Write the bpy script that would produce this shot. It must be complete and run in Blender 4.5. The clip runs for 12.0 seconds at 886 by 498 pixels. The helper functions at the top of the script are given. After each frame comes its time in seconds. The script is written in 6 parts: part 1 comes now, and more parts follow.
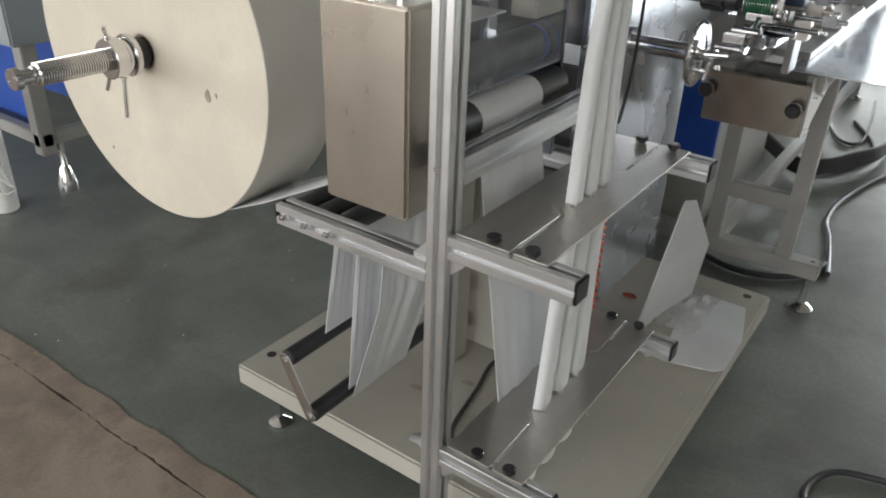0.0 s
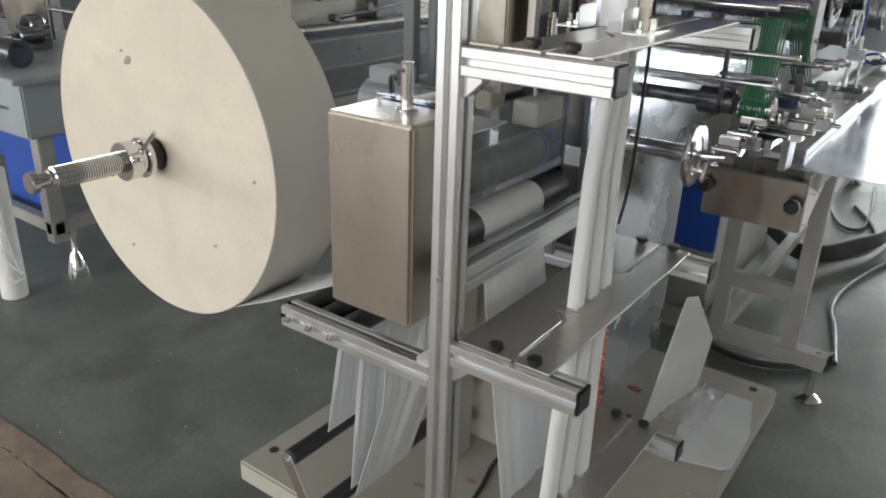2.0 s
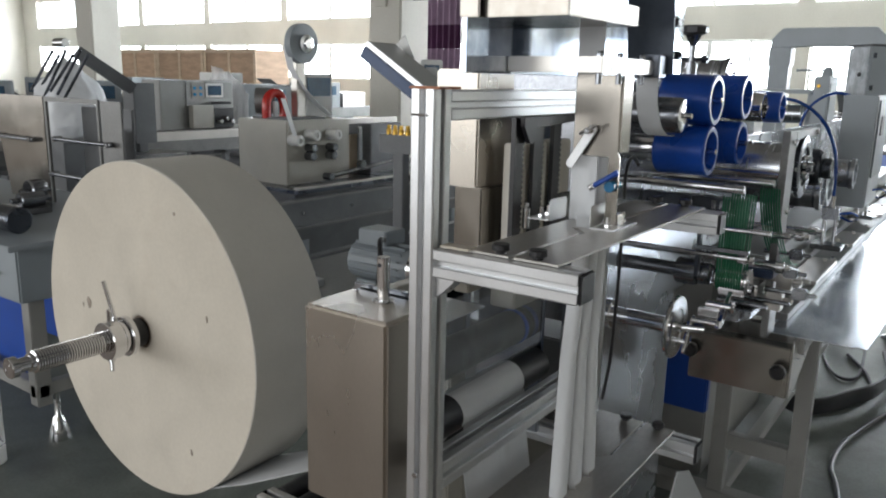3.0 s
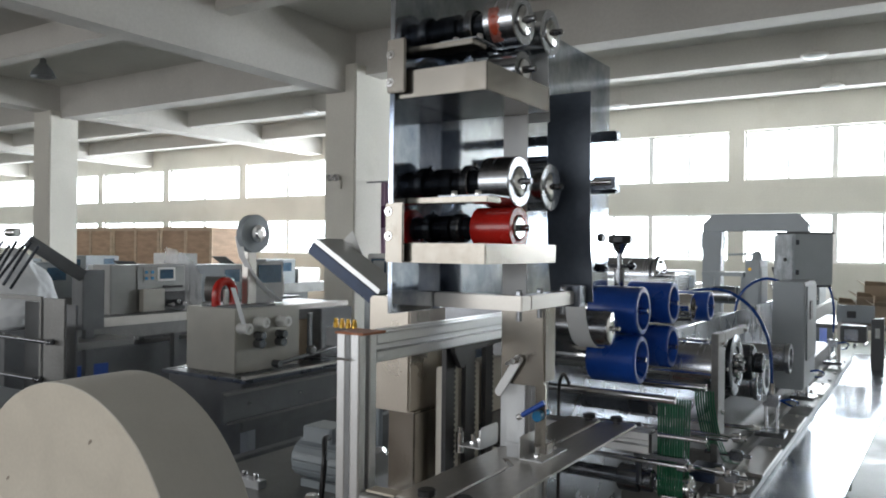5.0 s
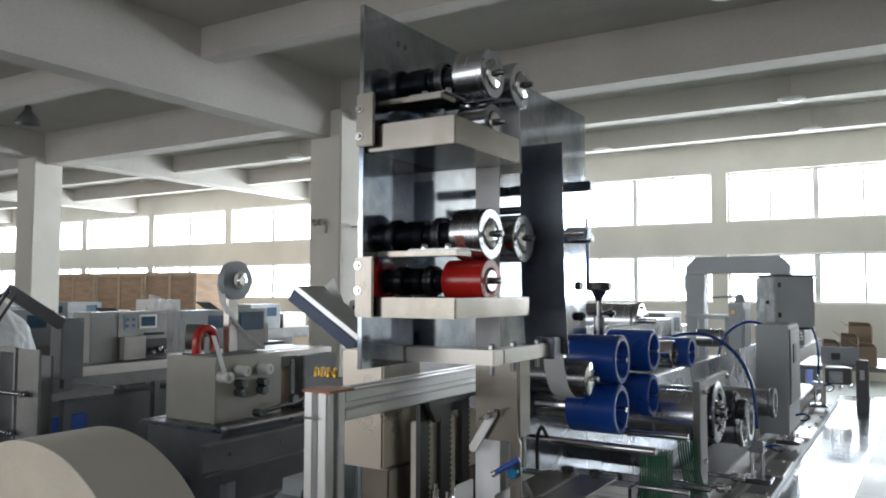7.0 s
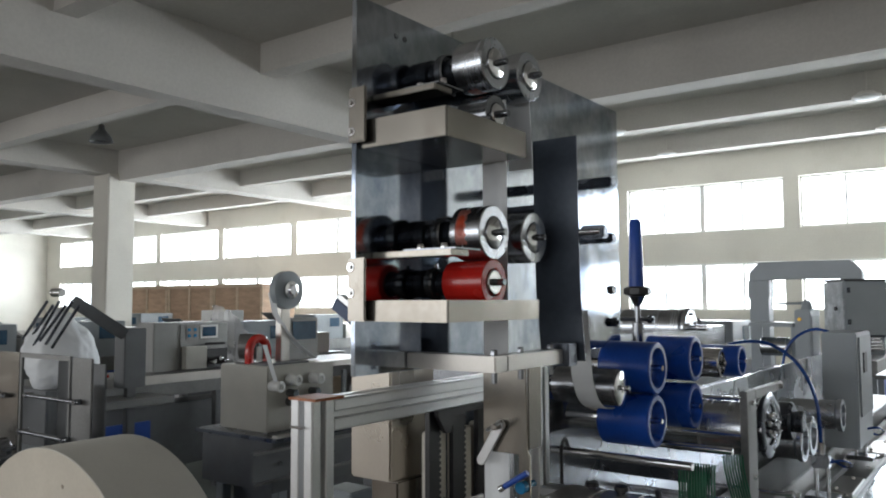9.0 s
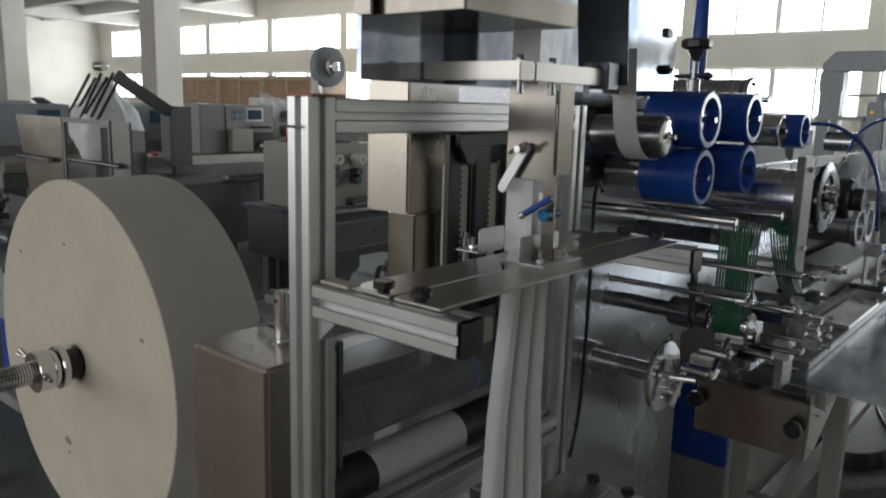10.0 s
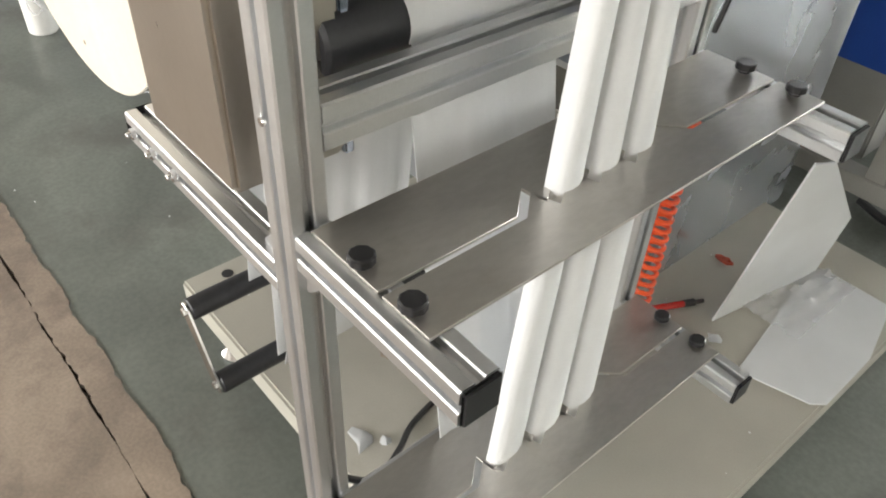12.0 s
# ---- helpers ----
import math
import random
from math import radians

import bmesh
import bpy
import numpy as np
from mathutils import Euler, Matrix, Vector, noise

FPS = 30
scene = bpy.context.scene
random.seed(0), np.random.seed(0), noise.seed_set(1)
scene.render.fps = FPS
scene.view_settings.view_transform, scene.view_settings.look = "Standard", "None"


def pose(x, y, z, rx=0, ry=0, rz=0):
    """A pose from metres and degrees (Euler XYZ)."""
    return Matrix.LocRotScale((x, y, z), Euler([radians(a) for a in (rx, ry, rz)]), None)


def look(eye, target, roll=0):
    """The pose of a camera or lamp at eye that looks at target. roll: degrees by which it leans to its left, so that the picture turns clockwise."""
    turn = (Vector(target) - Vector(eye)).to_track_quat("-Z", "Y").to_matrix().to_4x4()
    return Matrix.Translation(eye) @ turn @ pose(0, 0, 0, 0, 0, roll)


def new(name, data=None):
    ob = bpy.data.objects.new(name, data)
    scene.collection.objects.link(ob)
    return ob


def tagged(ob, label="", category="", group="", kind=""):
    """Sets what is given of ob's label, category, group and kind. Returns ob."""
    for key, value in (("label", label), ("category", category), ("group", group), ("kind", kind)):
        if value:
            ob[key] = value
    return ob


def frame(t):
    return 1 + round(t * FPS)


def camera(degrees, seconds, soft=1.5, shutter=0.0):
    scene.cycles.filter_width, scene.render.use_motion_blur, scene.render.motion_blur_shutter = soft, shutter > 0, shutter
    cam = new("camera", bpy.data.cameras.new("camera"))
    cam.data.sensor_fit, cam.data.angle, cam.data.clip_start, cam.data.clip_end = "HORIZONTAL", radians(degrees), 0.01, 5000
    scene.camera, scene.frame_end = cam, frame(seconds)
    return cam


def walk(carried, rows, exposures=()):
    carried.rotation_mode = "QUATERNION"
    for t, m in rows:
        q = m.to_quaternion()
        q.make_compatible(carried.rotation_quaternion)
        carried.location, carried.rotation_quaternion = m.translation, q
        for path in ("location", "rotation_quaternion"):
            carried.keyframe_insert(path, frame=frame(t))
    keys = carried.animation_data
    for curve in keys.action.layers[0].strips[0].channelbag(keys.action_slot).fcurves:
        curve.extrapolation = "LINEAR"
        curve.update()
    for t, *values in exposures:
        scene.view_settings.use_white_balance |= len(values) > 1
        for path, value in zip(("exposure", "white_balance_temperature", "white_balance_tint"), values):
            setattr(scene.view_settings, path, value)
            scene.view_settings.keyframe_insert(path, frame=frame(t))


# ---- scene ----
cam = camera(60.1, 12.0, 1.9, 0.12)
PATH = [
    (0, (-0.016, 0.011, 1.445), (-1.016, 1.459, 0.493), 2.1),
    (0.5, (-0.021, 0.003, 1.452), (-1.027, 1.454, 0.514), 2.2),
    (1, (-0.022, 0.006, 1.456), (-1.035, 1.462, 0.532), 2.2),
    (1.5, (-0.022, 0.011, 1.473), (-1.053, 1.48, 0.591), 2.1),
    (2, (-0.016, 0.018, 1.506), (-1.082, 1.521, 0.729), 1.9),
    (2.5, (-0.008, 0.029, 1.54), (-1.106, 1.566, 0.884), 1.5),
    (3, (0.002, 0.052, 1.6), (-1.129, 1.643, 1.163), 1.3),
    (3.5, (0.023, 0.061, 1.658), (-1.102, 1.698, 1.427), 1.2),
    (5.5, (0.053, 0.069, 1.723), (-1.007, 1.765, 1.755), 0.5),
    (6, (0.058, 0.075, 1.733), (-0.988, 1.778, 1.813), 0.4),
    (6.5, (0.063, 0.085, 1.735), (-0.977, 1.79, 1.839), 0.2),
    (8.5, (0.095, 0.157, 1.735), (-1.004, 1.823, 1.867), -0.1),
    (9, (0.116, 0.212, 1.723), (-1.069, 1.818, 1.858), -0.2),
    (9.5, (0.108, 0.269, 1.663), (-1.158, 1.816, 1.594), 1.1),
    (10, (0.079, 0.344, 1.578), (-1.185, 1.848, 1.207), 1.6),
    (10.5, (0.003, 0.459, 1.474), (-1.211, 1.883, 0.768), 2.4),
    (11, (-0.101, 0.566, 1.362), (-1.249, 1.794, 0.277), 2.8),
    (11.5, (-0.134, 0.609, 1.324), (-1.218, 1.72, 0.062), 4.0),
    (12, (-0.159, 0.703, 1.319), (-1.276, 1.725, 0.012), 3.0),
]
walk(cam, [(t, look(eye, target, roll)) for t, eye, target, roll in PATH],
     [(0.0, 0.03, 6500, 10), (1.5, 0.03, 6480, 10), (2.5, -0.06, 6380, 10), (3.0, -0.64, 6230, 10), (4.0, -0.90, 6200, 10), (5.5, -0.97, 6220, 10), (8.5, -1.06, 6220, 10),
      (9.5, -1.22, 6280, 10), (10.0, -1.38, 6420, 10), (10.5, -0.95, 6550, 10), (11.0, 0.34, 6700, 10), (11.5, 0.88, 6750, 10), (12.0, 1.03, 6750, 10)])

# ---- world and light ----
world = bpy.data.worlds.new("sky")
scene.world = world
world.use_nodes = True
wn = world.node_tree
sky = wn.nodes.new("ShaderNodeTexSky")
sky.sky_type = "NISHITA"
sky.sun_disc = False
sky.sun_elevation, sky.sun_rotation = radians(42), radians(20)
wn.nodes["Background"].inputs["Strength"].default_value = 0.08
wn.links.new(sky.outputs[0], wn.nodes["Background"].inputs["Color"])


def window_light(name, m, wide, high, watts, colour):
    lamp = bpy.data.lights.new(name, "AREA")
    lamp.shape, lamp.size, lamp.size_y = "RECTANGLE", wide, high
    lamp.energy, lamp.color = watts, colour
    ob = new(name, lamp)
    ob.matrix_world = m
    return ob


NORTH, SOUTH, EAST, WEST = 18.0, -7.0, 8.0, -36.0
SKYWHITE = (0.91, 0.965, 1.0)
# daylight in the window rows of the north and south walls
window_light("window_light_upper", pose(-14.5, NORTH + 0.35, 3.85, -90, 0, 0), 42.5, 1.5, 6200, SKYWHITE)
window_light("window_light_lower", pose(-14.5, NORTH + 0.35, 2.0, -90, 0, 0), 42.5, 1.4, 5400, SKYWHITE)
window_light("window_light_south", pose(-12.0, SOUTH - 0.35, 2.4, 90, 0, 0), 30.0, 2.8, 1750, (1.0, 0.985, 0.96))


# ---- materials ----
def ramp(nt, src, stops):
    r = nt.nodes.new("ShaderNodeValToRGB")
    while len(r.color_ramp.elements) < len(stops):
        r.color_ramp.elements.new(0.5)
    for e, (p, c) in zip(r.color_ramp.elements, stops):
        e.position, e.color = p, (*c, 1)
    nt.links.new(src, r.inputs[0])
    return r.outputs[0]


def surface(name, colour, rough=0.5, metal=0.0, scale=8.0, vary=0.18, grain=120.0, bump=0.02, stretch=(1, 1, 1), rvary=0.12, dirt_or_sheen=None, spec=0.5,
            coat=0.0, piece=0.0, distort=0.4):
    """A procedural surface: base colour varied at a large and a small scale, roughness varied, fine bump, optional
    patches of grime or painted reflection.
    """
    m = bpy.data.materials.new(name)
    m.use_nodes = True
    nt = m.node_tree
    bs = nt.nodes["Principled BSDF"]
    co = nt.nodes.new("ShaderNodeTexCoord")
    mp = nt.nodes.new("ShaderNodeMapping")
    mp.inputs["Scale"].default_value = stretch
    nt.links.new(co.outputs["Object"], mp.inputs[0])
    big = nt.nodes.new("ShaderNodeTexNoise")
    big.inputs["Scale"].default_value, big.inputs["Detail"].default_value, big.inputs["Distortion"].default_value = scale, 5, distort
    small = nt.nodes.new("ShaderNodeTexNoise")
    small.inputs["Scale"].default_value, small.inputs["Detail"].default_value = grain, 3
    nt.links.new(mp.outputs[0], big.inputs["Vector"])
    nt.links.new(mp.outputs[0], small.inputs["Vector"])
    lo = tuple(max(0, c * (1 - vary)) for c in colour)
    hi = tuple(min(1, c * (1 + vary)) for c in colour)
    out = ramp(nt, big.outputs[0], [(0.3, lo), (0.7, hi)])
    mix = nt.nodes.new("ShaderNodeMix")
    mix.data_type, mix.blend_type = "RGBA", "MULTIPLY"
    mix.inputs[0].default_value = 1.0
    nt.links.new(out, mix.inputs[6])
    g = 1 - vary * 0.6
    nt.links.new(ramp(nt, small.outputs[0], [(0.35, (g, g, g)), (0.65, (1, 1, 1))]), mix.inputs[7])
    out = mix.outputs[2]
    if dirt_or_sheen:
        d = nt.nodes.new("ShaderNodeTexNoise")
        d.inputs["Scale"].default_value, d.inputs["Detail"].default_value, d.inputs["Roughness"].default_value = dirt_or_sheen[1], 7, 0.65
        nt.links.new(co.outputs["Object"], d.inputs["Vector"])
        f = ramp(nt, d.outputs[0], [(dirt_or_sheen[2] - 0.03, (0, 0, 0)), (dirt_or_sheen[2] + 0.20, (dirt_or_sheen[3],) * 3)])
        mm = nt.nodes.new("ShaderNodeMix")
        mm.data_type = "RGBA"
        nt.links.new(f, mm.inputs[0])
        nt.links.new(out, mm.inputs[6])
        mm.inputs[7].default_value = (*dirt_or_sheen[0], 1)
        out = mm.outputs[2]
    if piece:
        oi = nt.nodes.new("ShaderNodeObjectInfo")
        pm = nt.nodes.new("ShaderNodeMix")
        pm.data_type, pm.blend_type = "RGBA", "MULTIPLY"
        pm.inputs[0].default_value = 1.0
        nt.links.new(out, pm.inputs[6])
        nt.links.new(ramp(nt, oi.outputs["Random"], [(0.0, (1 - piece,) * 3), (1.0, (1, 1, 1))]), pm.inputs[7])
        out = pm.outputs[2]
    nt.links.new(out, bs.inputs["Base Color"])
    bs.inputs["Metallic"].default_value = metal
    bs.inputs["Specular IOR Level"].default_value = spec
    bs.inputs["Coat Weight"].default_value = coat
    mr = nt.nodes.new("ShaderNodeMapRange")
    mr.inputs["To Min"].default_value, mr.inputs["To Max"].default_value = max(0.02, rough - rvary), min(1, rough + rvary)
    nt.links.new(big.outputs[0], mr.inputs["Value"])
    nt.links.new(mr.outputs[0], bs.inputs["Roughness"])
    if bump:
        bp = nt.nodes.new("ShaderNodeBump")
        bp.inputs["Strength"].default_value, bp.inputs["Distance"].default_value = bump, 0.01
        nt.links.new(small.outputs[0], bp.inputs["Height"])
        nt.links.new(bp.outputs[0], bs.inputs["Normal"])
    return m


def clear(name, colour, rough=0.05, thin=0.85):
    m = bpy.data.materials.new(name)
    m.use_nodes = True
    nt = m.node_tree
    bs = nt.nodes["Principled BSDF"]
    bs.inputs["Base Color"].default_value = (*colour, 1)
    bs.inputs["Roughness"].default_value = rough
    bs.inputs["IOR"].default_value = 1.49
    tr = nt.nodes.new("ShaderNodeBsdfTransparent")
    tr.inputs[0].default_value = (*colour, 1)
    mx = nt.nodes.new("ShaderNodeMixShader")
    nz = nt.nodes.new("ShaderNodeTexNoise")
    nz.inputs["Scale"].default_value, nz.inputs["Detail"].default_value = 6.0, 4
    co = nt.nodes.new("ShaderNodeTexCoord")
    nt.links.new(co.outputs["Object"], nz.inputs["Vector"])
    mr = nt.nodes.new("ShaderNodeMapRange")
    mr.inputs["To Min"].default_value, mr.inputs["To Max"].default_value = max(0, thin - 0.12), min(1, thin + 0.08)
    nt.links.new(nz.outputs[0], mr.inputs[0])
    nt.links.new(mr.outputs[0], mx.inputs[0])
    nt.links.new(bs.outputs[0], mx.inputs[1])
    nt.links.new(tr.outputs[0], mx.inputs[2])
    nt.links.new(mx.outputs[0], nt.nodes["Material Output"].inputs["Surface"])
    return m


ALU = surface("anodised_aluminium", (0.66, 0.67, 0.68), 0.34, 0.9, 5, 0.06, 260, 0.01, (1, 1, 1))
STEEL = surface("brushed_steel", (0.49, 0.47, 0.44), 0.32, 0.95, 6, 0.07, 260, 0.006, (1, 1, 0.5), 0.09, ((0.40, 0.36, 0.31), 5, 0.60, 0.4))
OILED = surface("oiled_steel", (0.26, 0.27, 0.29), 0.2, 0.95, 8, 0.2, 120, 0.008)
CREAM = surface("cream_paint", (0.74, 0.70, 0.62), 0.5, 0.0, 6, 0.06, 150, 0.01, dirt_or_sheen=((0.5, 0.45, 0.38), 7, 0.64, 0.4))
PANEL = surface("smudged_panel_steel", (0.55, 0.575, 0.615), 0.27, 0.94, 4, 0.07, 260, 0.0, (1, 1, 1), 0.05)
PLATE = surface("bare_steel_plate", (0.53, 0.51, 0.48), 0.34, 0.9, 9, 0.12, 140, 0.02, (1, 0.4, 1), 0.05, ((0.34, 0.29, 0.23), 11, 0.58, 0.4))
# dark navy patches paint cloudy reflections into the mirror steel's colour
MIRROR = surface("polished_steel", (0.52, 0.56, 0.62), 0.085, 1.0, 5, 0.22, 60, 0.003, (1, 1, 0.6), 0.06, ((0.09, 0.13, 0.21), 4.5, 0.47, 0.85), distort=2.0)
AXLEST = surface("blackened_axle_steel", (0.055, 0.062, 0.075), 0.16, 0.85, 9, 0.2, 120, 0.006)
LEGGREY = surface("dull_grey_leg_paint", (0.285, 0.28, 0.262), 0.42, 0.0, 5, 0.1, 200, 0.01, dirt_or_sheen=((0.17, 0.155, 0.135), 7, 0.63, 0.5))
CABG = surface("neutral_grey_cabinet_paint", (0.27, 0.27, 0.26), 0.42, 0.0, 4, 0.1, 200, 0.01, dirt_or_sheen=((0.19, 0.18, 0.165), 5, 0.64, 0.4))
WASH = surface("thin_red_ink_wash", (0.42, 0.17, 0.14), 0.35, 0.5, 60, 0.4, 200, 0.01)
# real brown stains, deepened to imitate the sheet's uneven reflections
WORN = surface("stained_sheet_steel", (0.30, 0.28, 0.25), 0.22, 0.94, 5, 0.12, 300, 0.003, (1, 1, 1), 0.10, ((0.17, 0.145, 0.115), 6, 0.53, 0.6), distort=1.4)
BRUSHED = surface("turned_steel", (0.52, 0.54, 0.575), 0.26, 1.0, 6, 0.08, 60, 0.02, (12, 1, 1), 0.06)
# plain stainless; its warm reflections are put into the base colour
WARMST = surface("warm_tinted_stainless", (0.49, 0.452, 0.40), 0.30, 0.95, 6, 0.05, 220, 0.006, (1, 1, 0.6), 0.10, ((0.38, 0.33, 0.27), 6, 0.58, 0.5))
PALEWOOD = surface("pale_batten_wood", (0.66, 0.52, 0.38), 0.75, 0.0, 4, 0.15, 40, 0.04, (1, 1, 3), piece=0.15)
CARD = surface("brown_cardboard", (0.45, 0.36, 0.27), 0.85, 0.0, 5, 0.12, 80, 0.02, piece=0.2)
# blue-grey patches mix smears with reflections painted into the table's colour
GLINT = surface("smear_and_sheen_steel", (0.62, 0.66, 0.71), 0.20, 1.0, 6, 0.2, 90, 0.008, (1, 0.5, 1), 0.15, ((0.22, 0.28, 0.39), 6, 0.52, 0.75), distort=1.8)
CHROME = surface("chromed_steel", (0.72, 0.72, 0.73), 0.14, 1.0, 10, 0.06, 200, 0.006)
DARKST = surface("dark_oiled_steel", (0.10, 0.11, 0.13), 0.28, 0.85, 8, 0.2, 120, 0.01)
BLACKPL = surface("black_anodised_sheet", (0.065, 0.080, 0.105), 0.36, 0.3, 7, 0.2, 90, 0.01, dirt_or_sheen=((0.12, 0.14, 0.165), 8, 0.6, 0.5))
RUBBER = surface("black_roller", (0.030, 0.031, 0.035), 0.42, 0.1, 14, 0.25, 150, 0.015)
KNOB = surface("black_plastic", (0.018, 0.018, 0.02), 0.35, 0.0, 30, 0.2, 220, 0.02)
GREY = surface("beige_grey_paint", (0.395, 0.382, 0.335), 0.42, 0.0, 5, 0.07, 260, 0.015, dirt_or_sheen=((0.26, 0.23, 0.19), 6, 0.66, 0.45))
GREYB = surface("blue_grey_paint", (0.27, 0.30, 0.32), 0.42, 0.0, 4, 0.08, 200, 0.01, dirt_or_sheen=((0.24, 0.24, 0.23), 5, 0.66, 0.4))
RUBGREY = surface("streaked_grey_rubber", (0.10, 0.10, 0.10), 0.5, 0.0, 9, 0.5, 90, 0.01, (0.6, 3.0, 0.6), dirt_or_sheen=((0.025, 0.027, 0.032), 16, 0.5, 0.9))
BEDST = surface("dull_bed_steel", (0.20, 0.20, 0.195), 0.42, 0.5, 4, 0.2, 90, 0.01)
DGREY = surface("dark_grey_paint", (0.12, 0.125, 0.13), 0.45, 0.1, 5, 0.15, 120, 0.01)
PAPERSIDE = surface("wound_paper_edge", (0.60, 0.553, 0.472), 0.9, 0.0, 5, 0.07, 90, 0.02, dirt_or_sheen=((0.46, 0.39, 0.31), 5.5, 0.60, 0.35), spec=0.1)
PAPERROLL = surface("wound_paper_face", (0.66, 0.64, 0.58), 0.85, 0.0, 5, 0.04, 120, 0.02, spec=0.15)
WEB = surface("white_tissue_web", (0.705, 0.72, 0.735), 0.85, 0.0, 7, 0.03, 200, 0.03, spec=0.15)
SMUDGE = surface("grey_brown_smudge", (0.34, 0.29, 0.24), 0.9, 0.0, 60, 0.25, 300, 0.02)
BLUE = surface("blue_polyurethane", (0.012, 0.075, 0.42), 0.3, 0.0, 7, 0.18, 140, 0.015, coat=0.2)
BLUEPT = surface("blue_panel_paint", (0.015, 0.07, 0.36), 0.4, 0.0, 6, 0.1, 150, 0.01)
RED = surface("red_polyurethane", (0.50, 0.018, 0.012), 0.25, 0.0, 12, 0.15, 130, 0.01, coat=0.3)
ORANGE = surface("orange_hose", (0.85, 0.10, 0.02), 0.35, 0.0, 14, 0.1, 150, 0.01)
GREEN = surface("green_round_belt", (0.015, 0.15, 0.07), 0.4, 0.0, 20, 0.2, 120, 0.01)
TUBE = surface("blue_air_tube", (0.02, 0.07, 0.30), 0.25, 0.0, 20, 0.1, 120, 0.0)
WHITEP = surface("white_plastic", (0.75, 0.75, 0.73), 0.4, 0.0, 12, 0.06, 150, 0.01)
WALLP = surface("whitewashed_wall", (0.66, 0.635, 0.575), 0.8, 0.0, 0.6, 0.08, 30, 0.04, dirt_or_sheen=((0.45, 0.41, 0.35), 0.9, 0.62, 0.4))
CEILP = surface("whitewashed_ceiling", (0.53, 0.51, 0.475), 0.85, 0.0, 0.5, 0.1, 25, 0.05, dirt_or_sheen=((0.33, 0.32, 0.31), 0.7, 0.58, 0.45))
WOOD = surface("crate_wood", (0.60, 0.41, 0.28), 0.7, 0.0, 3, 0.2, 40, 0.05, (1, 1, 4), piece=0.25)
FLOORG = surface("green_painted_concrete", (0.158, 0.174, 0.156), 0.46, 0.0, 2.6, 0.26, 70, 0.03, dirt_or_sheen=((0.095, 0.088, 0.080), 3.4, 0.55, 0.75), rvary=0.16, distort=1.2)
FLOORB = surface("bare_brown_concrete", (0.275, 0.222, 0.178), 0.72, 0.0, 4.0, 0.26, 120, 0.06, dirt_or_sheen=((0.13, 0.10, 0.085), 8.0, 0.53, 0.75), distort=1.0)
CRACK = surface("dark_joint_filler", (0.05, 0.042, 0.036), 0.9, 0.0, 12, 0.3, 90, 0.1)
ACRYL = clear("clear_acrylic", (0.90, 0.92, 0.94), 0.05, 0.92)
FROST = clear("scuffed_acrylic", (0.80, 0.82, 0.84), 0.30, 0.30)
FILM = clear("clear_film", (0.92, 0.92, 0.93), 0.12, 0.70)
SCREEN = surface("dark_display", (0.03, 0.08, 0.14), 0.15, 0.0, 10, 0.2, 60, 0.0)
BAR = surface("pale_print", (0.70, 0.72, 0.72), 0.6, 0.0, 10, 0.05, 60, 0.0)
LILAC = surface("lilac_curtain", (0.36, 0.25, 0.35), 0.8, 0.0, 6, 0.15, 60, 0.03)
PURPLE = surface("purple_sheet", (0.10, 0.03, 0.09), 0.6, 0.0, 4, 0.2, 60, 0.03)
BRASS = surface("amber_fittings", (0.55, 0.33, 0.05), 0.3, 0.7, 12, 0.1, 100, 0.01)

RUSTY = surface("orange_brown_strip", (0.36, 0.12, 0.04), 0.5, 0.0, 12, 0.2, 100, 0.02)
INK = surface("smeared_red_ink", (0.42, 0.06, 0.025), 0.3, 0.0, 40, 0.4, 130, 0.01)
TEAL = surface("teal_plastic", (0.01, 0.16, 0.34), 0.25, 0.0, 14, 0.1, 120, 0.0)
NAVY = surface("dark_blue_board", (0.03, 0.045, 0.085), 0.3, 0.4, 8, 0.2, 120, 0.01)
PORTAL = surface("light_blue_grey_paint", (0.40, 0.44, 0.47), 0.42, 0.0, 4, 0.08, 200, 0.01, dirt_or_sheen=((0.30, 0.30, 0.29), 5, 0.66, 0.4))
FILMED = surface("peeling_film", (0.62, 0.66, 0.70), 0.25, 0.0, 14, 0.3, 90, 0.05, (1, 1, 0.6), 0.15, ((0.35, 0.40, 0.44), 16, 0.5, 0.8))

GLOW = bpy.data.materials.new("overcast_daylight")
GLOW.use_nodes = True
GLOW.node_tree.nodes["Principled BSDF"].inputs["Emission Color"].default_value = (0.94, 0.98, 1.0, 1)
GLOW.node_tree.nodes["Principled BSDF"].inputs["Emission Strength"].default_value = 9.0
GLOW.node_tree.nodes["Principled BSDF"].inputs["Base Color"].default_value = (0.8, 0.8, 0.8, 1)

# ---- mesh helpers ----
ORIGIN = {}
FLOOR = -0.07  # the floor lies this much under the zero to which feet are drawn


def thing(name, at=(0, 0, 0), label="", category="", group="", kind=""):
    ob = new(name)
    ob.empty_display_size = 0.05
    ob.location = at
    ORIGIN[ob.name] = Vector(at)
    return tagged(ob, label, category, group, kind)


def to_floor(bm):
    """Sets what stands on the floor down onto it."""
    for v in bm.verts:
        if v.co.z < 0.03:
            v.co.z += FLOOR


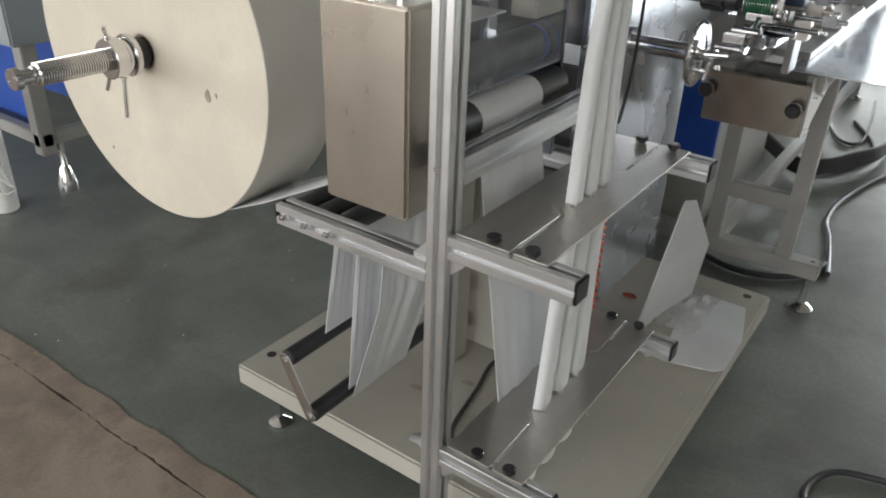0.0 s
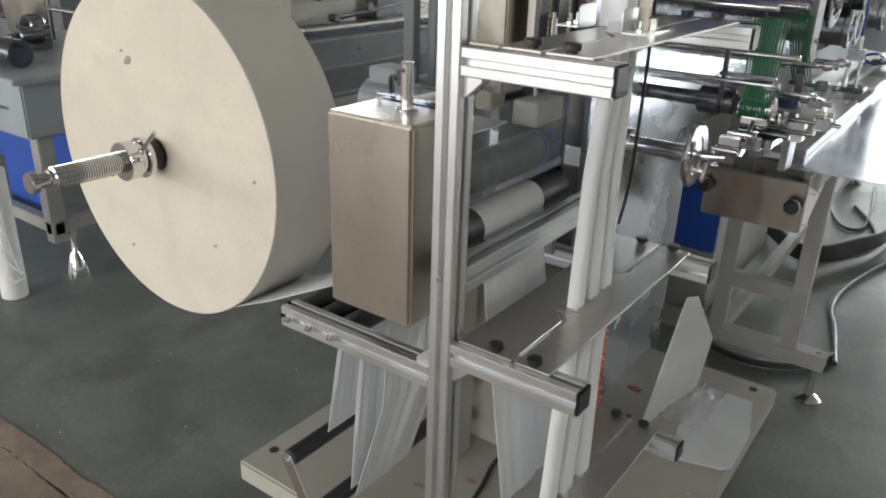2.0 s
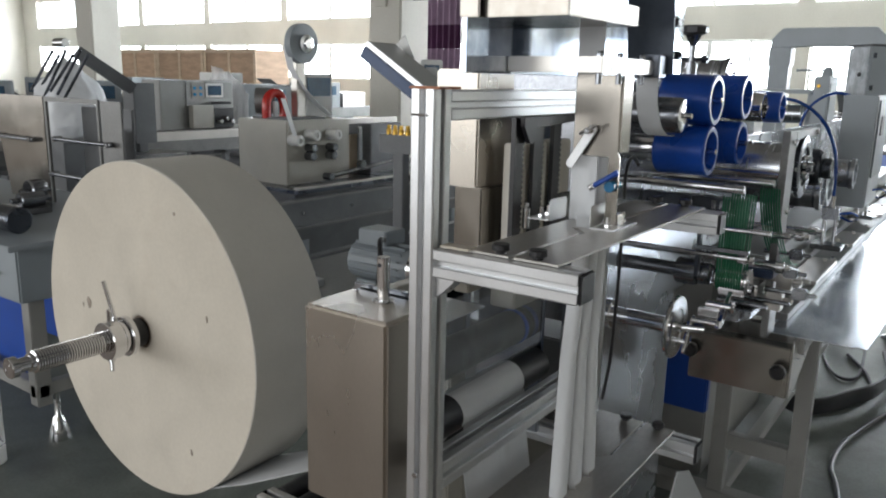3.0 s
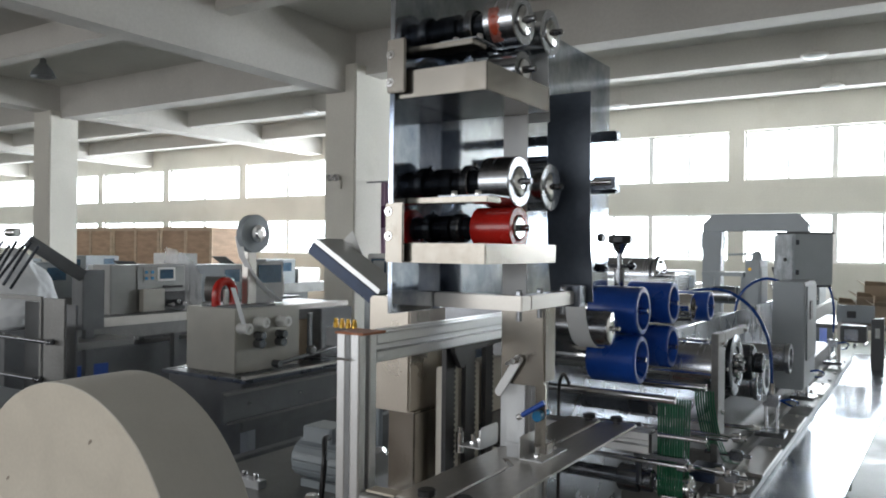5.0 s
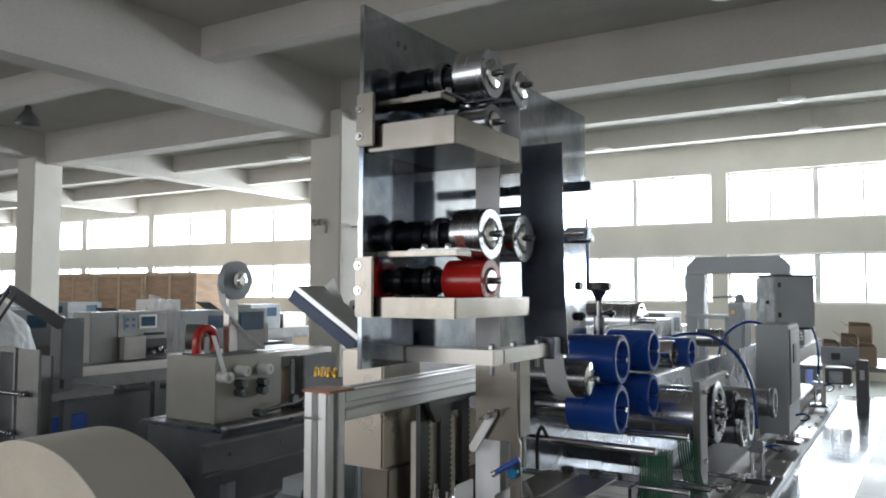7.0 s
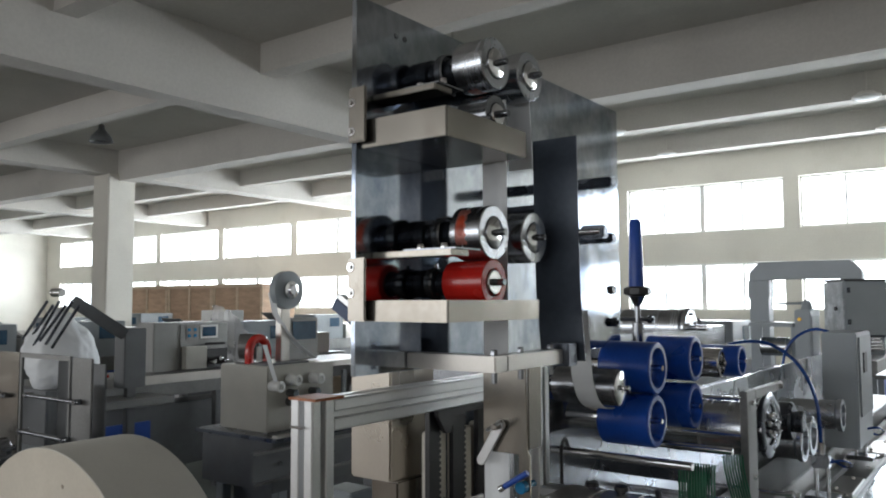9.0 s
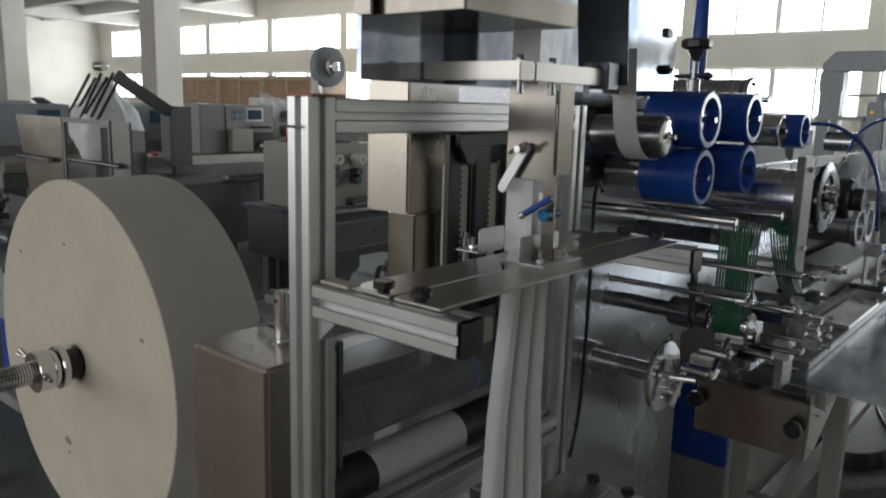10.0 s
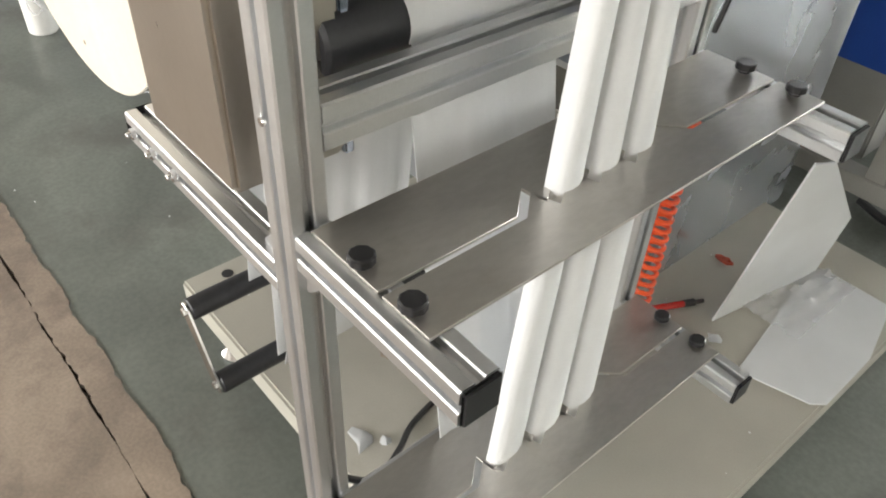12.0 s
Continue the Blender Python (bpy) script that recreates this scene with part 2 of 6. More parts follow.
def part(name, bm, material, parent=None, label="", smooth=True, pivot=None):
    """Links a bmesh, given in world places, as one mesh object under a thing or part."""
    base = ORIGIN[parent.name] if parent else Vector((0, 0, 0))
    centre = Vector(pivot) if pivot else base
    to_floor(bm)
    if centre.length:
        bmesh.ops.translate(bm, verts=bm.verts, vec=-centre)
    me = bpy.data.meshes.new(name)
    bm.to_mesh(me)
    bm.free()
    me.materials.append(material)
    if smooth:
        me.shade_smooth()
        me.set_sharp_from_angle(angle=radians(35))
    ob = new(name, me)
    ob.parent = parent
    ob.location = centre - base
    ORIGIN[ob.name] = centre
    return tagged(ob, label)


def solid(name, bm, material, label="", category="", group="", kind=""):
    """A one-mesh top-level thing with its origin at its foot."""
    to_floor(bm)
    lo = min(v.co.z for v in bm.verts)
    n = len(bm.verts)
    c = sum((v.co for v in bm.verts), Vector()) / n
    base = Vector((c.x, c.y, lo))
    bmesh.ops.translate(bm, verts=bm.verts, vec=-base)
    me = bpy.data.meshes.new(name)
    bm.to_mesh(me)
    bm.free()
    me.materials.append(material)
    me.shade_smooth()
    me.set_sharp_from_angle(angle=radians(35))
    ob = new(name, me)
    ob.location = base
    ORIGIN[ob.name] = base
    return tagged(ob, label, category, group, kind)


def bevelled(bm, w, seg=2):
    if w > 0:
        es = [e for e in bm.edges if len(e.link_faces) == 2 and e.calc_face_angle(0) > 0.6]
        bmesh.ops.bevel(bm, geom=es, offset=w, segments=seg, affect="EDGES", clamp_overlap=True)
    return bm


def box(x0, x1, y0, y1, z0, z1, bev=0.002, m=None):
    bm = bmesh.new()
    bmesh.ops.create_cube(bm, size=1, matrix=Matrix.Translation(((x0 + x1) / 2, (y0 + y1) / 2, (z0 + z1) / 2))
                          @ Matrix.Diagonal((abs(x1 - x0), abs(y1 - y0), abs(z1 - z0), 1)))
    bevelled(bm, bev)
    if m:
        bm.transform(m)
    return bm


def join(*bms):
    out = bms[0]
    for b in bms[1:]:
        me = bpy.data.meshes.new("tmp")
        b.to_mesh(me)
        b.free()
        out.from_mesh(me)
        bpy.data.meshes.remove(me)
    return out


def along(p0, p1):
    d = Vector(p1) - Vector(p0)
    return Matrix.Translation(p0) @ d.to_track_quat("Z", "Y").to_matrix().to_4x4(), d.length


def lathe(p0, p1, rings, seg=32):
    """A turned body about the line p0-p1: rings of (share of the length, radius), from end to end."""
    m, length = along(p0, p1)
    bm = bmesh.new()
    rows = []
    for f, r in rings:
        if r < 1e-6:
            rows.append([bm.verts.new(m @ Vector((0, 0, f * length)))])
        else:
            rows.append([bm.verts.new(m @ Vector((r * math.cos(2 * math.pi * k / seg), r * math.sin(2 * math.pi * k / seg), f * length))) for k in range(seg)])
    for a, b in zip(rows, rows[1:]):
        for k in range(seg):
            j = (k + 1) % seg
            if len(a) == 1 and len(b) == 1:
                continue
            if len(a) == 1:
                bm.faces.new((a[0], b[j], b[k]))
            elif len(b) == 1:
                bm.faces.new((a[k], a[j], b[0]))
            else:
                bm.faces.new((a[k], a[j], b[j], b[k]))
    bmesh.ops.recalc_face_normals(bm, faces=bm.faces)
    return bm


def rod(p0, p1, r, seg=20, ch=0.0):
    length = (Vector(p1) - Vector(p0)).length
    c = min(ch or r * 0.12, length * 0.3) / length
    e = r - c * length
    return lathe(p0, p1, [(0, 0), (0, e), (c, r), (1 - c, r), (1, e), (1, 0)], seg)


def pipe(p0, p1, r, inner, seg=40):
    length = (Vector(p1) - Vector(p0)).length
    c = 0.002 / length
    return lathe(p0, p1, [(0, inner), (0, r - 0.002), (c, r), (1 - c, r), (1, r - 0.002), (1, inner), (0, inner)], seg)


def sweep(points, r, seg=8, steps=6):
    """A round tube along a smooth line through the points."""
    pts = [Vector(p) for p in points]
    line = []
    for i in range(len(pts) - 1):
        a, b, c, d = pts[max(i - 1, 0)], pts[i], pts[i + 1], pts[min(i + 2, len(pts) - 1)]
        for s in range(steps):
            t = s / steps
            line.append(0.5 * ((2 * b) + (c - a) * t + (2 * a - 5 * b + 4 * c - d) * t * t + (3 * b - a - 3 * c + d) * t ** 3))
    line.append(pts[-1])
    bm = bmesh.new()
    rows, up = [], Vector((0.13, 0.2, 0.97))
    for i, p in enumerate(line):
        t = (line[min(i + 1, len(line) - 1)] - line[max(i - 1, 0)]).normalized()
        u = t.cross(up)
        if u.length < 0.05:
            u = t.cross(Vector((1, 0, 0)))
        u.normalize()
        w = t.cross(u)
        up = -t.cross(u) if False else up
        rows.append([bm.verts.new(p + r * (math.cos(2 * math.pi * k / seg) * u + math.sin(2 * math.pi * k / seg) * w)) for k in range(seg)])
    for a, b in zip(rows, rows[1:]):
        for k in range(seg):
            bm.faces.new((a[k], a[(k + 1) % seg], b[(k + 1) % seg], b[k]))
    bm.faces.new(rows[0][::-1])
    bm.faces.new(rows[-1])
    bmesh.ops.recalc_face_normals(bm, faces=bm.faces)
    return bm


def slab(outline, thick, m=None, bev=0.0008):
    """A flat sheet: an outline in x, y, raised by its thickness."""
    bm = bmesh.new()
    f = bm.faces.new([bm.verts.new((x, y, 0)) for x, y in outline])
    bmesh.ops.recalc_face_normals(bm, faces=bm.faces)
    r = bmesh.ops.extrude_face_region(bm, geom=[f])
    bmesh.ops.translate(bm, verts=[v for v in r["geom"] if isinstance(v, bmesh.types.BMVert)], vec=(0, 0, thick))
    bmesh.ops.recalc_face_normals(bm, faces=bm.faces)
    bevelled(bm, bev, 1)
    if m:
        bm.transform(m)
    return bm


def rounded(x0, x1, y0, y1, r, n=5):
    pts = []
    for cx, cy, a in ((x1 - r, y1 - r, 0), (x0 + r, y1 - r, 90), (x0 + r, y0 + r, 180), (x1 - r, y0 + r, 270)):
        for k in range(n + 1):
            t = radians(a + 90 * k / n)
            pts.append((cx + r * math.cos(t), cy + r * math.sin(t)))
    return pts


def ribbon(lines, thick=0.0012):
    """A sheet through rows of points, given a thickness."""
    bm = bmesh.new()
    rows = [[bm.verts.new(p) for p in line] for line in lines]
    for a, b in zip(rows, rows[1:]):
        for k in range(len(a) - 1):
            bm.faces.new((a[k], a[k + 1], b[k + 1], b[k]))
    bmesh.ops.recalc_face_normals(bm, faces=bm.faces)
    bmesh.ops.solidify(bm, geom=bm.faces[:], thickness=thick)
    bmesh.ops.recalc_face_normals(bm, faces=bm.faces)
    return bm


def slotted(axis, a, b, u0, v0, w=0.045, h=0.0):
    """A slotted aluminium profile from a to b along an axis; u0, v0 its lower corner in the other two axes."""
    h = h or w
    s, d, lip = 0.0050, 0.011, 0.0016
    ring = []

    def side(px, py, dx, dy, length):
        nx, ny = -dy, dx
        mid = [length / 2] if length < 0.06 else [length / 4, length * 3 / 4]
        c = 0.0022
        ring.append((px + dx * c, py + dy * c))
        for q in mid:
            for along_, deep in ((q - s - lip, 0), (q - s, lip), (q - s, d), (q + s, d), (q + s, lip), (q + s + lip, 0)):
                ring.append((px + dx * along_ + nx * deep, py + dy * along_ + ny * deep))
        ring.append((px + dx * (length - c), py + dy * (length - c)))

    side(0, 0, 1, 0, w)
    side(w, 0, 0, 1, h)
    side(w, h, -1, 0, w)
    side(0, h, 0, -1, h)
    bm = bmesh.new()
    ends = []
    for t in (a, b):
        row = []
        for u, v in ring:
            p = {"x": (t, u0 + u, v0 + v), "y": (u0 + u, t, v0 + v), "z": (u0 + u, v0 + v, t)}[axis]
            row.append(bm.verts.new(p))
        ends.append(row)
    n = len(ring)
    for k in range(n):
        bm.faces.new((ends[0][k], ends[0][(k + 1) % n], ends[1][(k + 1) % n], ends[1][k]))
    bm.faces.new(ends[0][::-1])
    bm.faces.new(ends[1])
    bmesh.ops.recalc_face_normals(bm, faces=bm.faces)
    return bm


def hexbolt(p0, p1, r):
    return lathe(p0, p1, [(0, 0), (0, r), (0.8, r), (1, r * 0.85), (1, 0)], 6)


def starknob(x, y, z, r=0.0135, h=0.015):
    """A lobed clamping knob on a stud, upright."""
    bm = bmesh.new()
    rows = []
    for f, k in ((0.25, 0.75), (0.4, 1.0), (0.9, 1.0), (1.0, 0.86)):
        rows.append([bm.verts.new((x + r * k * (1 + 0.028 * math.cos(9 * a)) * math.cos(a), y + r * k * (1 + 0.028 * math.cos(9 * a)) * math.sin(a), z + h * f))
                     for a in (2 * math.pi * i / 42 for i in range(42))])
    for a, b in zip(rows, rows[1:]):
        for k in range(42):
            bm.faces.new((a[k], a[(k + 1) % 42], b[(k + 1) % 42], b[k]))
    bm.faces.new(rows[0][::-1])
    bm.faces.new(rows[-1])
    bmesh.ops.recalc_face_normals(bm, faces=bm.faces)
    return join(bm, rod((x, y, z - 0.001), (x, y, z + h * 0.3), r * 0.6, 16))

# ---- the hall ----
def floor_part():
    bm = box(WEST, EAST, 0.905, NORTH, -0.3, 0.0, 0)
    tagged(part("floor", bm, FLOORG), "dull grey-green painted concrete workshop floor", "floor", kind="structure")
    # brown strip between the paint's uneven edge and the joint, and the bare walkway south of it

    def strip(name, y0, y1, wob0, wob1, z, mat, label):
        bm = bmesh.new()
        n = 900
        a, b = [], []
        for i in range(n + 1):
            x = -9 + 11 * i / n
            a.append(bm.verts.new((x, y0 + wob0 * noise.noise((x * 6, 1.3, 0)) + wob0 * 0.9 * noise.noise((x * 41, 4, 0)), z)))
            b.append(bm.verts.new((x, y1 + wob1 * noise.noise((x * 5, 7.7, 2)) + wob1 * 0.5 * noise.noise((x * 37, 2, 3)), z)))
        for i in range(n):
            bm.faces.new((a[i], a[i + 1], b[i + 1], b[i]))
        r = bmesh.ops.extrude_face_region(bm, geom=bm.faces[:])
        bmesh.ops.translate(bm, verts=[v for v in r["geom"] if isinstance(v, bmesh.types.BMVert)], vec=(0, 0, -0.2))
        bmesh.ops.recalc_face_normals(bm, faces=bm.faces)
        return tagged(part(name, bm, mat), label, "floor", kind="structure")

    strip("floor_edge_strip", 0.8413, 0.914, 0.008, 0.018, 0.003, FLOORB, "bare brown concrete strip with a ragged painted edge")
    strip("floor_walkway", SOUTH, 0.8367, 0.0, 0.007, 0.003, FLOORB, "stained bare brown concrete walkway")
    tagged(part("floor_joint", box(-9, 2, 0.74, 0.905, -0.3, -0.012, 0), CRACK), "dark cracked joint between the floor slabs", "floor", kind="structure")
    for k, (x0, x1) in enumerate(((WEST, -9.0), (2.0, EAST))):
        tagged(part("floor_walkway_end", box(x0, x1, SOUTH, 0.905, -0.3, 0.0, 0), FLOORB), "bare brown concrete floor", "floor", kind="structure")


floor_part()
BAY, FIRST = 3.92, -7.36
UP0, UP1, LO0, LO1 = 3.28, 4.40, 1.48, 2.56


def window_wall(name, y0, y1, glass_y):
    """A wall along x with two rows of windows, each bay's opening cut through."""
    bms = [box(WEST, EAST, y0, y1, 0, LO0, 0), box(WEST, EAST, y0, y1, LO1, UP0, 0), box(WEST, EAST, y0, y1, UP1, 5.3, 0)]
    k0, k1 = math.ceil((WEST - FIRST) / BAY), math.floor((EAST - 3.6 - FIRST) / BAY)
    edges = [WEST]
    for k in range(k0, k1 + 1):
        x = FIRST + k * BAY
        edges += [x, x + 3.6]
    edges.append(EAST)
    for a, b in zip(edges[0::2], edges[1::2]):
        if b - a > 0.01:
            for z0, z1 in ((LO0, LO1), (UP0, UP1)):
                bms.append(box(a, b, y0, y1, z0, z1, 0))
    tagged(part(name, join(*bms), WALLP), "whitewashed wall with two rows of wide windows", "wall", kind="structure")
    num = 0
    for k in range(k0, k1 + 1):
        x = FIRST + k * BAY
        for z0, z1 in ((LO0, LO1), (UP0, UP1)):
            num += 1
            w = thing("window_%d" % num, (x + 1.8, (y0 + y1) / 2, z0), "white-framed sliding window bright with daylight", "window", "hall windows", "structure")
            f = 0.05
            bars = [box(x, x + 3.6, y0 + 0.1, y0 + 0.16, z0, z0 + f, 0), box(x, x + 3.6, y0 + 0.1, y0 + 0.16, z1 - f, z1, 0),
                    box(x, x + f, y0 + 0.1, y0 + 0.16, z0 + f, z1 - f, 0), box(x + 3.6 - f, x + 3.6, y0 + 0.1, y0 + 0.16, z0 + f, z1 - f, 0),
                    box(x + 1.74, x + 1.86, y0 + 0.1, y0 + 0.16, z0 + f, z1 - f, 0), box(x + 0.87, x + 0.92, y0 + 0.1, y0 + 0.16, z0 + f, z1 - f, 0),
                    box(x + 2.67, x + 2.72, y0 + 0.1, y0 + 0.16, z0 + f, z1 - f, 0)]
            part("window_frame", join(*bars), WHITEP, w)
    return num


window_wall("wall_north", NORTH, NORTH + 0.3, NORTH + 0.15)
# south wall behind the camera, with one long window band
tagged(part("wall_south", join(box(WEST, EAST, SOUTH - 0.3, SOUTH, 0, 1.0, 0), box(WEST, EAST, SOUTH - 0.3, SOUTH, 3.8, 5.3, 0),
                               box(WEST, -27, SOUTH - 0.3, SOUTH, 1.0, 3.8, 0), box(3, EAST, SOUTH - 0.3, SOUTH, 1.0, 3.8, 0)), WALLP),
       "plain whitewashed wall with a long window band", "wall", kind="structure")
tagged(part("wall_west", box(WEST - 0.3, WEST, SOUTH - 0.3, NORTH + 0.3, 0, 5.3, 0), WALLP), "plain whitewashed end wall", "wall", kind="structure")
tagged(part("wall_east", box(EAST, EAST + 0.3, SOUTH - 0.3, NORTH + 0.3, 0, 5.3, 0), WALLP), "plain whitewashed end wall", "wall", kind="structure")

tagged(part("backdrop", box(WEST - 8, EAST + 8, NORTH + 3.0, NORTH + 3.1, -1.0, 9.0, 0), GLOW), "plain bright overcast daylight beyond the windows", "backdrop", kind="structure")

beams = [box(WEST, EAST, SOUTH, NORTH, 5.1, 5.3, 0)]
for y in (-3.95, -1.25, 1.45, 4.15, 6.85, 13.05, 15.6):
    beams.append(box(WEST, EAST, y - 0.13, y + 0.13, 4.70, 5.1, 0))
for y in (-6.0, 9.75):
    beams.append(box(WEST, EAST, y - 0.2, y + 0.2, 4.42, 5.1, 0))
for x, half, low in ((-32.4, 0.26, 4.55), (-24.2, 0.26, 4.55), (-16.05, 0.26, 4.55), (-7.825, 0.175, 4.13), (0.4, 0.26, 4.425)):
    beams.append(box(x - half, x + half, SOUTH, NORTH, low, 5.098, 0))
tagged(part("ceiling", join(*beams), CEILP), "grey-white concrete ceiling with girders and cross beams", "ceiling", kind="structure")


def column(x0, x1, y0, y1):
    bm = box(x0, x1, y0, y1, 0, 4.56, 0.02)
    return tagged(part("column", bm, WALLP), "whitewashed square concrete column", "column", "hall columns", "structure")


column(-8.06, -7.44, 9.3, 10.2)
for x in (-32.4, -24.2, -16.05, 0.4):
    column(x - 0.31, x + 0.31, 9.3, 9.95)
em = thing("emergency_light", (-7.80, 9.26, 2.62), "white twin-spot emergency light fixed to the column", "emergency light")
part("case", box(-7.93, -7.69, 9.25, 9.2995, 2.62, 2.76, 0.01), WALLP, em)
for x in (-7.87, -7.75):
    sp = part("spot", lathe((x, 9.29, 2.81), (x, 9.20, 2.79), [(0, 0), (0, 0.03), (0.4, 0.052), (1, 0.056), (1, 0.045), (0.8, 0.03), (0.8, 0)], 20), CHROME, em)
    part("spot_neck", rod((x, 9.27, 2.755), (x, 9.27, 2.79), 0.012, 10), WALLP, sp)


def ceiling_lamp(x, y, z):
    t = thing("ceiling_lamp", (x, y, z), "flat round white lamp under a beam, unlit", "lamp", "round ceiling lamps")
    part("stem", rod((x, y, z - 0.34), (x, y, z), 0.012, 8), CEILP, t)
    z = z - 0.33
    part("housing", lathe((x, y, z), (x, y, z - 0.09), [(0, 0), (0, 0.11), (0.6, 0.16), (0.62, 0.2), (0.8, 0.2), (1, 0.17), (1, 0)], 28), CEILP, t)
    part("diffuser", lathe((x, y, z - 0.09), (x, y, z - 0.12), [(0, 0.165), (0.6, 0.14), (1, 0.0)], 28), BAR, t)


for x in (-1.45, -5.4):
    for y in (7.9, 10.35, 12.85, 15.4):
        ceiling_lamp(x, y, 5.1)
for y in (10.35, 12.85):
    ceiling_lamp(-11.6, y, 5.1)
PL = Vector((-13.41, 7.8, 4.70))
pl = thing("pendant_lamp", PL, "dark bell-shaped pendant lamp hanging from the ceiling, unlit", "lamp")
part("shade", lathe(PL, PL + Vector((0, 0, 0.33)), [(0, 0.2), (0.0, 0.22), (0.35, 0.17), (0.75, 0.06), (1, 0.05), (1, 0)], 24), DGREY, pl)
part("rod", rod(PL + Vector((0, 0, 0.33)), PL + Vector((0, 0, 0.4)), 0.012, 8), DGREY, pl)

# ---- the unwinding stand: base, frame and web ----
PX0, PX1, PY0 = -0.720, -0.675, 0.975
FARY = 1.615


def base_plate():
    t = thing("machine_skid", (-0.9, 1.77, 0.0), "beige-grey sheet steel machine tray on levelling feet", "machine tray")
    x0, x1, y0, y1 = -1.455, -0.355, 1.104, 2.435
    bm = box(x0, x1, y0, y1, 0.062, 0.127, 0.006)
    part("tray", bm, GREY, t)
    for x, y in ((-1.413, 1.195), (-0.42, 2.385), (-0.42, 1.17), (-1.413, 2.36)):
        part("hole", lathe((x, y, 0.1272), (x, y, 0.1280), [(0, 0.0135), (1, 0.0135), (1, 0)], 24), RUBBER, t, "dark bolt hole")
    for x, y in ((-1.36, 1.16), (-0.42, 2.35), (-0.45, 1.16), (-1.36, 2.35)):
        part("levelling_foot", lathe((x, y, 0.0), (x, y, 0.064), [(0, 0), (0, 0.032), (0.12, 0.034), (0.3, 0.02), (0.4, 0.009), (1, 0.009), (1, 0)], 20), CHROME, t)


base_plate()


def gusset(bm_list, x, y, z, sx, up, w=0.03):
    """A cast corner bracket in the angle between a post and an arm (along x)."""
    s = 0.034
    tri = [(0, 0), (s, 0), (s, 0.006), (0.008, 0.03), (0, s)]
    b = slab([(sx * p, q * up) for p, q in tri], w, pose(x, y, z, 90, 0, 0), 0.001)
    bm_list.append(b)


def stand():
    t = thing("profile_stand", (-0.7, 1.3, 0.0), "slotted aluminium profile stand with three pairs of arms", "machine frame")
    # near post stands on the floor beside the tray, far post on the tray
    p = part("post", slotted("z", 0.02, 1.583, PX0, PY0), ALU, t)
    part("foot", lathe((-0.6975, 0.9975, 0.0), (-0.6975, 0.9975, 0.022), [(0, 0), (0, 0.03), (0.4, 0.03), (1, 0.012), (1, 0)], 20), CHROME, p)
    part("post", slotted("z", 0.1275, 1.583, PX0, FARY), ALU, t)
    part("top_beam", slotted("y", PY0 + 0.045, FARY, PX0, 1.536, 0.045, 0.046), ALU, t)
    part("cross_beam", slotted("y", PY0 + 0.045, FARY, PX0, 0.916, 0.045, 0.05), ALU, t)
    part("low_beam", slotted("y", PY0 + 0.045, FARY, PX0, 0.225), ALU, t)
    for y in (PY0 + 0.003, FARY):
        for z in (1.298, 0.790, 0.305):
            a = part("arm", slotted("x", PX1, -0.431, y, z), ALU, t)
            part("end_cap", box(-0.431, -0.425, y, y + 0.045, z, z + 0.045, 0.003), KNOB, a, "black plastic end cap")
            g = []
            gusset(g, PX1, y + 0.038, z, 1, -1)
            part("corner_bracket", join(*g), ALU, a)
            part("bracket_bolt", hexbolt((PX1 + 0.016, y + 0.022, z - 0.020), (PX1 + 0.016, y + 0.022, z - 0.006), 0.006), CHROME, a)
    for y in (PY0, FARY):
        r = part("roller_rail", slotted("x", -1.100, PX0, y, 0.728), ALU, t)
        part("end_cap", box(-1.104, -1.100, y, y + 0.045, 0.728, 0.773, 0.002), KNOB, r, "black plastic end cap")
        for x in (-1.078, -1.018, -0.958):
            part("axle_bolt", join(hexbolt((x, y - 0.006, 0.7505), (x, y + 0.001, 0.7505), 0.008), rod((x, y - 0.012, 0.7505), (x, y - 0.005, 0.7505), 0.004, 10)), CHROME, r)
        g = []
        gusset(g, PX0, y + 0.04, 0.773, -1, 1)
        part("corner_bracket", join(*g), ALU, r)
    part("post_pin", rod((-0.7, PY0 - 0.004, 0.955), (-0.7, PY0, 0.955), 0.005, 12), CHROME, t)
    part("post_pin", rod((-0.715, PY0 - 0.004, 1.545), (-0.69, PY0 - 0.004, 1.545), 0.002, 8), CHROME, t)
    lid = box(PX0 + 0.001, PX1 + 0.012, PY0 - 0.006, PY0 + 0.052, 1.5832, 1.587, 0.001)
    part("post_cover", lid, RUSTY, t, "thin orange-brown strip lying over the post end")


stand()
for x, z in ((-1.078, 0.7505), (-1.018, 0.7505), (-0.958, 0.7505)):
    r = thing("guide_roller", (x, PY0 + 0.045, z), "black guide roller between the rails", "roller", "guide rollers")
    part("sleeve", rod((x, PY0 + 0.047, z), (x, FARY - 0.002, z), 0.0235, 28), RUBBER, r)
    part("axle", rod((x, PY0 + 0.0455, z - 0.0), (x, FARY, z), 0.006, 12), CHROME, r)


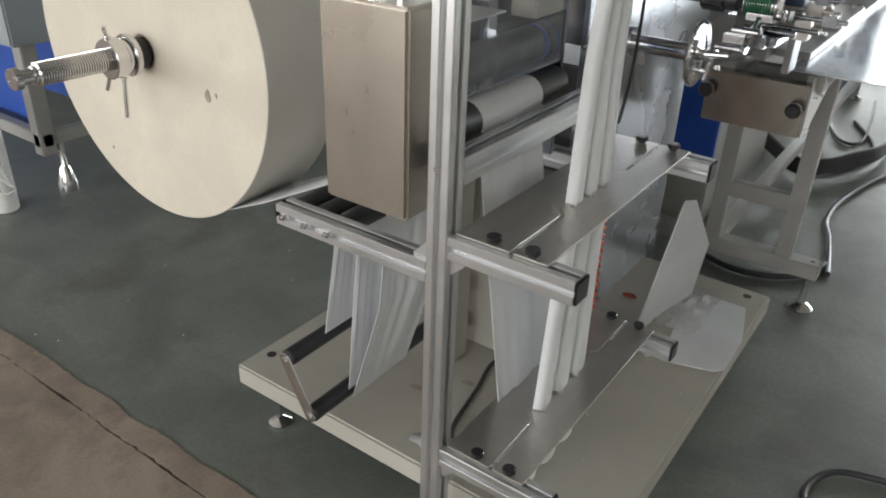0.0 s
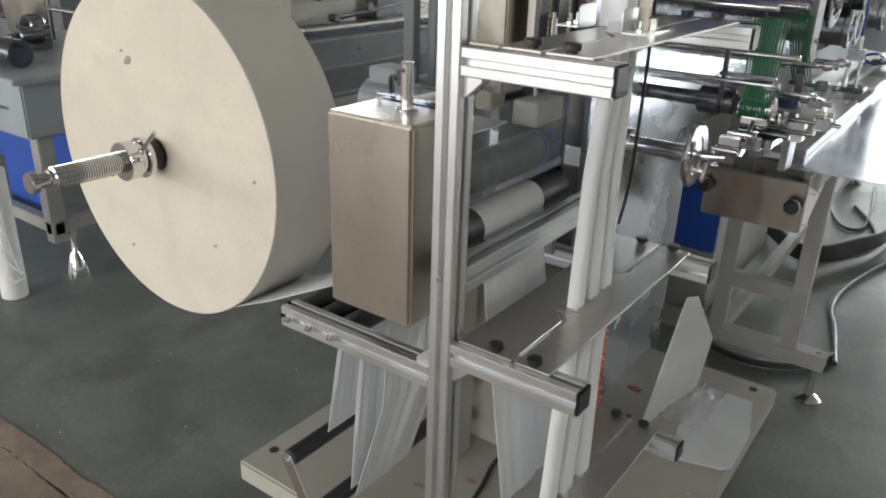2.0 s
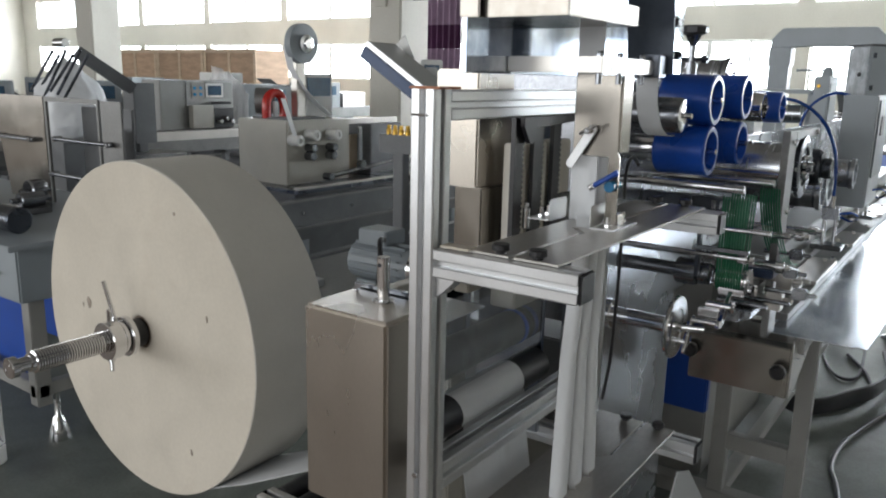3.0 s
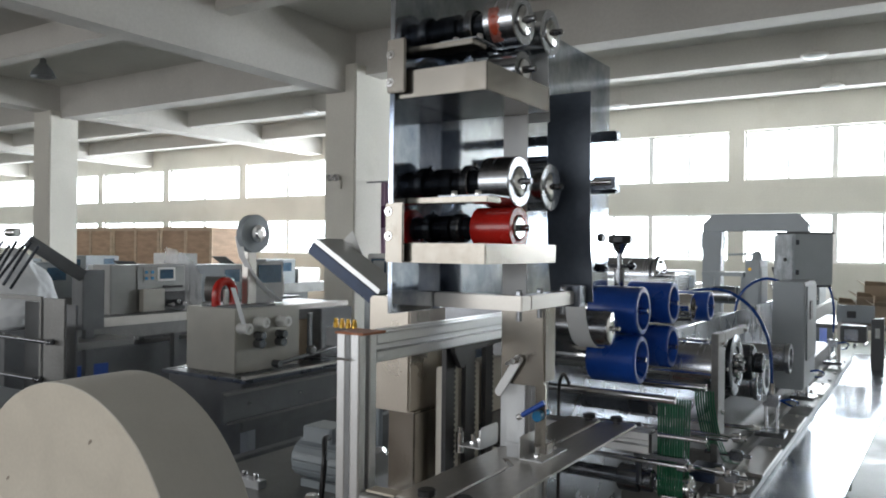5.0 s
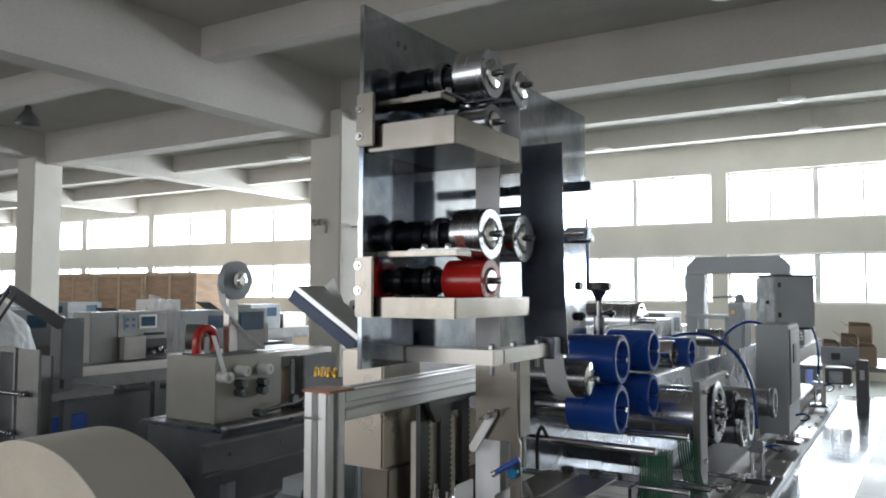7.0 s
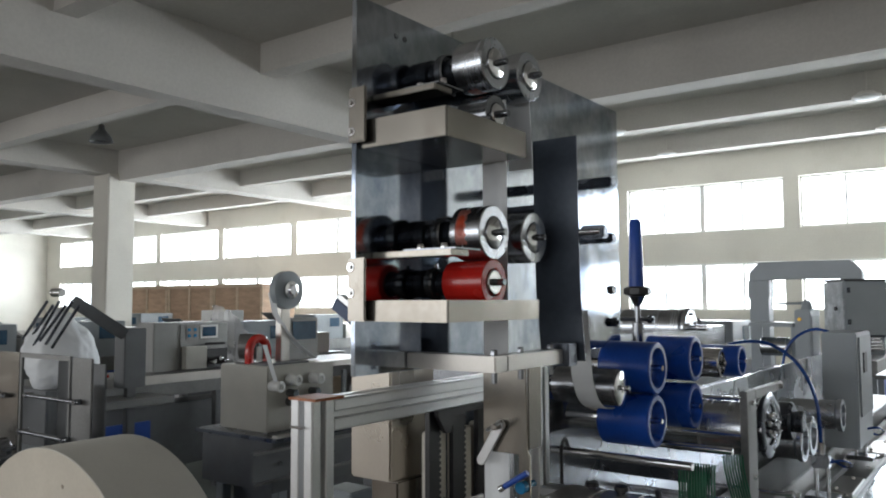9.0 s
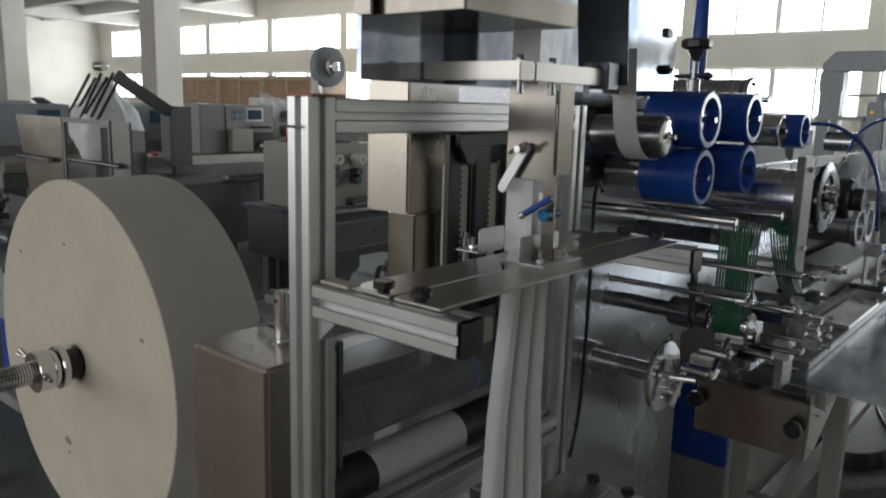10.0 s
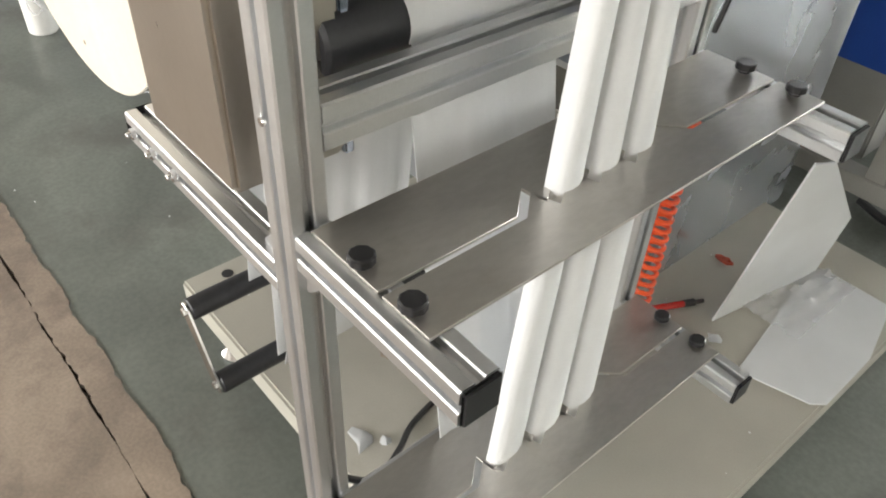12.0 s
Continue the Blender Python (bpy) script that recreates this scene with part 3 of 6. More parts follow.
def former(z, inner, outer, gap, label, zig):
    """A pair of plates on two arms with a stepped slot for the pleated web. zig: y where the pleats begin and end."""
    t = thing("forming_plate_pair", ((inner + outer) / 2, 1.32, z), label, "forming plate", "forming plates")
    th = 0.004
    y0, y1 = PY0 + 0.018, FARY + 0.038
    za, zb = zig
    n = 3
    step = (zb - za) / n
    # the inner plate's edge follows the web at a small distance
    edge_in = [(gap - 0.004, y0), (gap - 0.004, za - 0.045), (gap - 0.036, za - 0.008)]
    for k in range(n):
        edge_in += [(gap - 0.002, za + k * step - 0.004), (gap - 0.038, za + (k + 0.8) * step)]
    edge_in += [(gap - 0.036, zb + 0.02), (gap - 0.004, zb + 0.055), (gap - 0.004, y1)]
    part("inner_plate", slab([(inner, y1), (inner, y0)] + edge_in, th, pose(0, 0, z), 0.0006), PLATE, t)
    edge_out = [(gap + 0.003, y1), (gap + 0.003, zb + 0.058), (gap - 0.026, zb + 0.024)]
    for k in reversed(range(n)):
        edge_out += [(gap - 0.026, za + (k + 0.95) * step), (gap + 0.008, za + k * step + 0.006)]
    edge_out += [(gap - 0.026, za - 0.004), (gap + 0.003, za - 0.038), (gap + 0.003, y0)]
    part("outer_plate", slab([(outer, y0), (outer, y1)] + edge_out, th, pose(0, 0, z), 0.0006), PLATE, t)
    for x in ((inner + gap) / 2 + 0.015, (outer + gap) / 2):
        for y in (PY0 + 0.028, FARY + 0.022):
            k = part("clamp_knob", starknob(x, y, z + th), KNOB, t, "black lobed clamping knob")
    return t


former(0.836, -0.668, -0.487, -0.556, "bare steel plate pair with stepped slot on the middle arms", (1.215, 1.40))
former(0.351, -0.668, -0.490, -0.562, "bare steel plate pair with stepped slot on the low arms", (1.20, 1.43))
upper = former(1.344, -0.622, -0.468, -0.545, "bare steel plate pair with upright guide tabs, on the top arms", (1.27, 1.36))
YZ = Matrix(((0, 0, 1, 0), (1, 0, 0, 0), (0, 1, 0, 0), (0, 0, 0, 1)))
for x, y0, y1, out in ((-0.552, 1.268, 1.376, 1), (-0.640, 1.285, 1.352, -1)):
    tab = slab(rounded(y0, y1, 1.348, 1.388, 0.007), 0.002, Matrix.Translation((x, 0, 0)) @ YZ, 0.0004)
    part("guide_tab", join(tab, box(min(x, x + out * 0.045), max(x, x + out * 0.045), y0, y1, 1.3485, 1.3505, 0.0005)), ALU, upper, "upright bent steel guide tab")
    for y in (y0 + 0.02, y1 - 0.02):
        part("tab_bolt", join(hexbolt((x + out * 0.026, y, 1.3505), (x + out * 0.026, y, 1.357), 0.006), rod((x + out * 0.026, y, 1.357), (x + out * 0.026, y, 1.370), 0.0035, 10)), CHROME, upper)
part("slide_strip", box(-0.668, -0.615, 0.985, 1.01, 1.3455, 1.349, 0.001), PAPERSIDE, upper, "pale strip beside the plate")


# ---- the roll ----
ROLL = Vector((-1.678, 1.110, 0.958))
roll = thing("paper_roll", ROLL, "large roll of cream tissue paper with a smudged end face", "paper roll")
RR, RW = 0.429, 0.225
rim = lathe(ROLL, ROLL + Vector((0, RW, 0)), [(0, RR - 0.002), (0.01, RR), (0.99, RR), (1, RR - 0.002)], 120)
part("wound_face", rim, PAPERROLL, roll)
grooves = [(0, 0.042)]
for i in range(1, 40):
    grooves.append((0.0012 * noise.noise((i * 0.9, 0, 0)), 0.042 + (RR - 0.044) * i / 40))
part("end_face", lathe(ROLL, ROLL + Vector((0, RW, 0)), grooves + [(0, RR - 0.002)], 120), PAPERSIDE, roll)
part("back_face", lathe(ROLL, ROLL + Vector((0, RW, 0)), [(1, RR - 0.002), (1, 0.042)], 96), PAPERSIDE, roll)
part("core", pipe(ROLL + Vector((0, 0.001, 0)), ROLL + Vector((0, RW - 0.001, 0)), 0.042, 0.036), FLOORB, roll, "brown cardboard core")


def smudge(angle, dist, w, h, seed):
    """A small stain on the end face of the roll."""
    c = ROLL + Vector((dist * math.cos(angle), -0.0016, dist * math.sin(angle)))
    bm = bmesh.new()
    vs = []
    for k in range(18):
        a = 2 * math.pi * k / 18
        q = 1 + 0.5 * noise.noise((math.cos(a) * 1.5 + seed, math.sin(a) * 1.5, seed))
        vs.append(bm.verts.new(c + Vector((w * q * math.cos(a), 0, h * q * math.sin(a)))))
    f = bm.faces.new(vs)
    r = bmesh.ops.extrude_face_region(bm, geom=[f])
    bmesh.ops.translate(bm, verts=[v for v in r["geom"] if isinstance(v, bmesh.types.BMVert)], vec=(0, 0.0008, 0))
    bmesh.ops.recalc_face_normals(bm, faces=bm.faces)
    part("smudge", bm, SMUDGE, roll, "small grey-brown smudge")


SPOT0 = radians(-16)
smudge(SPOT0, 0.235, 0.009, 0.014, 1)
smudge(SPOT0 + 0.06, 0.262, 0.003, 0.006, 2)
smudge(SPOT0 + 2.3, 0.33, 0.004, 0.008, 3)
smudge(SPOT0 - 1.9, 0.36, 0.005, 0.004, 4)
smudge(SPOT0 + 3.6, 0.28, 0.003, 0.007, 5)


def shaft():
    t = thing("unwind_shaft", ROLL, "threaded chrome shaft with a handled locking collar", "shaft")
    p = lambda y: ROLL + Vector((0, y, 0))
    n = 30
    y0, y1 = -0.272, -0.085
    bm = lathe(p(y0), p(y1), [(0, 0), (0, 0.021)] + [q for i in range(n) for q in (((i + 0.15) / n, 0.0225), ((i + 0.35) / n, 0.0262), ((i + 0.75) / n, 0.0262), ((i + 0.95) / n, 0.0225))] + [(1, 0.021), (1, 0)], 36)
    part("thread", bm, CHROME, t)
    part("journal", rod(p(-0.09), p(0.42), 0.0245, 32), CHROME, t)
    part("end_cap", join(lathe(p(-0.325), p(-0.27), [(0, 0), (0, 0.022), (0.05, 0.024), (0.3, 0.024), (0.32, 0.0165), (0.8, 0.0165), (0.82, 0.021), (1, 0.021), (1, 0)], 32),
                         *[rod(p(-0.3262) + Vector((dx, 0, dz)), p(-0.324) + Vector((dx, 0, dz)), 0.003, 10) for dx, dz in ((0.012, 0.006), (-0.012, -0.006))]), CHROME, t)
    c = part("locking_collar", join(pipe(p(-0.100), p(-0.066), 0.047, 0.0262), pipe(p(-0.064), p(-0.052), 0.041, 0.0262), pipe(p(-0.05), p(-0.034), 0.050, 0.0262)), CHROME, t)
    part("pressure_disc", pipe(p(-0.032), p(-0.001), 0.036, 0.0262), RUBBER, t, "dark rubber pressure disc")
    for a, length, y in ((SPOT0 - 1.25, 0.105, -0.058), (SPOT0 - 1.65, 0.045, -0.083), (SPOT0 + 1.9, 0.035, -0.083)):
        d = Vector((math.cos(a), -0.12, math.sin(a)))
        b = p(y)
        part("handle", join(rod(b + d * 0.04, b + d * (0.04 + length), 0.0052, 14), rod(b + d * 0.036, b + d * 0.052, 0.0085, 14)), CHROME, c, "round steel locking handle")
    return t


axle = shaft()
bear = thing("shaft_bearing", (-1.4, 1.50, 0.1), "grey bearing arm carrying the roll's shaft", "bearing")
part("housing", join(pipe(ROLL + Vector((0, 0.36, 0)), ROLL + Vector((0, 0.44, 0)), 0.07, 0.0246), box(-1.62, -0.98, 1.475, 1.545, 0.92, 0.99, 0.004)), GREY, bear)
part("pillar", box(-1.06, -0.98, 1.475, 1.545, 0.1275, 0.92, 0.004), GREY, bear)


# ---- the web ----
def wave(y, k):
    return 0.006 * noise.noise((y * 16, k * 3.1, 0.2)) + 0.003 * noise.noise((y * 45, k, 2))


def span(path, y0, y1, ny=20, ripple=1.0, twist=0.0):
    """A sheet whose line runs through x, z points, from y0 to y1, rippled along its run."""
    lines = []
    for i, (x, z) in enumerate(path):
        f = math.sin(math.pi * i / (len(path) - 1)) if len(path) > 1 else 0
        line = []
        for j in range(ny + 1):
            y = y0 + (y1 - y0) * j / ny
            line.append((x + ripple * f * wave(y, 1.0), y + twist * i / (len(path) - 1), z))
        lines.append(line)
    return ribbon(lines)


def curve2(pts, steps=8):
    out = []
    for (xa, za), (xb, zb) in zip(pts, pts[1:]):
        for s in range(steps):
            out.append((xa + (xb - xa) * s / steps, za + (zb - za) * s / steps))
    out.append(pts[-1])
    return out


WY0, WY1 = 1.115, 1.33
web = thing("paper_web", (-1.0, 1.2, 0.2), "thin white tissue web running from the roll through the rollers", "paper web")
part("feed_span", span(curve2([(-1.585, 0.958 - 0.4185), (-1.30, 0.665), (-1.085, 0.774)]), WY0, WY1, 16, 0.4), WEB, web)
DA, DB = Vector((-1.137, 0, 0.349)), Vector((-1.067, 0, 0.218))
part("dancer_span", span(curve2([(-1.052, 0.748), (-1.08, 0.58), (-1.117, 0.37)]), WY0, WY1, 24, 3.0), WEB, web)
part("dancer_span", span(curve2([(-0.993, 0.745), (-1.02, 0.5), (-1.045, 0.235)]), WY0, WY1, 24, 3.0), WEB, web)
part("dancer_span", span(curve2([(-0.932, 0.745), (-0.955, 0.5), (-1.043, 0.205)]), WY0 + 0.01, WY1 + 0.01, 24, 3.0), WEB, web)
part("print_span", span(curve2([(-0.935, 0.758), (-0.86, 0.86), (-0.818, 0.965)]), WY0, WY1, 16, 1.0), WEB, web)
part("drop_span", span(curve2([(-0.737, 0.958), (-0.735, 0.88), (-0.690, 0.60), (-0.655, 0.36), (-0.640, 0.145)]), 1.172, 1.40, 24, 2.0), WEB, web)


def dancer():
    t = thing("dancer_frame", (-1.1, 1.0, 0.2), "pair of black rollers on pivoting steel side links", "dancer roller")
    for c in (DA, DB):
        part("roller", rod((c.x, 1.005, c.z), (c.x, 1.60, c.z), 0.021, 28), RUBBER, t)
    for y in (0.998,):
        m = Matrix.Translation((DA.x, y + 0.005, DA.z)) @ Matrix.Rotation(math.atan2(DB.z - DA.z, DB.x - DA.x), 4, (0, -1, 0)) @ pose(0, 0, 0, 90, 0, 0)
        ln = (DB - DA).length
        k = part("side_link", slab(rounded(-0.018, ln + 0.018, -0.016, 0.016, 0.0155), 0.005, m, 0.0006), CHROME, t)
        for c in (DA, DB):
            part("link_bolt", hexbolt((c.x, y - 0.005, c.z), (c.x, y + 0.002, c.z), 0.008), CHROME, k)


dancer()
cab = thing("tray_cabinet", (-0.98, 1.68, 0.127), "beige-grey sheet steel cabinet standing on the tray", "cabinet")
part("case", box(-1.16, -0.80, 1.601, 1.76, 0.1272, 0.66, 0.004), GREY, cab)
for z in (0.25, 0.40, 0.55):
    part("case_screw", rod((-1.10, 1.597, z), (-1.10, 1.602, z), 0.006, 12), KNOB, cab, "dark screw head")


def pleat(z, y0, y1, x_mid, depth, k, n=3):
    """One pleat's section at height z: a front panel folded back at its far edge; the pleats step along y."""
    step = (y1 - y0) / n
    ya = y0 + k * step
    shape = [(-0.15, 0.06), (0.12, 0.08), (0.32, 0.13), (0.46, 0.24), (0.50, 0.40), (0.46, 0.60), (0.28, 0.80), (-0.10, 0.95), (-0.45, 1.02)]
    sway = 0.0015 * noise.noise((z * 5, k * 3.3, 0))
    return [(x_mid + depth * u + sway, ya + step * v, z) for u, v in shape]


def pleated(levels, k, steps=10):
    lines = []
    for (za, *a), (zb, *b) in zip(levels, levels[1:]):
        for s in range(steps):
            f = s / steps
            q = [u + (v - u) * f for u, v in zip(a, b)]
            lines.append(pleat(za + (zb - za) * f, *q, k))
    lines.append(pleat(levels[-1][0], *levels[-1][1:], k))
    return ribbon(lines, 0.001)


folded = thing("pleated_web", (-0.57, 1.3, 0.13), "white tissue web gathered into three upright pleats", "paper web")
LEVELS = [(0.14, 1.17, 1.45, -0.588, 0.030), (0.353, 1.195, 1.440, -0.580, 0.032), (0.838, 1.225, 1.410, -0.574, 0.034), (1.10, 1.245, 1.388, -0.578, 0.034),
          (1.346, 1.270, 1.372, -0.572, 0.038), (1.362, 1.300, 1.350, -0.585, 0.046)]
for k in range(3):
    part("pleat", pleated(LEVELS, k), WEB, folded)


# ---- the drive box and printing rollers ----
def drive_box():
    t = thing("drive_box", (-0.85, 1.03, 0.845), "brushed stainless steel gear box with rounded edges", "gear box")
    part("cover", box(-0.942, -0.752, 0.96, 1.095, 0.845, 1.21, 0.006), WARMST, t)
    p = part("spindle", join(rod((-0.838, 1.055, 1.21), (-0.838, 1.055, 1.292), 0.0115, 24), pipe((-0.838, 1.055, 1.209), (-0.838, 1.055, 1.214), 0.02, 0.0116)), CHROME, t)
    part("cross_hole", rod((-0.838, 1.0432, 1.278), (-0.838, 1.0436, 1.278), 0.004, 12), RUBBER, p, "dark cross hole")
    for x in (-0.92, -0.775):
        part("screw", hexbolt((x, 1.075, 1.21), (x, 1.075, 1.215), 0.006), CHROME, t)


drive_box()


def printer():
    t = thing("printing_unit", (-0.85, 1.35, 0.9), "printing roller unit behind a clear acrylic guard", "printing unit")
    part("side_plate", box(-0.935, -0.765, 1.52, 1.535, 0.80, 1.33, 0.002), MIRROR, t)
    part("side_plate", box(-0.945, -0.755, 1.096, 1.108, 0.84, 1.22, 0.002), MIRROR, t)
    part("tie_bar", box(-0.93, -0.90, 1.108, 1.52, 0.85, 0.88, 0.002), STEEL, t)
    part("tie_bar", box(-0.93, -0.90, 1.108, 1.52, 1.17, 1.20, 0.002), STEEL, t)
    part("top_sheet", box(-0.955, -0.785, 1.11, 1.31, 1.150, 1.153, 0.0008), ALU, t, "bright steel cover sheet")
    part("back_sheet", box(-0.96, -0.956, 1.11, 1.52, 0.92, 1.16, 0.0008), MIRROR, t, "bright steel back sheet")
    r = part("rubber_roller", rod((-0.828, 1.112, 1.052), (-0.828, 1.516, 1.052), 0.039, 40), RUBGREY, t, "dark streaked rubber roller")
    part("end_ring", pipe((-0.828, 1.49, 1.052), (-0.828, 1.505, 1.052), 0.0405, 0.03), BLUE, r, "blue end ring")
    part("web_roller", rod((-0.776, 1.07, 0.972), (-0.776, 1.52, 0.972), 0.038, 36), RUBBER, t, "black web roller")
    g = slab(rounded(1.11, 1.50, 1.025, 1.205, 0.012), 0.004, Matrix.Translation((-0.762, 0, 0)) @ Matrix(((0, 0, 1, 0), (1, 0, 0, 0), (0, 1, 0, 0), (0, 0, 0, 1))), 0.0006)
    part("guard", g, ACRYL, t, "clear acrylic guard")
    for y in (1.44, 1.475):
        sp = []
        n = 7
        for i in range(n * 8 + 1):
            a = 2 * math.pi * i / 8
            sp.append((-0.80 + 0.010 * math.cos(a), y + 0.010 * math.sin(a), 1.22 + 0.075 * i / (n * 8)))
        if y < 1.45:
            part("spring", sweep(sp, 0.0016, 6, 1), DARKST, t, "dark coil spring")
            part("spring_rod", rod((-0.80, y, 1.18), (-0.80, y, 1.34), 0.005, 14), CHROME, t)
    part("slide_block", box(-0.83, -0.77, 1.40, 1.515, 1.125, 1.175, 0.003), PAPERSIDE, t, "cream painted slide block")
    part("slide_post", box(-0.90, -0.86, 1.36, 1.42, 1.153, 1.30, 0.003), PAPERSIDE, t, "cream painted slide post")


printer()
wr = thing("web_wrap", (-0.776, 1.2, 0.95), "white tissue web passing over the black roller", "paper web")
arc = [(-0.776 + 0.0395 * math.cos(a), 0.972 + 0.0395 * math.sin(a)) for a in (radians(d) for d in range(215, -40, -15))]
part("wrapped_span", span(arc, 1.172, 1.40, 12, 0.0), WEB, wr)


# ---- the upper coating head ----
def quad_sheet(pts, th):
    bm = bmesh.new()
    f = bm.faces.new([bm.verts.new(p) for p in pts])
    r = bmesh.ops.extrude_face_region(bm, geom=[f])
    f.normal_update()
    bmesh.ops.translate(bm, verts=[v for v in r["geom"] if isinstance(v, bmesh.types.BMVert)], vec=f.normal * th)
    bmesh.ops.recalc_face_normals(bm, faces=bm.faces)
    return bm


PRINTING = []  # the two rollers that carry the inked patch


def head():
    t = thing("roller_head", (-0.69, 1.5, 1.60), "polished steel mounting plate carrying rollers and drip trays", "machine head")
    X = -0.690
    m = Matrix.Translation((X - 0.010, 0, 0)) @ Matrix(((0, 0, 1, 0), (1, 0, 0, 0), (0, 1, 0, 0), (0, 0, 0, 1)))
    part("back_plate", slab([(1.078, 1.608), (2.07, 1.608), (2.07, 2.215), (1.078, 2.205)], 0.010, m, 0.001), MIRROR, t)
    for z in (2.030, 1.985, 1.775, 1.735):
        part("edge_bolt", join(rod((X - 0.005, 1.077, z), (X - 0.005, 1.071, z), 0.008, 16), hexbolt((X - 0.005, 1.072, z), (X - 0.005, 1.068, z), 0.004)), CHROME, t)
    for y, z in ((1.175, 2.165), (1.197, 2.165)):
        part("plate_hole", rod((X + 0.0002, y, z), (X + 0.001, y, z), 0.005, 14), RUBBER, t, "dark drilled hole")

    def tray(z0, z1, x1, ya, yb):
        """A folded drip tray, open above."""
        p = part("drip_tray", box(X + 0.001, x1 - 0.003, ya + 0.003, yb - 0.003, z0, z0 + 0.003, 0.0005), WORN, t, "stained folded steel drip tray")
        part("tray_lip", box(X + 0.001, x1, ya, ya + 0.003, z0, z1, 0.001), WORN, p)
        part("tray_lip", box(X + 0.001, x1, yb - 0.003, yb, z0, z1, 0.001), WORN, p)
        part("tray_lip", box(x1 - 0.003, x1, ya + 0.003, yb - 0.003, z0, z1, 0.001), WORN, p)
        return p

    tray(1.960, 2.004, -0.523, 1.086, 1.315)
    tray(1.692, 1.724, -0.522, 1.086, 1.350)

    def upright(z0, z1):
        part("tray_hanger", box(X - 0.012, X + 0.024, 1.072, 1.0775, z0, z1, 0.002), WORN, t, "stained steel tray hanger")

    upright(1.968, 2.055)
    upright(1.692, 1.789)

    def roller(y, z, r, name, mat, label, x_body=-0.604, x_end=-0.545, collar=True):
        c = (x_end, y, z)
        p = part(name, join(lathe((x_body, y, z), (x_end, y, z), [(0, 0.012), (0, r - 0.002), (0.02, r), (0.97, r), (1, r - 0.0015), (1, r * 0.62), (0.92, r * 0.60), (0.92, 0.01)], 48)), mat, t, label, pivot=c)
        part("end_plug", lathe((x_end - 0.006, y, z), (x_end + 0.004, y, z), [(0, 0.01), (0, r * 0.59), (0.8, r * 0.57), (1, r * 0.5), (1, 0)], 32), CHROME, p)
        part("shaft_end", join(rod((x_end, y, z), (x_end + 0.022, y, z), 0.0055, 14), lathe((x_end + 0.003, y, z), (x_end + 0.011, y, z), [(0, 0), (0, 0.0068), (1, 0.0062), (1, 0)], 6)), OILED, p)
        q = r / 0.044
        part("axle", lathe((X, y, z), (x_body + 0.002, y, z), [(0, 0), (0, 0.029 * q), (0.22, 0.029 * q), (0.25, 0.022 * q), (0.42, 0.022 * q), (0.44, 0.027 * q), (0.50, 0.027 * q), (0.52, 0.030 * q), (0.60, 0.030 * q),
                                                               (0.62, 0.024 * q), (0.90, 0.024 * q), (0.92, 0.027 * q), (1, 0.027 * q), (1, 0)], 28), AXLEST, p)
        if collar:
            part("collar", join(pipe((x_body - 0.046, y, z), (x_body - 0.030, y, z), 0.033 * q, 0.0305 * q), rod((x_body - 0.038, y, z + 0.030 * q), (x_body - 0.038, y, z + 0.040 * q), 0.004, 10)), OILED, p)
        return p

    def ink(p, y, z, r):
        """A printed patch on a steel roller: a thin wash with a thicker blot in its middle."""
        lines, blot = [], []
        for i in range(17):
            a = radians(90 + 84 * (i / 16 - 0.5))
            w = 0.0195 * (1 + 0.12 * math.sin(i * 1.9))
            lines.append([(-0.592 + w * k / 6, y - r * math.cos(a + 0.0), z + r * math.sin(a)) for k in range(7)])
            f = 1 - (2 * i / 16 - 1) ** 2
            a = radians(90 + 46 * (i / 16 - 0.5))
            h = 0.0012 + 0.0058 * math.sqrt(f) * (1 + 0.2 * math.sin(i * 2.3))
            blot.append([(-0.582 + h * (k / 3 - 1), y - (r + 0.0006) * math.cos(a), z + (r + 0.0006) * math.sin(a)) for k in range(7)])
        part("ink_wash", ribbon(lines, 0.0004), WASH, p, "thin smeared red ink wash")
        part("ink_blot", ribbon(blot, 0.0004), INK, p, "wet red ink blot")

    up = roller(1.255, 2.111, 0.043, "steel_roller", BRUSHED, "bright steel metering roller")
    roller(1.367, 2.116, 0.043, "steel_roller", BRUSHED, "bright steel metering roller", collar=False)
    roller(1.258, 2.026, 0.033, "pickup_roller", OILED, "dark pick-up roller")
    mid = roller(1.247, 1.832, 0.044, "steel_roller", BRUSHED, "bright steel metering roller")
    roller(1.376, 1.832, 0.044, "steel_roller", BRUSHED, "bright steel metering roller", collar=False)
    red = roller(1.243, 1.752, 0.036, "red_roller", RED, "glossy red rubber pick-up roller", x_body=-0.622)
    part("ink_rim", pipe((-0.5455, 1.243, 1.752), (-0.5435, 1.243, 1.752), 0.0375, 0.024), RED, red, "wet red ink rim")
    ink(mid, 1.247, 1.832, 0.0443)
    ink(up, 1.255, 2.111, 0.0433)
    PRINTING.extend((mid, up))
    # doctor blade bars
    for z, x1 in ((1.790, -0.535), (2.042, -0.565)):
        b = part("blade_bar", box(X + 0.001, x1, 1.115, 1.16, z, z + 0.009, 0.001), WORN, t)
        part("blade", box(X + 0.06, x1 + 0.004, 1.12, 1.185, z + 0.0095, z + 0.012, 0.0004), OILED, b)
        for x in (-0.61, -0.565):
            part("blade_bolt", hexbolt((x, 1.138, z + 0.012), (x, 1.138, z + 0.02), 0.0055), CHROME, b)
    # lower bracket rail
    lb = part("bracket_rail", box(X + 0.001, -0.515, 1.20, 1.235, 1.613, 1.638, 0.002), STEEL, t)
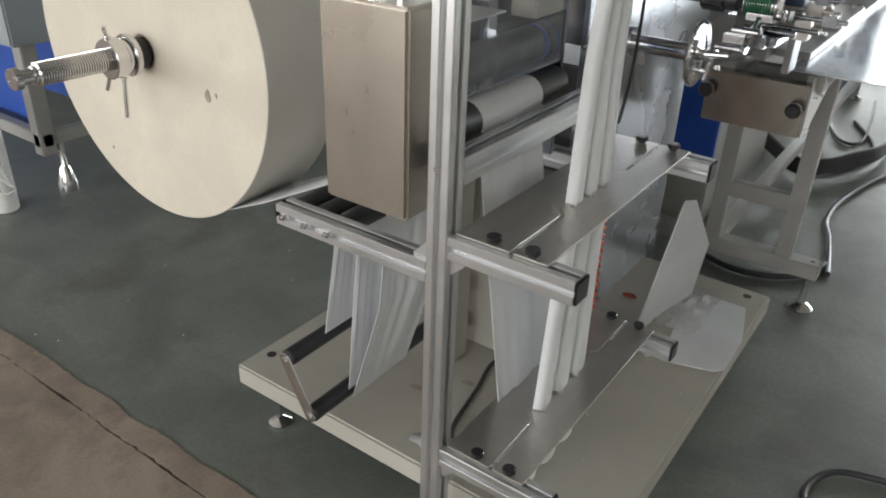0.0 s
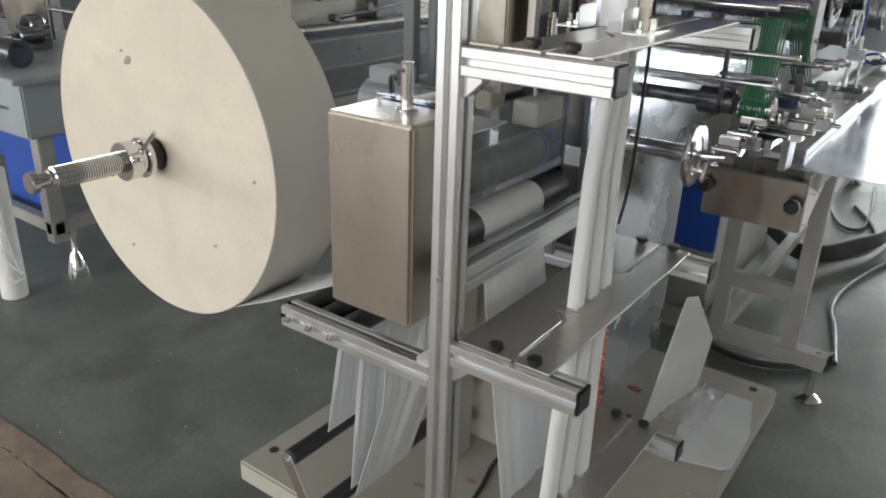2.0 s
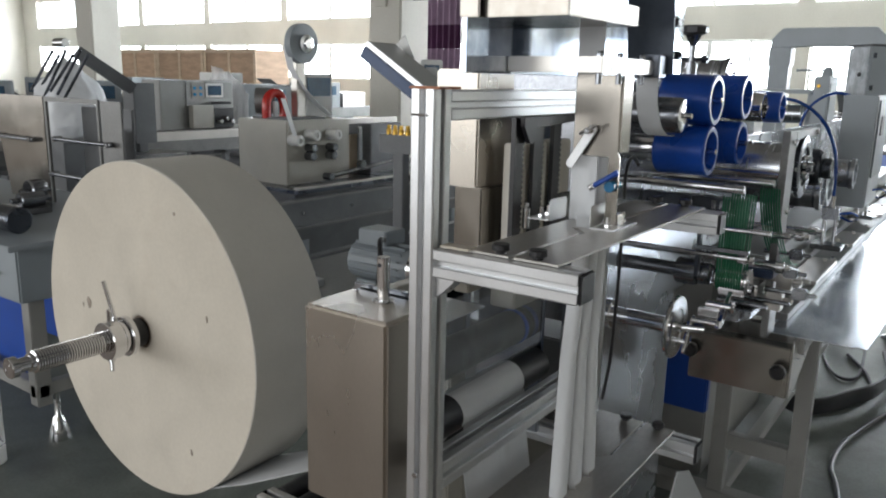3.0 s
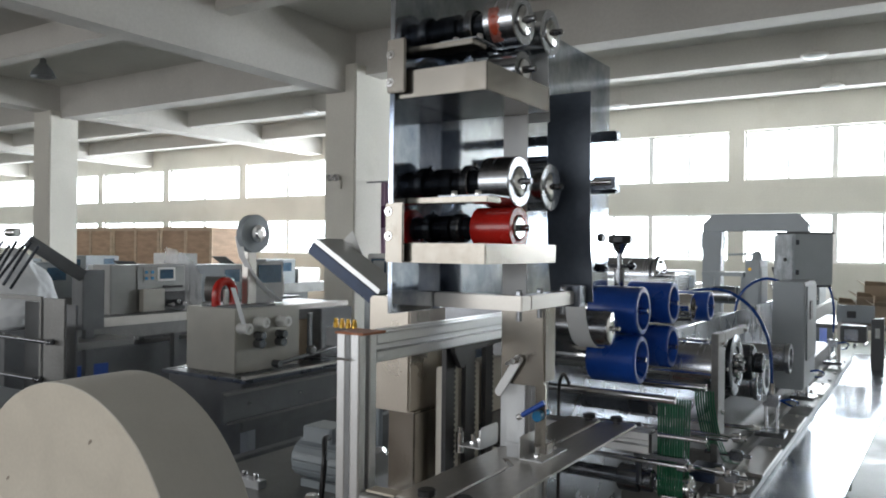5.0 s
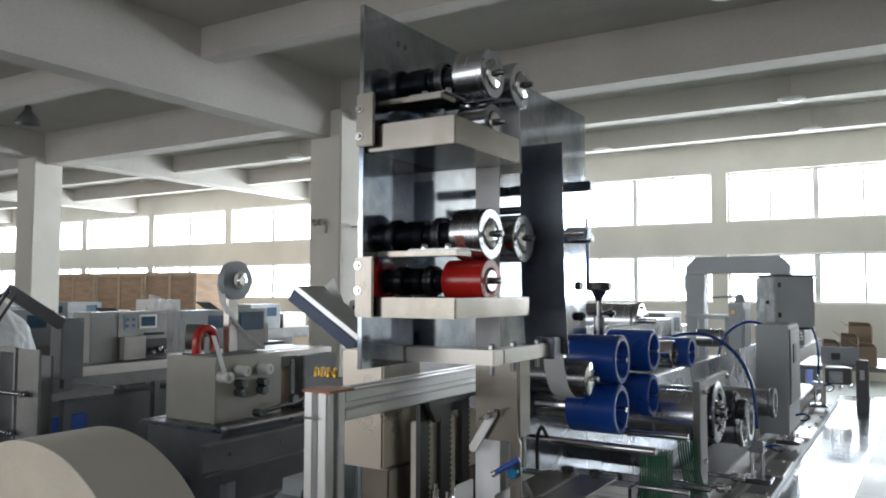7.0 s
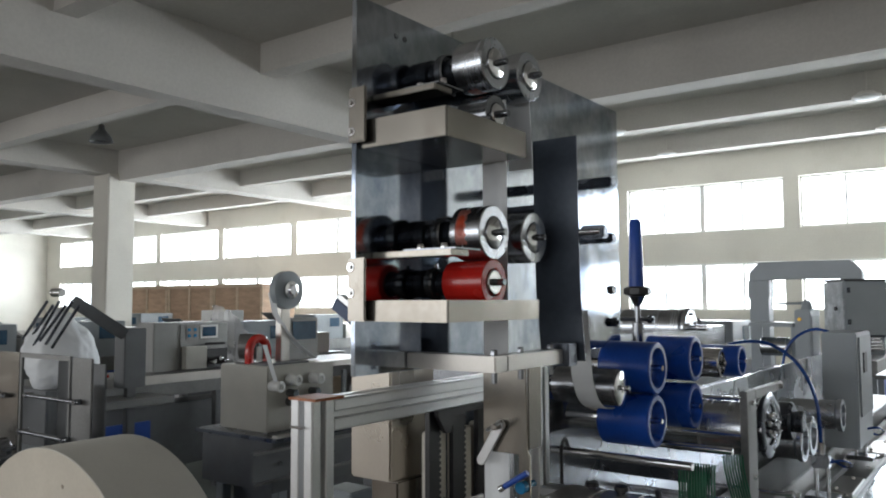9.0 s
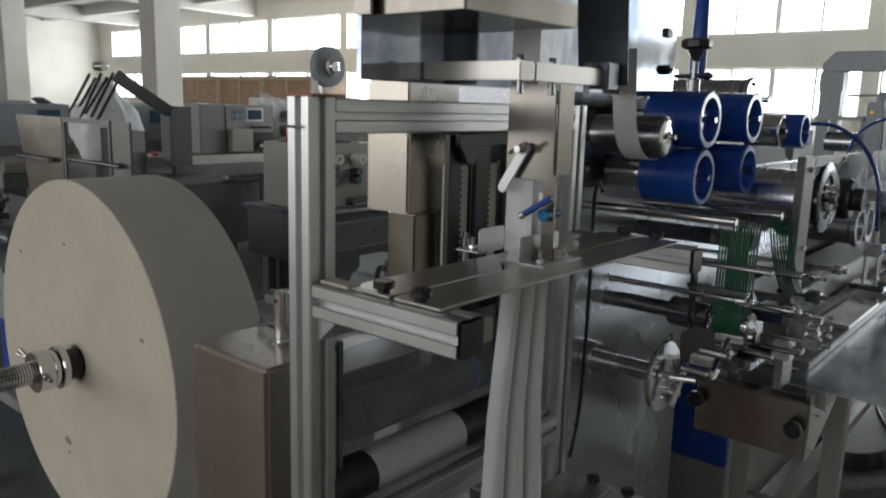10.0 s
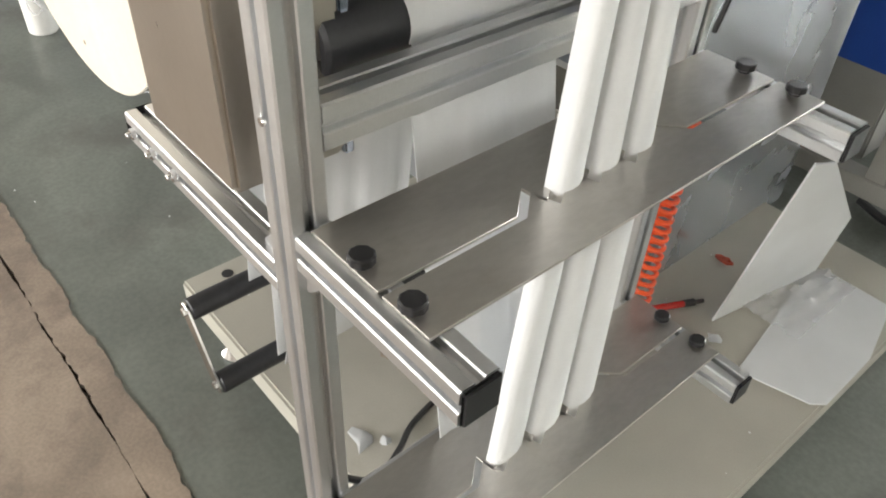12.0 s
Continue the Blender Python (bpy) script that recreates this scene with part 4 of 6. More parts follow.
    part("bracket_rail", box(-0.545, -0.515, 1.2355, 1.42, 1.613, 1.638, 0.002), STEEL, t)
    part("rail_end", box(-0.545, -0.505, 1.42, 1.455, 1.608, 1.648, 0.002), DARKST, t)
    for y in (1.22, 1.30, 1.40):
        part("rail_bolt", hexbolt((-0.53, y, 1.638), (-0.53, y, 1.647), 0.006), OILED, lb)
        part("bolt_tail", rod((-0.53, y, 1.595), (-0.53, y, 1.613), 0.005, 12), OILED, lb)
    # guide bars behind, standing out of the plate
    for z in (1.955, 1.845):
        part("guide_bar", box(X, -0.50, 1.60, 1.625, z - 0.010, z + 0.010, 0.003), DARKST, t)
    part("cam_lever", join(rod((X, 1.505, 1.90), (-0.60, 1.505, 1.90), 0.008, 14), slab(rounded(-0.012, 0.06, -0.010, 0.010, 0.009), 0.006, pose(-0.60, 1.505, 1.90, 90, 30, 90), 0.0008)), DARKST, t)
    return t


head()


def shield():
    """The dark hanging sheet beside the rollers, bent towards its foot."""
    lines = []
    for i in range(21):
        f = i / 20
        z = 2.02 - 0.405 * f
        y = 1.455 + 0.014 * f * f
        x0, x1 = -0.590 + 0.02 * max(0, f - 0.7), -0.500 + 0.014 * max(0, f - 0.7)
        lines.append([(x0 + (x1 - x0) * k / 4, y, z) for k in range(5)])
    t = thing("web_shield", (-0.545, 1.455, 1.62), "black anodised sheet hanging beside the rollers", "guard sheet")
    part("sheet", ribbon(lines, 0.002), BLACKPL, t)
    part("hanger", rod((-0.69, 1.462, 1.845), (-0.46, 1.462, 1.845), 0.006, 14), CHROME, t)
    for z in (1.845,):
        part("clip", box(-0.50, -0.455, 1.463, 1.485, z - 0.012, z + 0.012, 0.003), DARKST, t)


shield()
strip = thing("narrow_web", (-0.55, 1.36, 1.36), "narrow white folded web rising through the head", "paper web")
part("rising_span", ribbon([[(-0.621 + 0.050 * k / 6, 1.330 + 0.003 * math.sin(k), z) for k in range(7)] for z in (1.35, 1.45, 1.54, 1.65, 1.76, 1.85, 1.95, 2.07)], 0.002), WEB, strip)
part("falling_span", ribbon([[(-0.615 + 0.050 * k / 6, 1.398 + 0.012 * f, 2.10 - 0.14 * f) for k in range(7)] for f in (0, 0.3, 0.6, 1.0)], 0.002), WEB, strip)
drop = [(1.806, 1.70), (1.813, 1.60), (1.8145, 1.55)] + [(1.86 + 0.0435 * math.cos(a), 1.52 + 0.0435 * math.sin(a)) for a in (radians(d) for d in range(165, 300, 15))]
part("exit_span", ribbon([[(-0.706 + 0.003 * i + 0.052 * k / 6, y, z) for k in range(7)] for i, (y, z) in enumerate(drop)], 0.0012), WEB, strip)


def lever_plate():
    t = thing("guide_bracket", (-0.606, 1.375, 1.36), "stainless bracket with a locking lever and blue handled knob", "bracket")
    part("bracket", slab([(-0.613, 1.470), (-0.613, 1.612), (-0.530, 1.612), (-0.528, 1.478), (-0.523, 1.470), (-0.523, 1.36), (-0.544, 1.36), (-0.544, 1.470)], 0.004, pose(0, 1.318, 0, 90, 0, 0), 0.0006), WORN, t)
    part("bracket_foot", box(-0.546, -0.520, 1.314, 1.345, 1.349, 1.37, 0.002), WORN, t)
    part("bracket_flange", box(-0.5298, -0.526, 1.3185, 1.36, 1.478, 1.612, 0.001), WORN, t)
    a = part("lever", slab(rounded(-0.009, 0.080, -0.0085, 0.0085, 0.008), 0.006, Matrix.Translation((-0.574, 1.309, 1.516)) @ Matrix.Rotation(radians(-122), 4, (0, -1, 0)) @ pose(0, 0, 0, 90, 0, 0), 0.001), ALU, t, "bright steel locking lever")
    part("lever_bolt", join(rod((-0.574, 1.317, 1.516), (-0.574, 1.284, 1.516), 0.006, 14), rod((-0.589, 1.287, 1.509), (-0.559, 1.287, 1.526), 0.003, 10)), CHROME, a)
    k = part("clamp_handle", rod((-0.556, 1.288, 1.422), (-0.516, 1.294, 1.448), 0.0048, 14), BLUEPT, t, "blue clamping handle")
    part("handle_tip", rod((-0.565, 1.287, 1.416), (-0.557, 1.288, 1.4213), 0.0055, 12), CHROME, k)
    part("adjuster", join(rod((-0.534, 1.314, 1.420), (-0.534, 1.300, 1.420), 0.010, 20), rod((-0.534, 1.345, 1.420), (-0.534, 1.303, 1.420), 0.006, 12)), TEAL, t, "teal blue round adjuster")


lever_plate()


def toothed_slide():
    """Pale housings and toothed belts behind the upper plates."""
    t = thing("belt_slide", (-0.75, 1.45, 1.2), "pale housing with two black toothed belts", "belt drive")
    part("motor_cover", box(-0.918, -0.816, 1.31, 1.445, 1.388, 1.617, 0.004), WARMST, t, "warm stainless motor cover")
    part("column_cover", box(-0.878, -0.812, 1.325, 1.44, 1.20, 1.3875, 0.003), WORN, t)
    part("back_board", box(-0.835, -0.812, 1.446, 1.64, 1.18, 1.53, 0.003), BLACKPL, t, "dark blue-black back board")

    def belt(y0, y1, z0, z1):
        """A flat black belt with teeth along one edge."""
        n = int((z1 - z0) / 0.0105)
        edge = []
        for i in range(n):
            z = z0 + (z1 - z0) * i / n
            edge += [(y1, z), (y1, z + 0.0052), (y1 - 0.0045, z + 0.0062), (y1 - 0.0045, z + 0.0096)]
        part("toothed_belt", slab([(y0, z1), (y0, z0)] + edge, 0.010, Matrix.Translation((-0.756, 0, 0)) @ YZ, 0), KNOB, t, "black toothed belt")

    belt(1.336, 1.372, 1.26, 1.528)
    belt(1.411, 1.453, 1.26, 1.528)
    belt(1.495, 1.529, 1.26, 1.528)
    for y0, y1 in ((1.374, 1.406), (1.456, 1.491), (1.532, 1.60)):
        part("housing", box(-0.795, -0.758, y0, y1, 1.22, 1.475, 0.003), CREAM, t, "cream painted belt housing")
    part("pulley_guard", slab([(1.345, 1.512), (1.345, 1.53), (1.56, 1.535), (1.56, 1.515), (1.40, 1.507), (1.385, 1.478), (1.37, 1.478)], 0.010, Matrix.Translation((-0.742, 0, 0)) @ YZ, 0.001), KNOB, t, "dark curved pulley guard")
    part("clamp_plate", box(-0.79, -0.735, 1.34, 1.58, 1.5355, 1.553, 0.002), ALU, t)
    for y in (1.36, 1.42, 1.50):
        part("clamp_bolt", hexbolt((-0.734, y, 1.5445), (-0.727, y, 1.5445), 0.006), CHROME, t)
    part("bent_bracket", join(box(-0.757, -0.752, 1.535, 1.60, 1.29, 1.36, 0.002), box(-0.757, -0.70, 1.535, 1.60, 1.284, 1.2895, 0.002)), WORN, t, "bent stainless bracket")
    part("pull_knob", join(rod((-0.735, 1.372, 1.31), (-0.735, 1.372, 1.352), 0.008, 16), rod((-0.735, 1.372, 1.352), (-0.735, 1.372, 1.362), 0.005, 12)), CHROME, t)


toothed_slide()

# ---- the main machine beyond the stand ----
MX = -0.80
TZ, TY = 0.864, 2.46  # the steel table: its height and front edge


def main_machine():
    t = thing("main_machine", (-0.75, 3.2, 0.0), "stainless panel machine with blue feed rollers and a steel table", "packaging machine")
    m = Matrix.Translation((MX - 0.015, 0, 0)) @ Matrix(((0, 0, 1, 0), (1, 0, 0, 0), (0, 1, 0, 0), (0, 0, 0, 1)))
    part("panel", slab([(1.72, 0.10), (2.52, 0.10), (2.52, 0.92), (6.2, 0.92), (6.2, 1.40), (1.72, 1.40)], 0.015, m, 0.001), PANEL, t, "large smudged stainless mounting panel")
    part("panel_base", box(-1.5, MX - 0.02, 1.75, 2.50, 0.14, 0.95, 0.004), DGREY, t)
    part("plinth", box(-1.35, -0.775, 2.965, 3.9, 0.05, 0.90, 0.006), LEGGREY, t)
    part("blue_cover", box(-1.35, -0.765, 2.92, 2.96, 0.34, 0.69, 0.006), BLUEPT, t, "blue painted lower cover")
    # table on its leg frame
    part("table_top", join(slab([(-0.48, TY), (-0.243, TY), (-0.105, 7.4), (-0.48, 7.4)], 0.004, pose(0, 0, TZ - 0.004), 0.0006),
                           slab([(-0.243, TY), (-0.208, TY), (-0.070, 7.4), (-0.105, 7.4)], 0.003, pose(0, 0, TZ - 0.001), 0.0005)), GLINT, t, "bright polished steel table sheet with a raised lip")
    part("front_box", box(-0.700, -0.400, 2.42, 2.48, 0.675, 0.832, 0.003), WORN, t, "stained folded steel front box")
    part("side_cheek", slab([(2.425, 0.675), (2.50, 0.675), (2.76, 0.80), (2.76, 0.855), (2.425, 0.855)], 0.004, Matrix.Translation((-0.3995, 0, 0)) @ YZ, 0.0006), STEEL, t)
    for x, z in ((-0.690, 0.777), (-0.426, 0.764)):
        k = part("front_knob", lathe((x, 2.42, z), (x, 2.375, z), [(0, 0.011), (0.3, 0.011), (0.38, 0.022), (0.55, 0.0245), (0.85, 0.023), (1, 0.016), (1, 0)], 9), KNOB, t, "large black hand knob")
    for y, z, r in ((2.50, 0.835, 0.006), (2.52, 0.79, 0.004), (2.44, 0.70, 0.003), (2.44, 0.80, 0.003)):
        part("side_stud", rod((-0.3955, y, z), (-0.378, y, z), r, 12), CHROME, t)
    for x in (-0.690, -0.428):
        for y in (2.755, 5.85):
            part("leg", box(x, x + 0.054, y, y + 0.05, 0.12, 0.80, 0.003), LEGGREY, t, "grey painted tube leg")
        part("top_rail", box(x + 0.001, x + 0.049, 2.49, 6.8, 0.8005, 0.850, 0.003), LEGGREY, t)
    for z in (0.300, 0.735):
        part("cross_tube", box(-0.636, -0.428, 2.757, 2.803, z, z + 0.06, 0.003), LEGGREY, t)
    part("foot_tube", box(-1.15, -0.270, 2.745, 2.815, 0.070, 0.128, 0.003), LEGGREY, t)
    part("tube_hole", lathe((-0.300, 2.78, 0.1282), (-0.300, 2.78, 0.1288), [(0, 0.009), (1, 0.009), (1, 0)], 16), RUBBER, t, "dark bolt hole")
    part("low_rail", box(-0.688, -0.638, 2.816, 5.85, 0.075, 0.125, 0.003), LEGGREY, t)
    for x, y in ((-0.300, 2.78), (-1.1, 2.78), (-0.40, 5.875), (-0.66, 5.875)):
        part("levelling_foot", lathe((x, y, 0.0), (x, y, 0.075), [(0, 0), (0, 0.045), (0.1, 0.047), (0.3, 0.03), (0.38, 0.016), (0.5, 0.010), (1, 0.010), (1, 0)], 22), CHROME, t)
    # slitting disc on its shaft
    d = part("disc", lathe((-0.608, 1.945, 0.985), (-0.596, 1.945, 0.985), [(0, 0), (0, 0.08), (0.3, 0.083), (0.7, 0.083), (1, 0.08), (1, 0.05), (0.8, 0.048), (0.8, 0)], 48), CHROME, t, "bright steel hand disc")
    part("disc_shaft", join(rod((MX, 1.945, 0.985), (-0.60, 1.945, 0.985), 0.022, 24), pipe((MX, 1.945, 0.985), (MX + 0.03, 1.945, 0.985), 0.04, 0.0221)), CHROME, d)
    part("crank_arm", join(slab(rounded(-0.05, 0.05, -0.011, 0.011, 0.01), 0.010, pose(-0.594, 1.945, 0.985, 90, 20, 90), 0.001), rod((-0.60, 1.945, 0.985), (-0.53, 1.96, 0.988), 0.009, 14)), CHROME, d)
    s = part("slide_block", join(box(-0.54, -0.47, 2.04, 2.07, 0.998, 1.028, 0.003), box(-0.50, -0.45, 2.07, 2.22, 1.0, 1.022, 0.003), rod((-0.55, 2.12, 1.03), (-0.42, 2.12, 1.03), 0.008, 14), rod((-0.52, 2.19, 1.03), (-0.38, 2.19, 1.03), 0.006, 14)), OILED, t)
    # green round belts
    for i in range(10):
        x = -0.545 + 0.0067 * i
        loop = [(x, 2.068, 1.318), (x, 2.068, 1.25), (x, 2.068, 1.18), (x, 2.068, 1.10)] + [(x, 2.10 + 0.032 * math.cos(a), 1.095 + 0.032 * math.sin(a)) for a in (radians(d) for d in range(190, 360, 28))] + [(x, 2.133, 1.16), (x, 2.14, 1.25), (x, 2.148, 1.318)]
        part("round_belt", sweep(loop, 0.0024, 6, 3), GREEN, t, "green round drive belt")
    for i in range(8):
        x = -0.512 + 0.007 * i
        part("round_belt", sweep([(x, 2.31, 1.318), (x, 2.33, 1.26), (x + 0.01, 2.38, 1.16), (x + 0.02, 2.46, 1.09), (x + 0.02, 2.56, 1.06)], 0.0024, 6, 4), GREEN, t, "green round drive belt")
    part("belt_pulley", join(rod((-0.555, 2.10, 1.095), (-0.470, 2.10, 1.095), 0.029, 28), rod((-0.478, 2.10, 1.095), (-0.465, 2.10, 1.095), 0.034, 28)), CHROME, t)
    part("belt_drum", join(rod((-0.66, 2.10, 1.10), (-0.60, 2.10, 1.10), 0.036, 28), rod((-0.60, 2.10, 1.10), (-0.565, 2.10, 1.10), 0.030, 28), rod((MX, 2.10, 1.10), (-0.66, 2.10, 1.10), 0.02, 16)), OILED, t)
    part("belt_bar", box(-0.60, -0.46, 2.03, 2.05, 1.178, 1.188, 0.002), OILED, t)
    for y, z in ((2.06, 1.235), (2.30, 1.19)):
        part("guide_rod", rod((MX, y, z), (-0.42, y, z), 0.007, 14), CHROME, t)
    for x, y, z in ((-0.40, 2.26, 1.10), (-0.36, 2.20, 1.06), (-0.42, 2.42, 1.12)):
        part("clamp_block", join(box(x - 0.018, x + 0.018, y - 0.014, y + 0.014, z - 0.014, z + 0.014, 0.003), rod((x - 0.09, y, z), (x + 0.04, y, z), 0.006, 14)), OILED, t)
    # jaw arms, rods and blocks between the disc and the table
    j = part("jaw_arm", join(slab([(1.955, 0.998), (1.985, 0.992), (2.10, 1.062), (2.10, 1.082), (2.075, 1.082)], 0.012, Matrix.Translation((-0.508, 0, 0)) @ YZ, 0.0015),
                             box(-0.560, -0.508, 1.985, 2.005, 1.012, 1.036, 0.002), box(-0.535, -0.470, 2.060, 2.085, 1.060, 1.078, 0.002)), CHROME, t, "bright machined jaw arm")
    for x, y, z, r in ((-0.55, 1.972, 1.004, 0.008), (-0.53, 2.02, 1.040, 0.010), (-0.50, 2.092, 1.075, 0.012)):
        part("jaw_pin", join(rod((x - 0.02, y, z), (x + 0.045, y, z), r, 16), hexbolt((x + 0.045, y, z), (x + 0.053, y, z), r * 1.4)), CHROME, j)
    part("jaw_link", join(slab(rounded(-0.055, 0.055, -0.010, 0.010, 0.009), 0.008, pose(-0.575, 1.965, 0.965, 90, -50, 90), 0.001), rod((-0.60, 1.985, 0.935), (-0.575, 1.985, 0.935), 0.007, 14)), CHROME, j)
    part("belt_post", box(-0.598, -0.588, 2.045, 2.065, 1.10, 1.262, 0.002), DARKST, t)
    for y, z, x1 in ((2.045, 1.165, -0.455), (2.20, 1.125, -0.395), (2.36, 1.185, -0.385), (2.60, 1.165, -0.39)):
        part("guide_rod", join(rod((MX, y, z), (x1, y, z), 0.0065, 14), pipe((x1 - 0.035, y, z), (x1 - 0.012, y, z), 0.013, 0.0066), hexbolt((x1 - 0.008, y, z), (x1 + 0.004, y, z), 0.010)), CHROME, t)
    for y, z in ((2.22, 1.030), (2.33, 1.060), (2.46, 1.035)):
        part("clamp_block", join(box(-0.445, -0.405, y - 0.022, y + 0.022, z - 0.028, z + 0.022, 0.003), rod((-0.52, y, z), (-0.380, y, z), 0.008, 14), hexbolt((-0.405, y + 0.008, z - 0.010), (-0.397, y + 0.008, z - 0.010), 0.006)), STEEL, t)
    part("dark_slide", box(-0.52, -0.44, 2.235, 2.36, 1.078, 1.105, 0.003), NAVY, t)
    part("pivot_plate", slab([(2.18, 1.0), (2.42, 1.0), (2.42, 1.05), (2.30, 1.14), (2.24, 1.14), (2.18, 1.08)], 0.008, Matrix.Translation((-0.545, 0, 0)) @ YZ, 0.001), DARKST, t)
    part("rear_bar", box(MX, -0.50, 2.16, 2.20, 1.262, 1.298, 0.003), DARKST, t)
    for i in range(5):
        part("bar_clip", box(-0.60 + 0.022 * i, -0.588 + 0.022 * i, 2.150, 2.1595, 1.268, 1.292, 0.001), CHROME, t)
    for x0, y0, y1 in ((-0.555, 3.05, 3.50), (-0.555, 3.90, 4.25), (-0.555, 4.95, 5.35)):
        part("mount_plate", join(box(x0, x0 + 0.10, y0, y1, 0.8895, 0.903, 0.002), hexbolt((x0 + 0.03, y0 + 0.05, 0.903), (x0 + 0.03, y0 + 0.05, 0.913), 0.008), hexbolt((x0 + 0.06, y1 - 0.05, 0.903), (x0 + 0.06, y1 - 0.05, 0.913), 0.008)), STEEL, t, "pale bolted mounting plate")
    # feed rollers
    def drum(y, z, r, x0, x1, mat, label):
        p = part("feed_roller", lathe((x0, y, z), (x1, y, z), [(0, 0.02), (0, r - 0.003), (0.03, r), (0.97, r), (1, r - 0.003), (1, r * 0.78), (0.75, r * 0.74), (0.75, 0)], 40), mat, t, label)
        part("roller_plug", join(lathe((x1 - 0.03, y, z), (x1 - 0.018, y, z), [(0, r * 0.73), (1, r * 0.70), (1, 0)], 32), rod((x1 - 0.02, y, z), (x1 + 0.012, y, z), 0.007, 12)), CHROME, p)
        part("axle", rod((MX, y, z), (x0 + 0.004, y, z), r * 0.55, 20), CHROME, p)
        return p

    for y, z, r in ((2.01, 1.560, 0.062), (2.29, 1.565, 0.060), (2.00, 1.435, 0.062), (2.28, 1.440, 0.060), (2.73, 1.53, 0.05)):
        drum(y, z, r, -0.70, -0.57, BLUE, "blue polyurethane feed roller")
    g = part("guide_roller", lathe((-0.76, 1.86, 1.525), (-0.602, 1.86, 1.525), [(0, 0), (0, 0.039), (0.02, 0.042), (0.97, 0.042), (1, 0.040), (1, 0)], 40), OILED, t, "dark steel guide roller with a bright end")
    part("end_disc", lathe((-0.6018, 1.86, 1.525), (-0.598, 1.86, 1.525), [(0, 0.0385), (0.6, 0.0385), (1, 0.036), (1, 0.012), (0.5, 0.011), (0.5, 0)], 36), CHROME, g, "bright end disc")
    part("axle", rod((MX, 1.86, 1.525), (-0.76, 1.86, 1.525), 0.02, 18), CHROME, g)
    part("shaft_end", rod((-0.599, 1.86, 1.525), (-0.580, 1.86, 1.525), 0.006, 12), CHROME, g)
    drum(2.62, 1.53, 0.045, -0.70, -0.60, CHROME, "bright steel roller")
    for y, z in ((2.50, 1.357), (2.72, 1.345)):
        drum(y, z, 0.075, -0.79, -0.475, BRUSHED, "large turned steel roller")
    for y, z in ((1.90, 1.36), (2.2, 1.345)):
        part("cross_rod", rod((MX, y, z), (-0.455, y, z), 0.010, 16), CHROME, t)
    part("side_frame", join(box(-0.487, -0.467, 2.385, 2.475, 0.8645, 1.474, 0.002), box(-0.487, -0.467, 2.476, 2.80, 1.445, 1.470, 0.002)), BEDST, t)
    for y, z in ((2.43, 1.44), (2.43, 1.24), (2.75, 1.457)):
        part("frame_bolt", hexbolt((-0.467, y, z), (-0.458, y, z), 0.008), CHROME, t)
    fl = part("flange", lathe((-0.478, 2.61, 1.357), (-0.462, 2.61, 1.357), [(0, 0), (0, 0.092), (0.15, 0.096), (0.85, 0.096), (1, 0.092), (1, 0.06), (0.7, 0.058), (0.7, 0)], 44), DARKST, t, "round dark steel end flange")
    for k in range(7):
        q = radians(360 / 7 * k + 12)
        y, z = 2.61 + 0.030 * math.cos(q), 1.357 + 0.030 * math.sin(q)
        part("flange_bolt", join(rod((-0.468, y, z), (-0.440 - 0.004 * (k % 3), y, z), 0.004, 10), hexbolt((-0.468, y, z), (-0.452, y, z), 0.009)), CHROME, fl)
    part("flange_hub", rod((-0.468, 2.61, 1.357), (-0.44, 2.61, 1.357), 0.014, 16), OILED, fl)
    part("gear_drum", join(rod((-0.62, 2.90, 1.33), (-0.46, 2.90, 1.33), 0.062, 32), rod((-0.46, 2.90, 1.33), (-0.43, 2.90, 1.33), 0.035, 24)), DARKST, t, "dark steel gear drum")
    part("stay_bar", rod((MX, 2.43, 1.345), (-0.487, 2.43, 1.345), 0.012, 14), CHROME, t)
    part("upper_frame", box(MX - 0.3, MX - 0.016, 1.75, 3.4, 1.0, 1.62, 0.003), OILED, t, "dark steel upper housing")
    # adjuster hand wheels on spring posts
    for x, y in ((-0.72, 2.02), (-0.745, 2.32)):
        h = part("hand_wheel", lathe((x, y, 1.735), (x, y, 1.762), [(0, 0), (0, 0.028), (0.2, 0.040), (0.8, 0.040), (1, 0.03), (1, 0)], 9), KNOB, t, "black adjusting hand wheel")
        part("wheel_post", join(rod((x, y, 1.60), (x, y, 1.737), 0.009, 14), pipe((x, y, 1.60), (x, y, 1.66), 0.016, 0.0092), lathe((x, y, 1.705), (x, y, 1.737), [(0, 0.009), (1, 0.024), (1, 0.009)], 18)), OILED, h)
        part("wing_nut", join(rod((x - 0.06, y, 1.668), (x + 0.05, y, 1.668), 0.006, 10), rod((x + 0.03, y, 1.668), (x + 0.045, y, 1.668), 0.012, 10)), DARKST, h)
    rd = part("rear_drum", join(rod((-1.25, 3.0, 1.622), (-0.84, 3.0, 1.622), 0.066, 32), rod((-0.84, 3.0, 1.622), (-0.82, 3.0, 1.622), 0.073, 32)), BRUSHED, t, "turned steel drum with a bolted end disc")
    part("drum_shaft", rod((-0.82, 3.0, 1.622), (-0.765, 3.0, 1.622), 0.010, 12), CHROME, rd)
    for k in range(5):
        q = radians(72 * k + 20)
        part("disc_bolt", hexbolt((-0.82, 3.0 + 0.05 * math.cos(q), 1.622 + 0.05 * math.sin(q)), (-0.812, 3.0 + 0.05 * math.cos(q), 1.622 + 0.05 * math.sin(q)), 0.006), CHROME, rd)
    part("post_block", box(-0.78, -0.69, 1.97, 2.38, 1.58, 1.603, 0.003), DARKST, t)
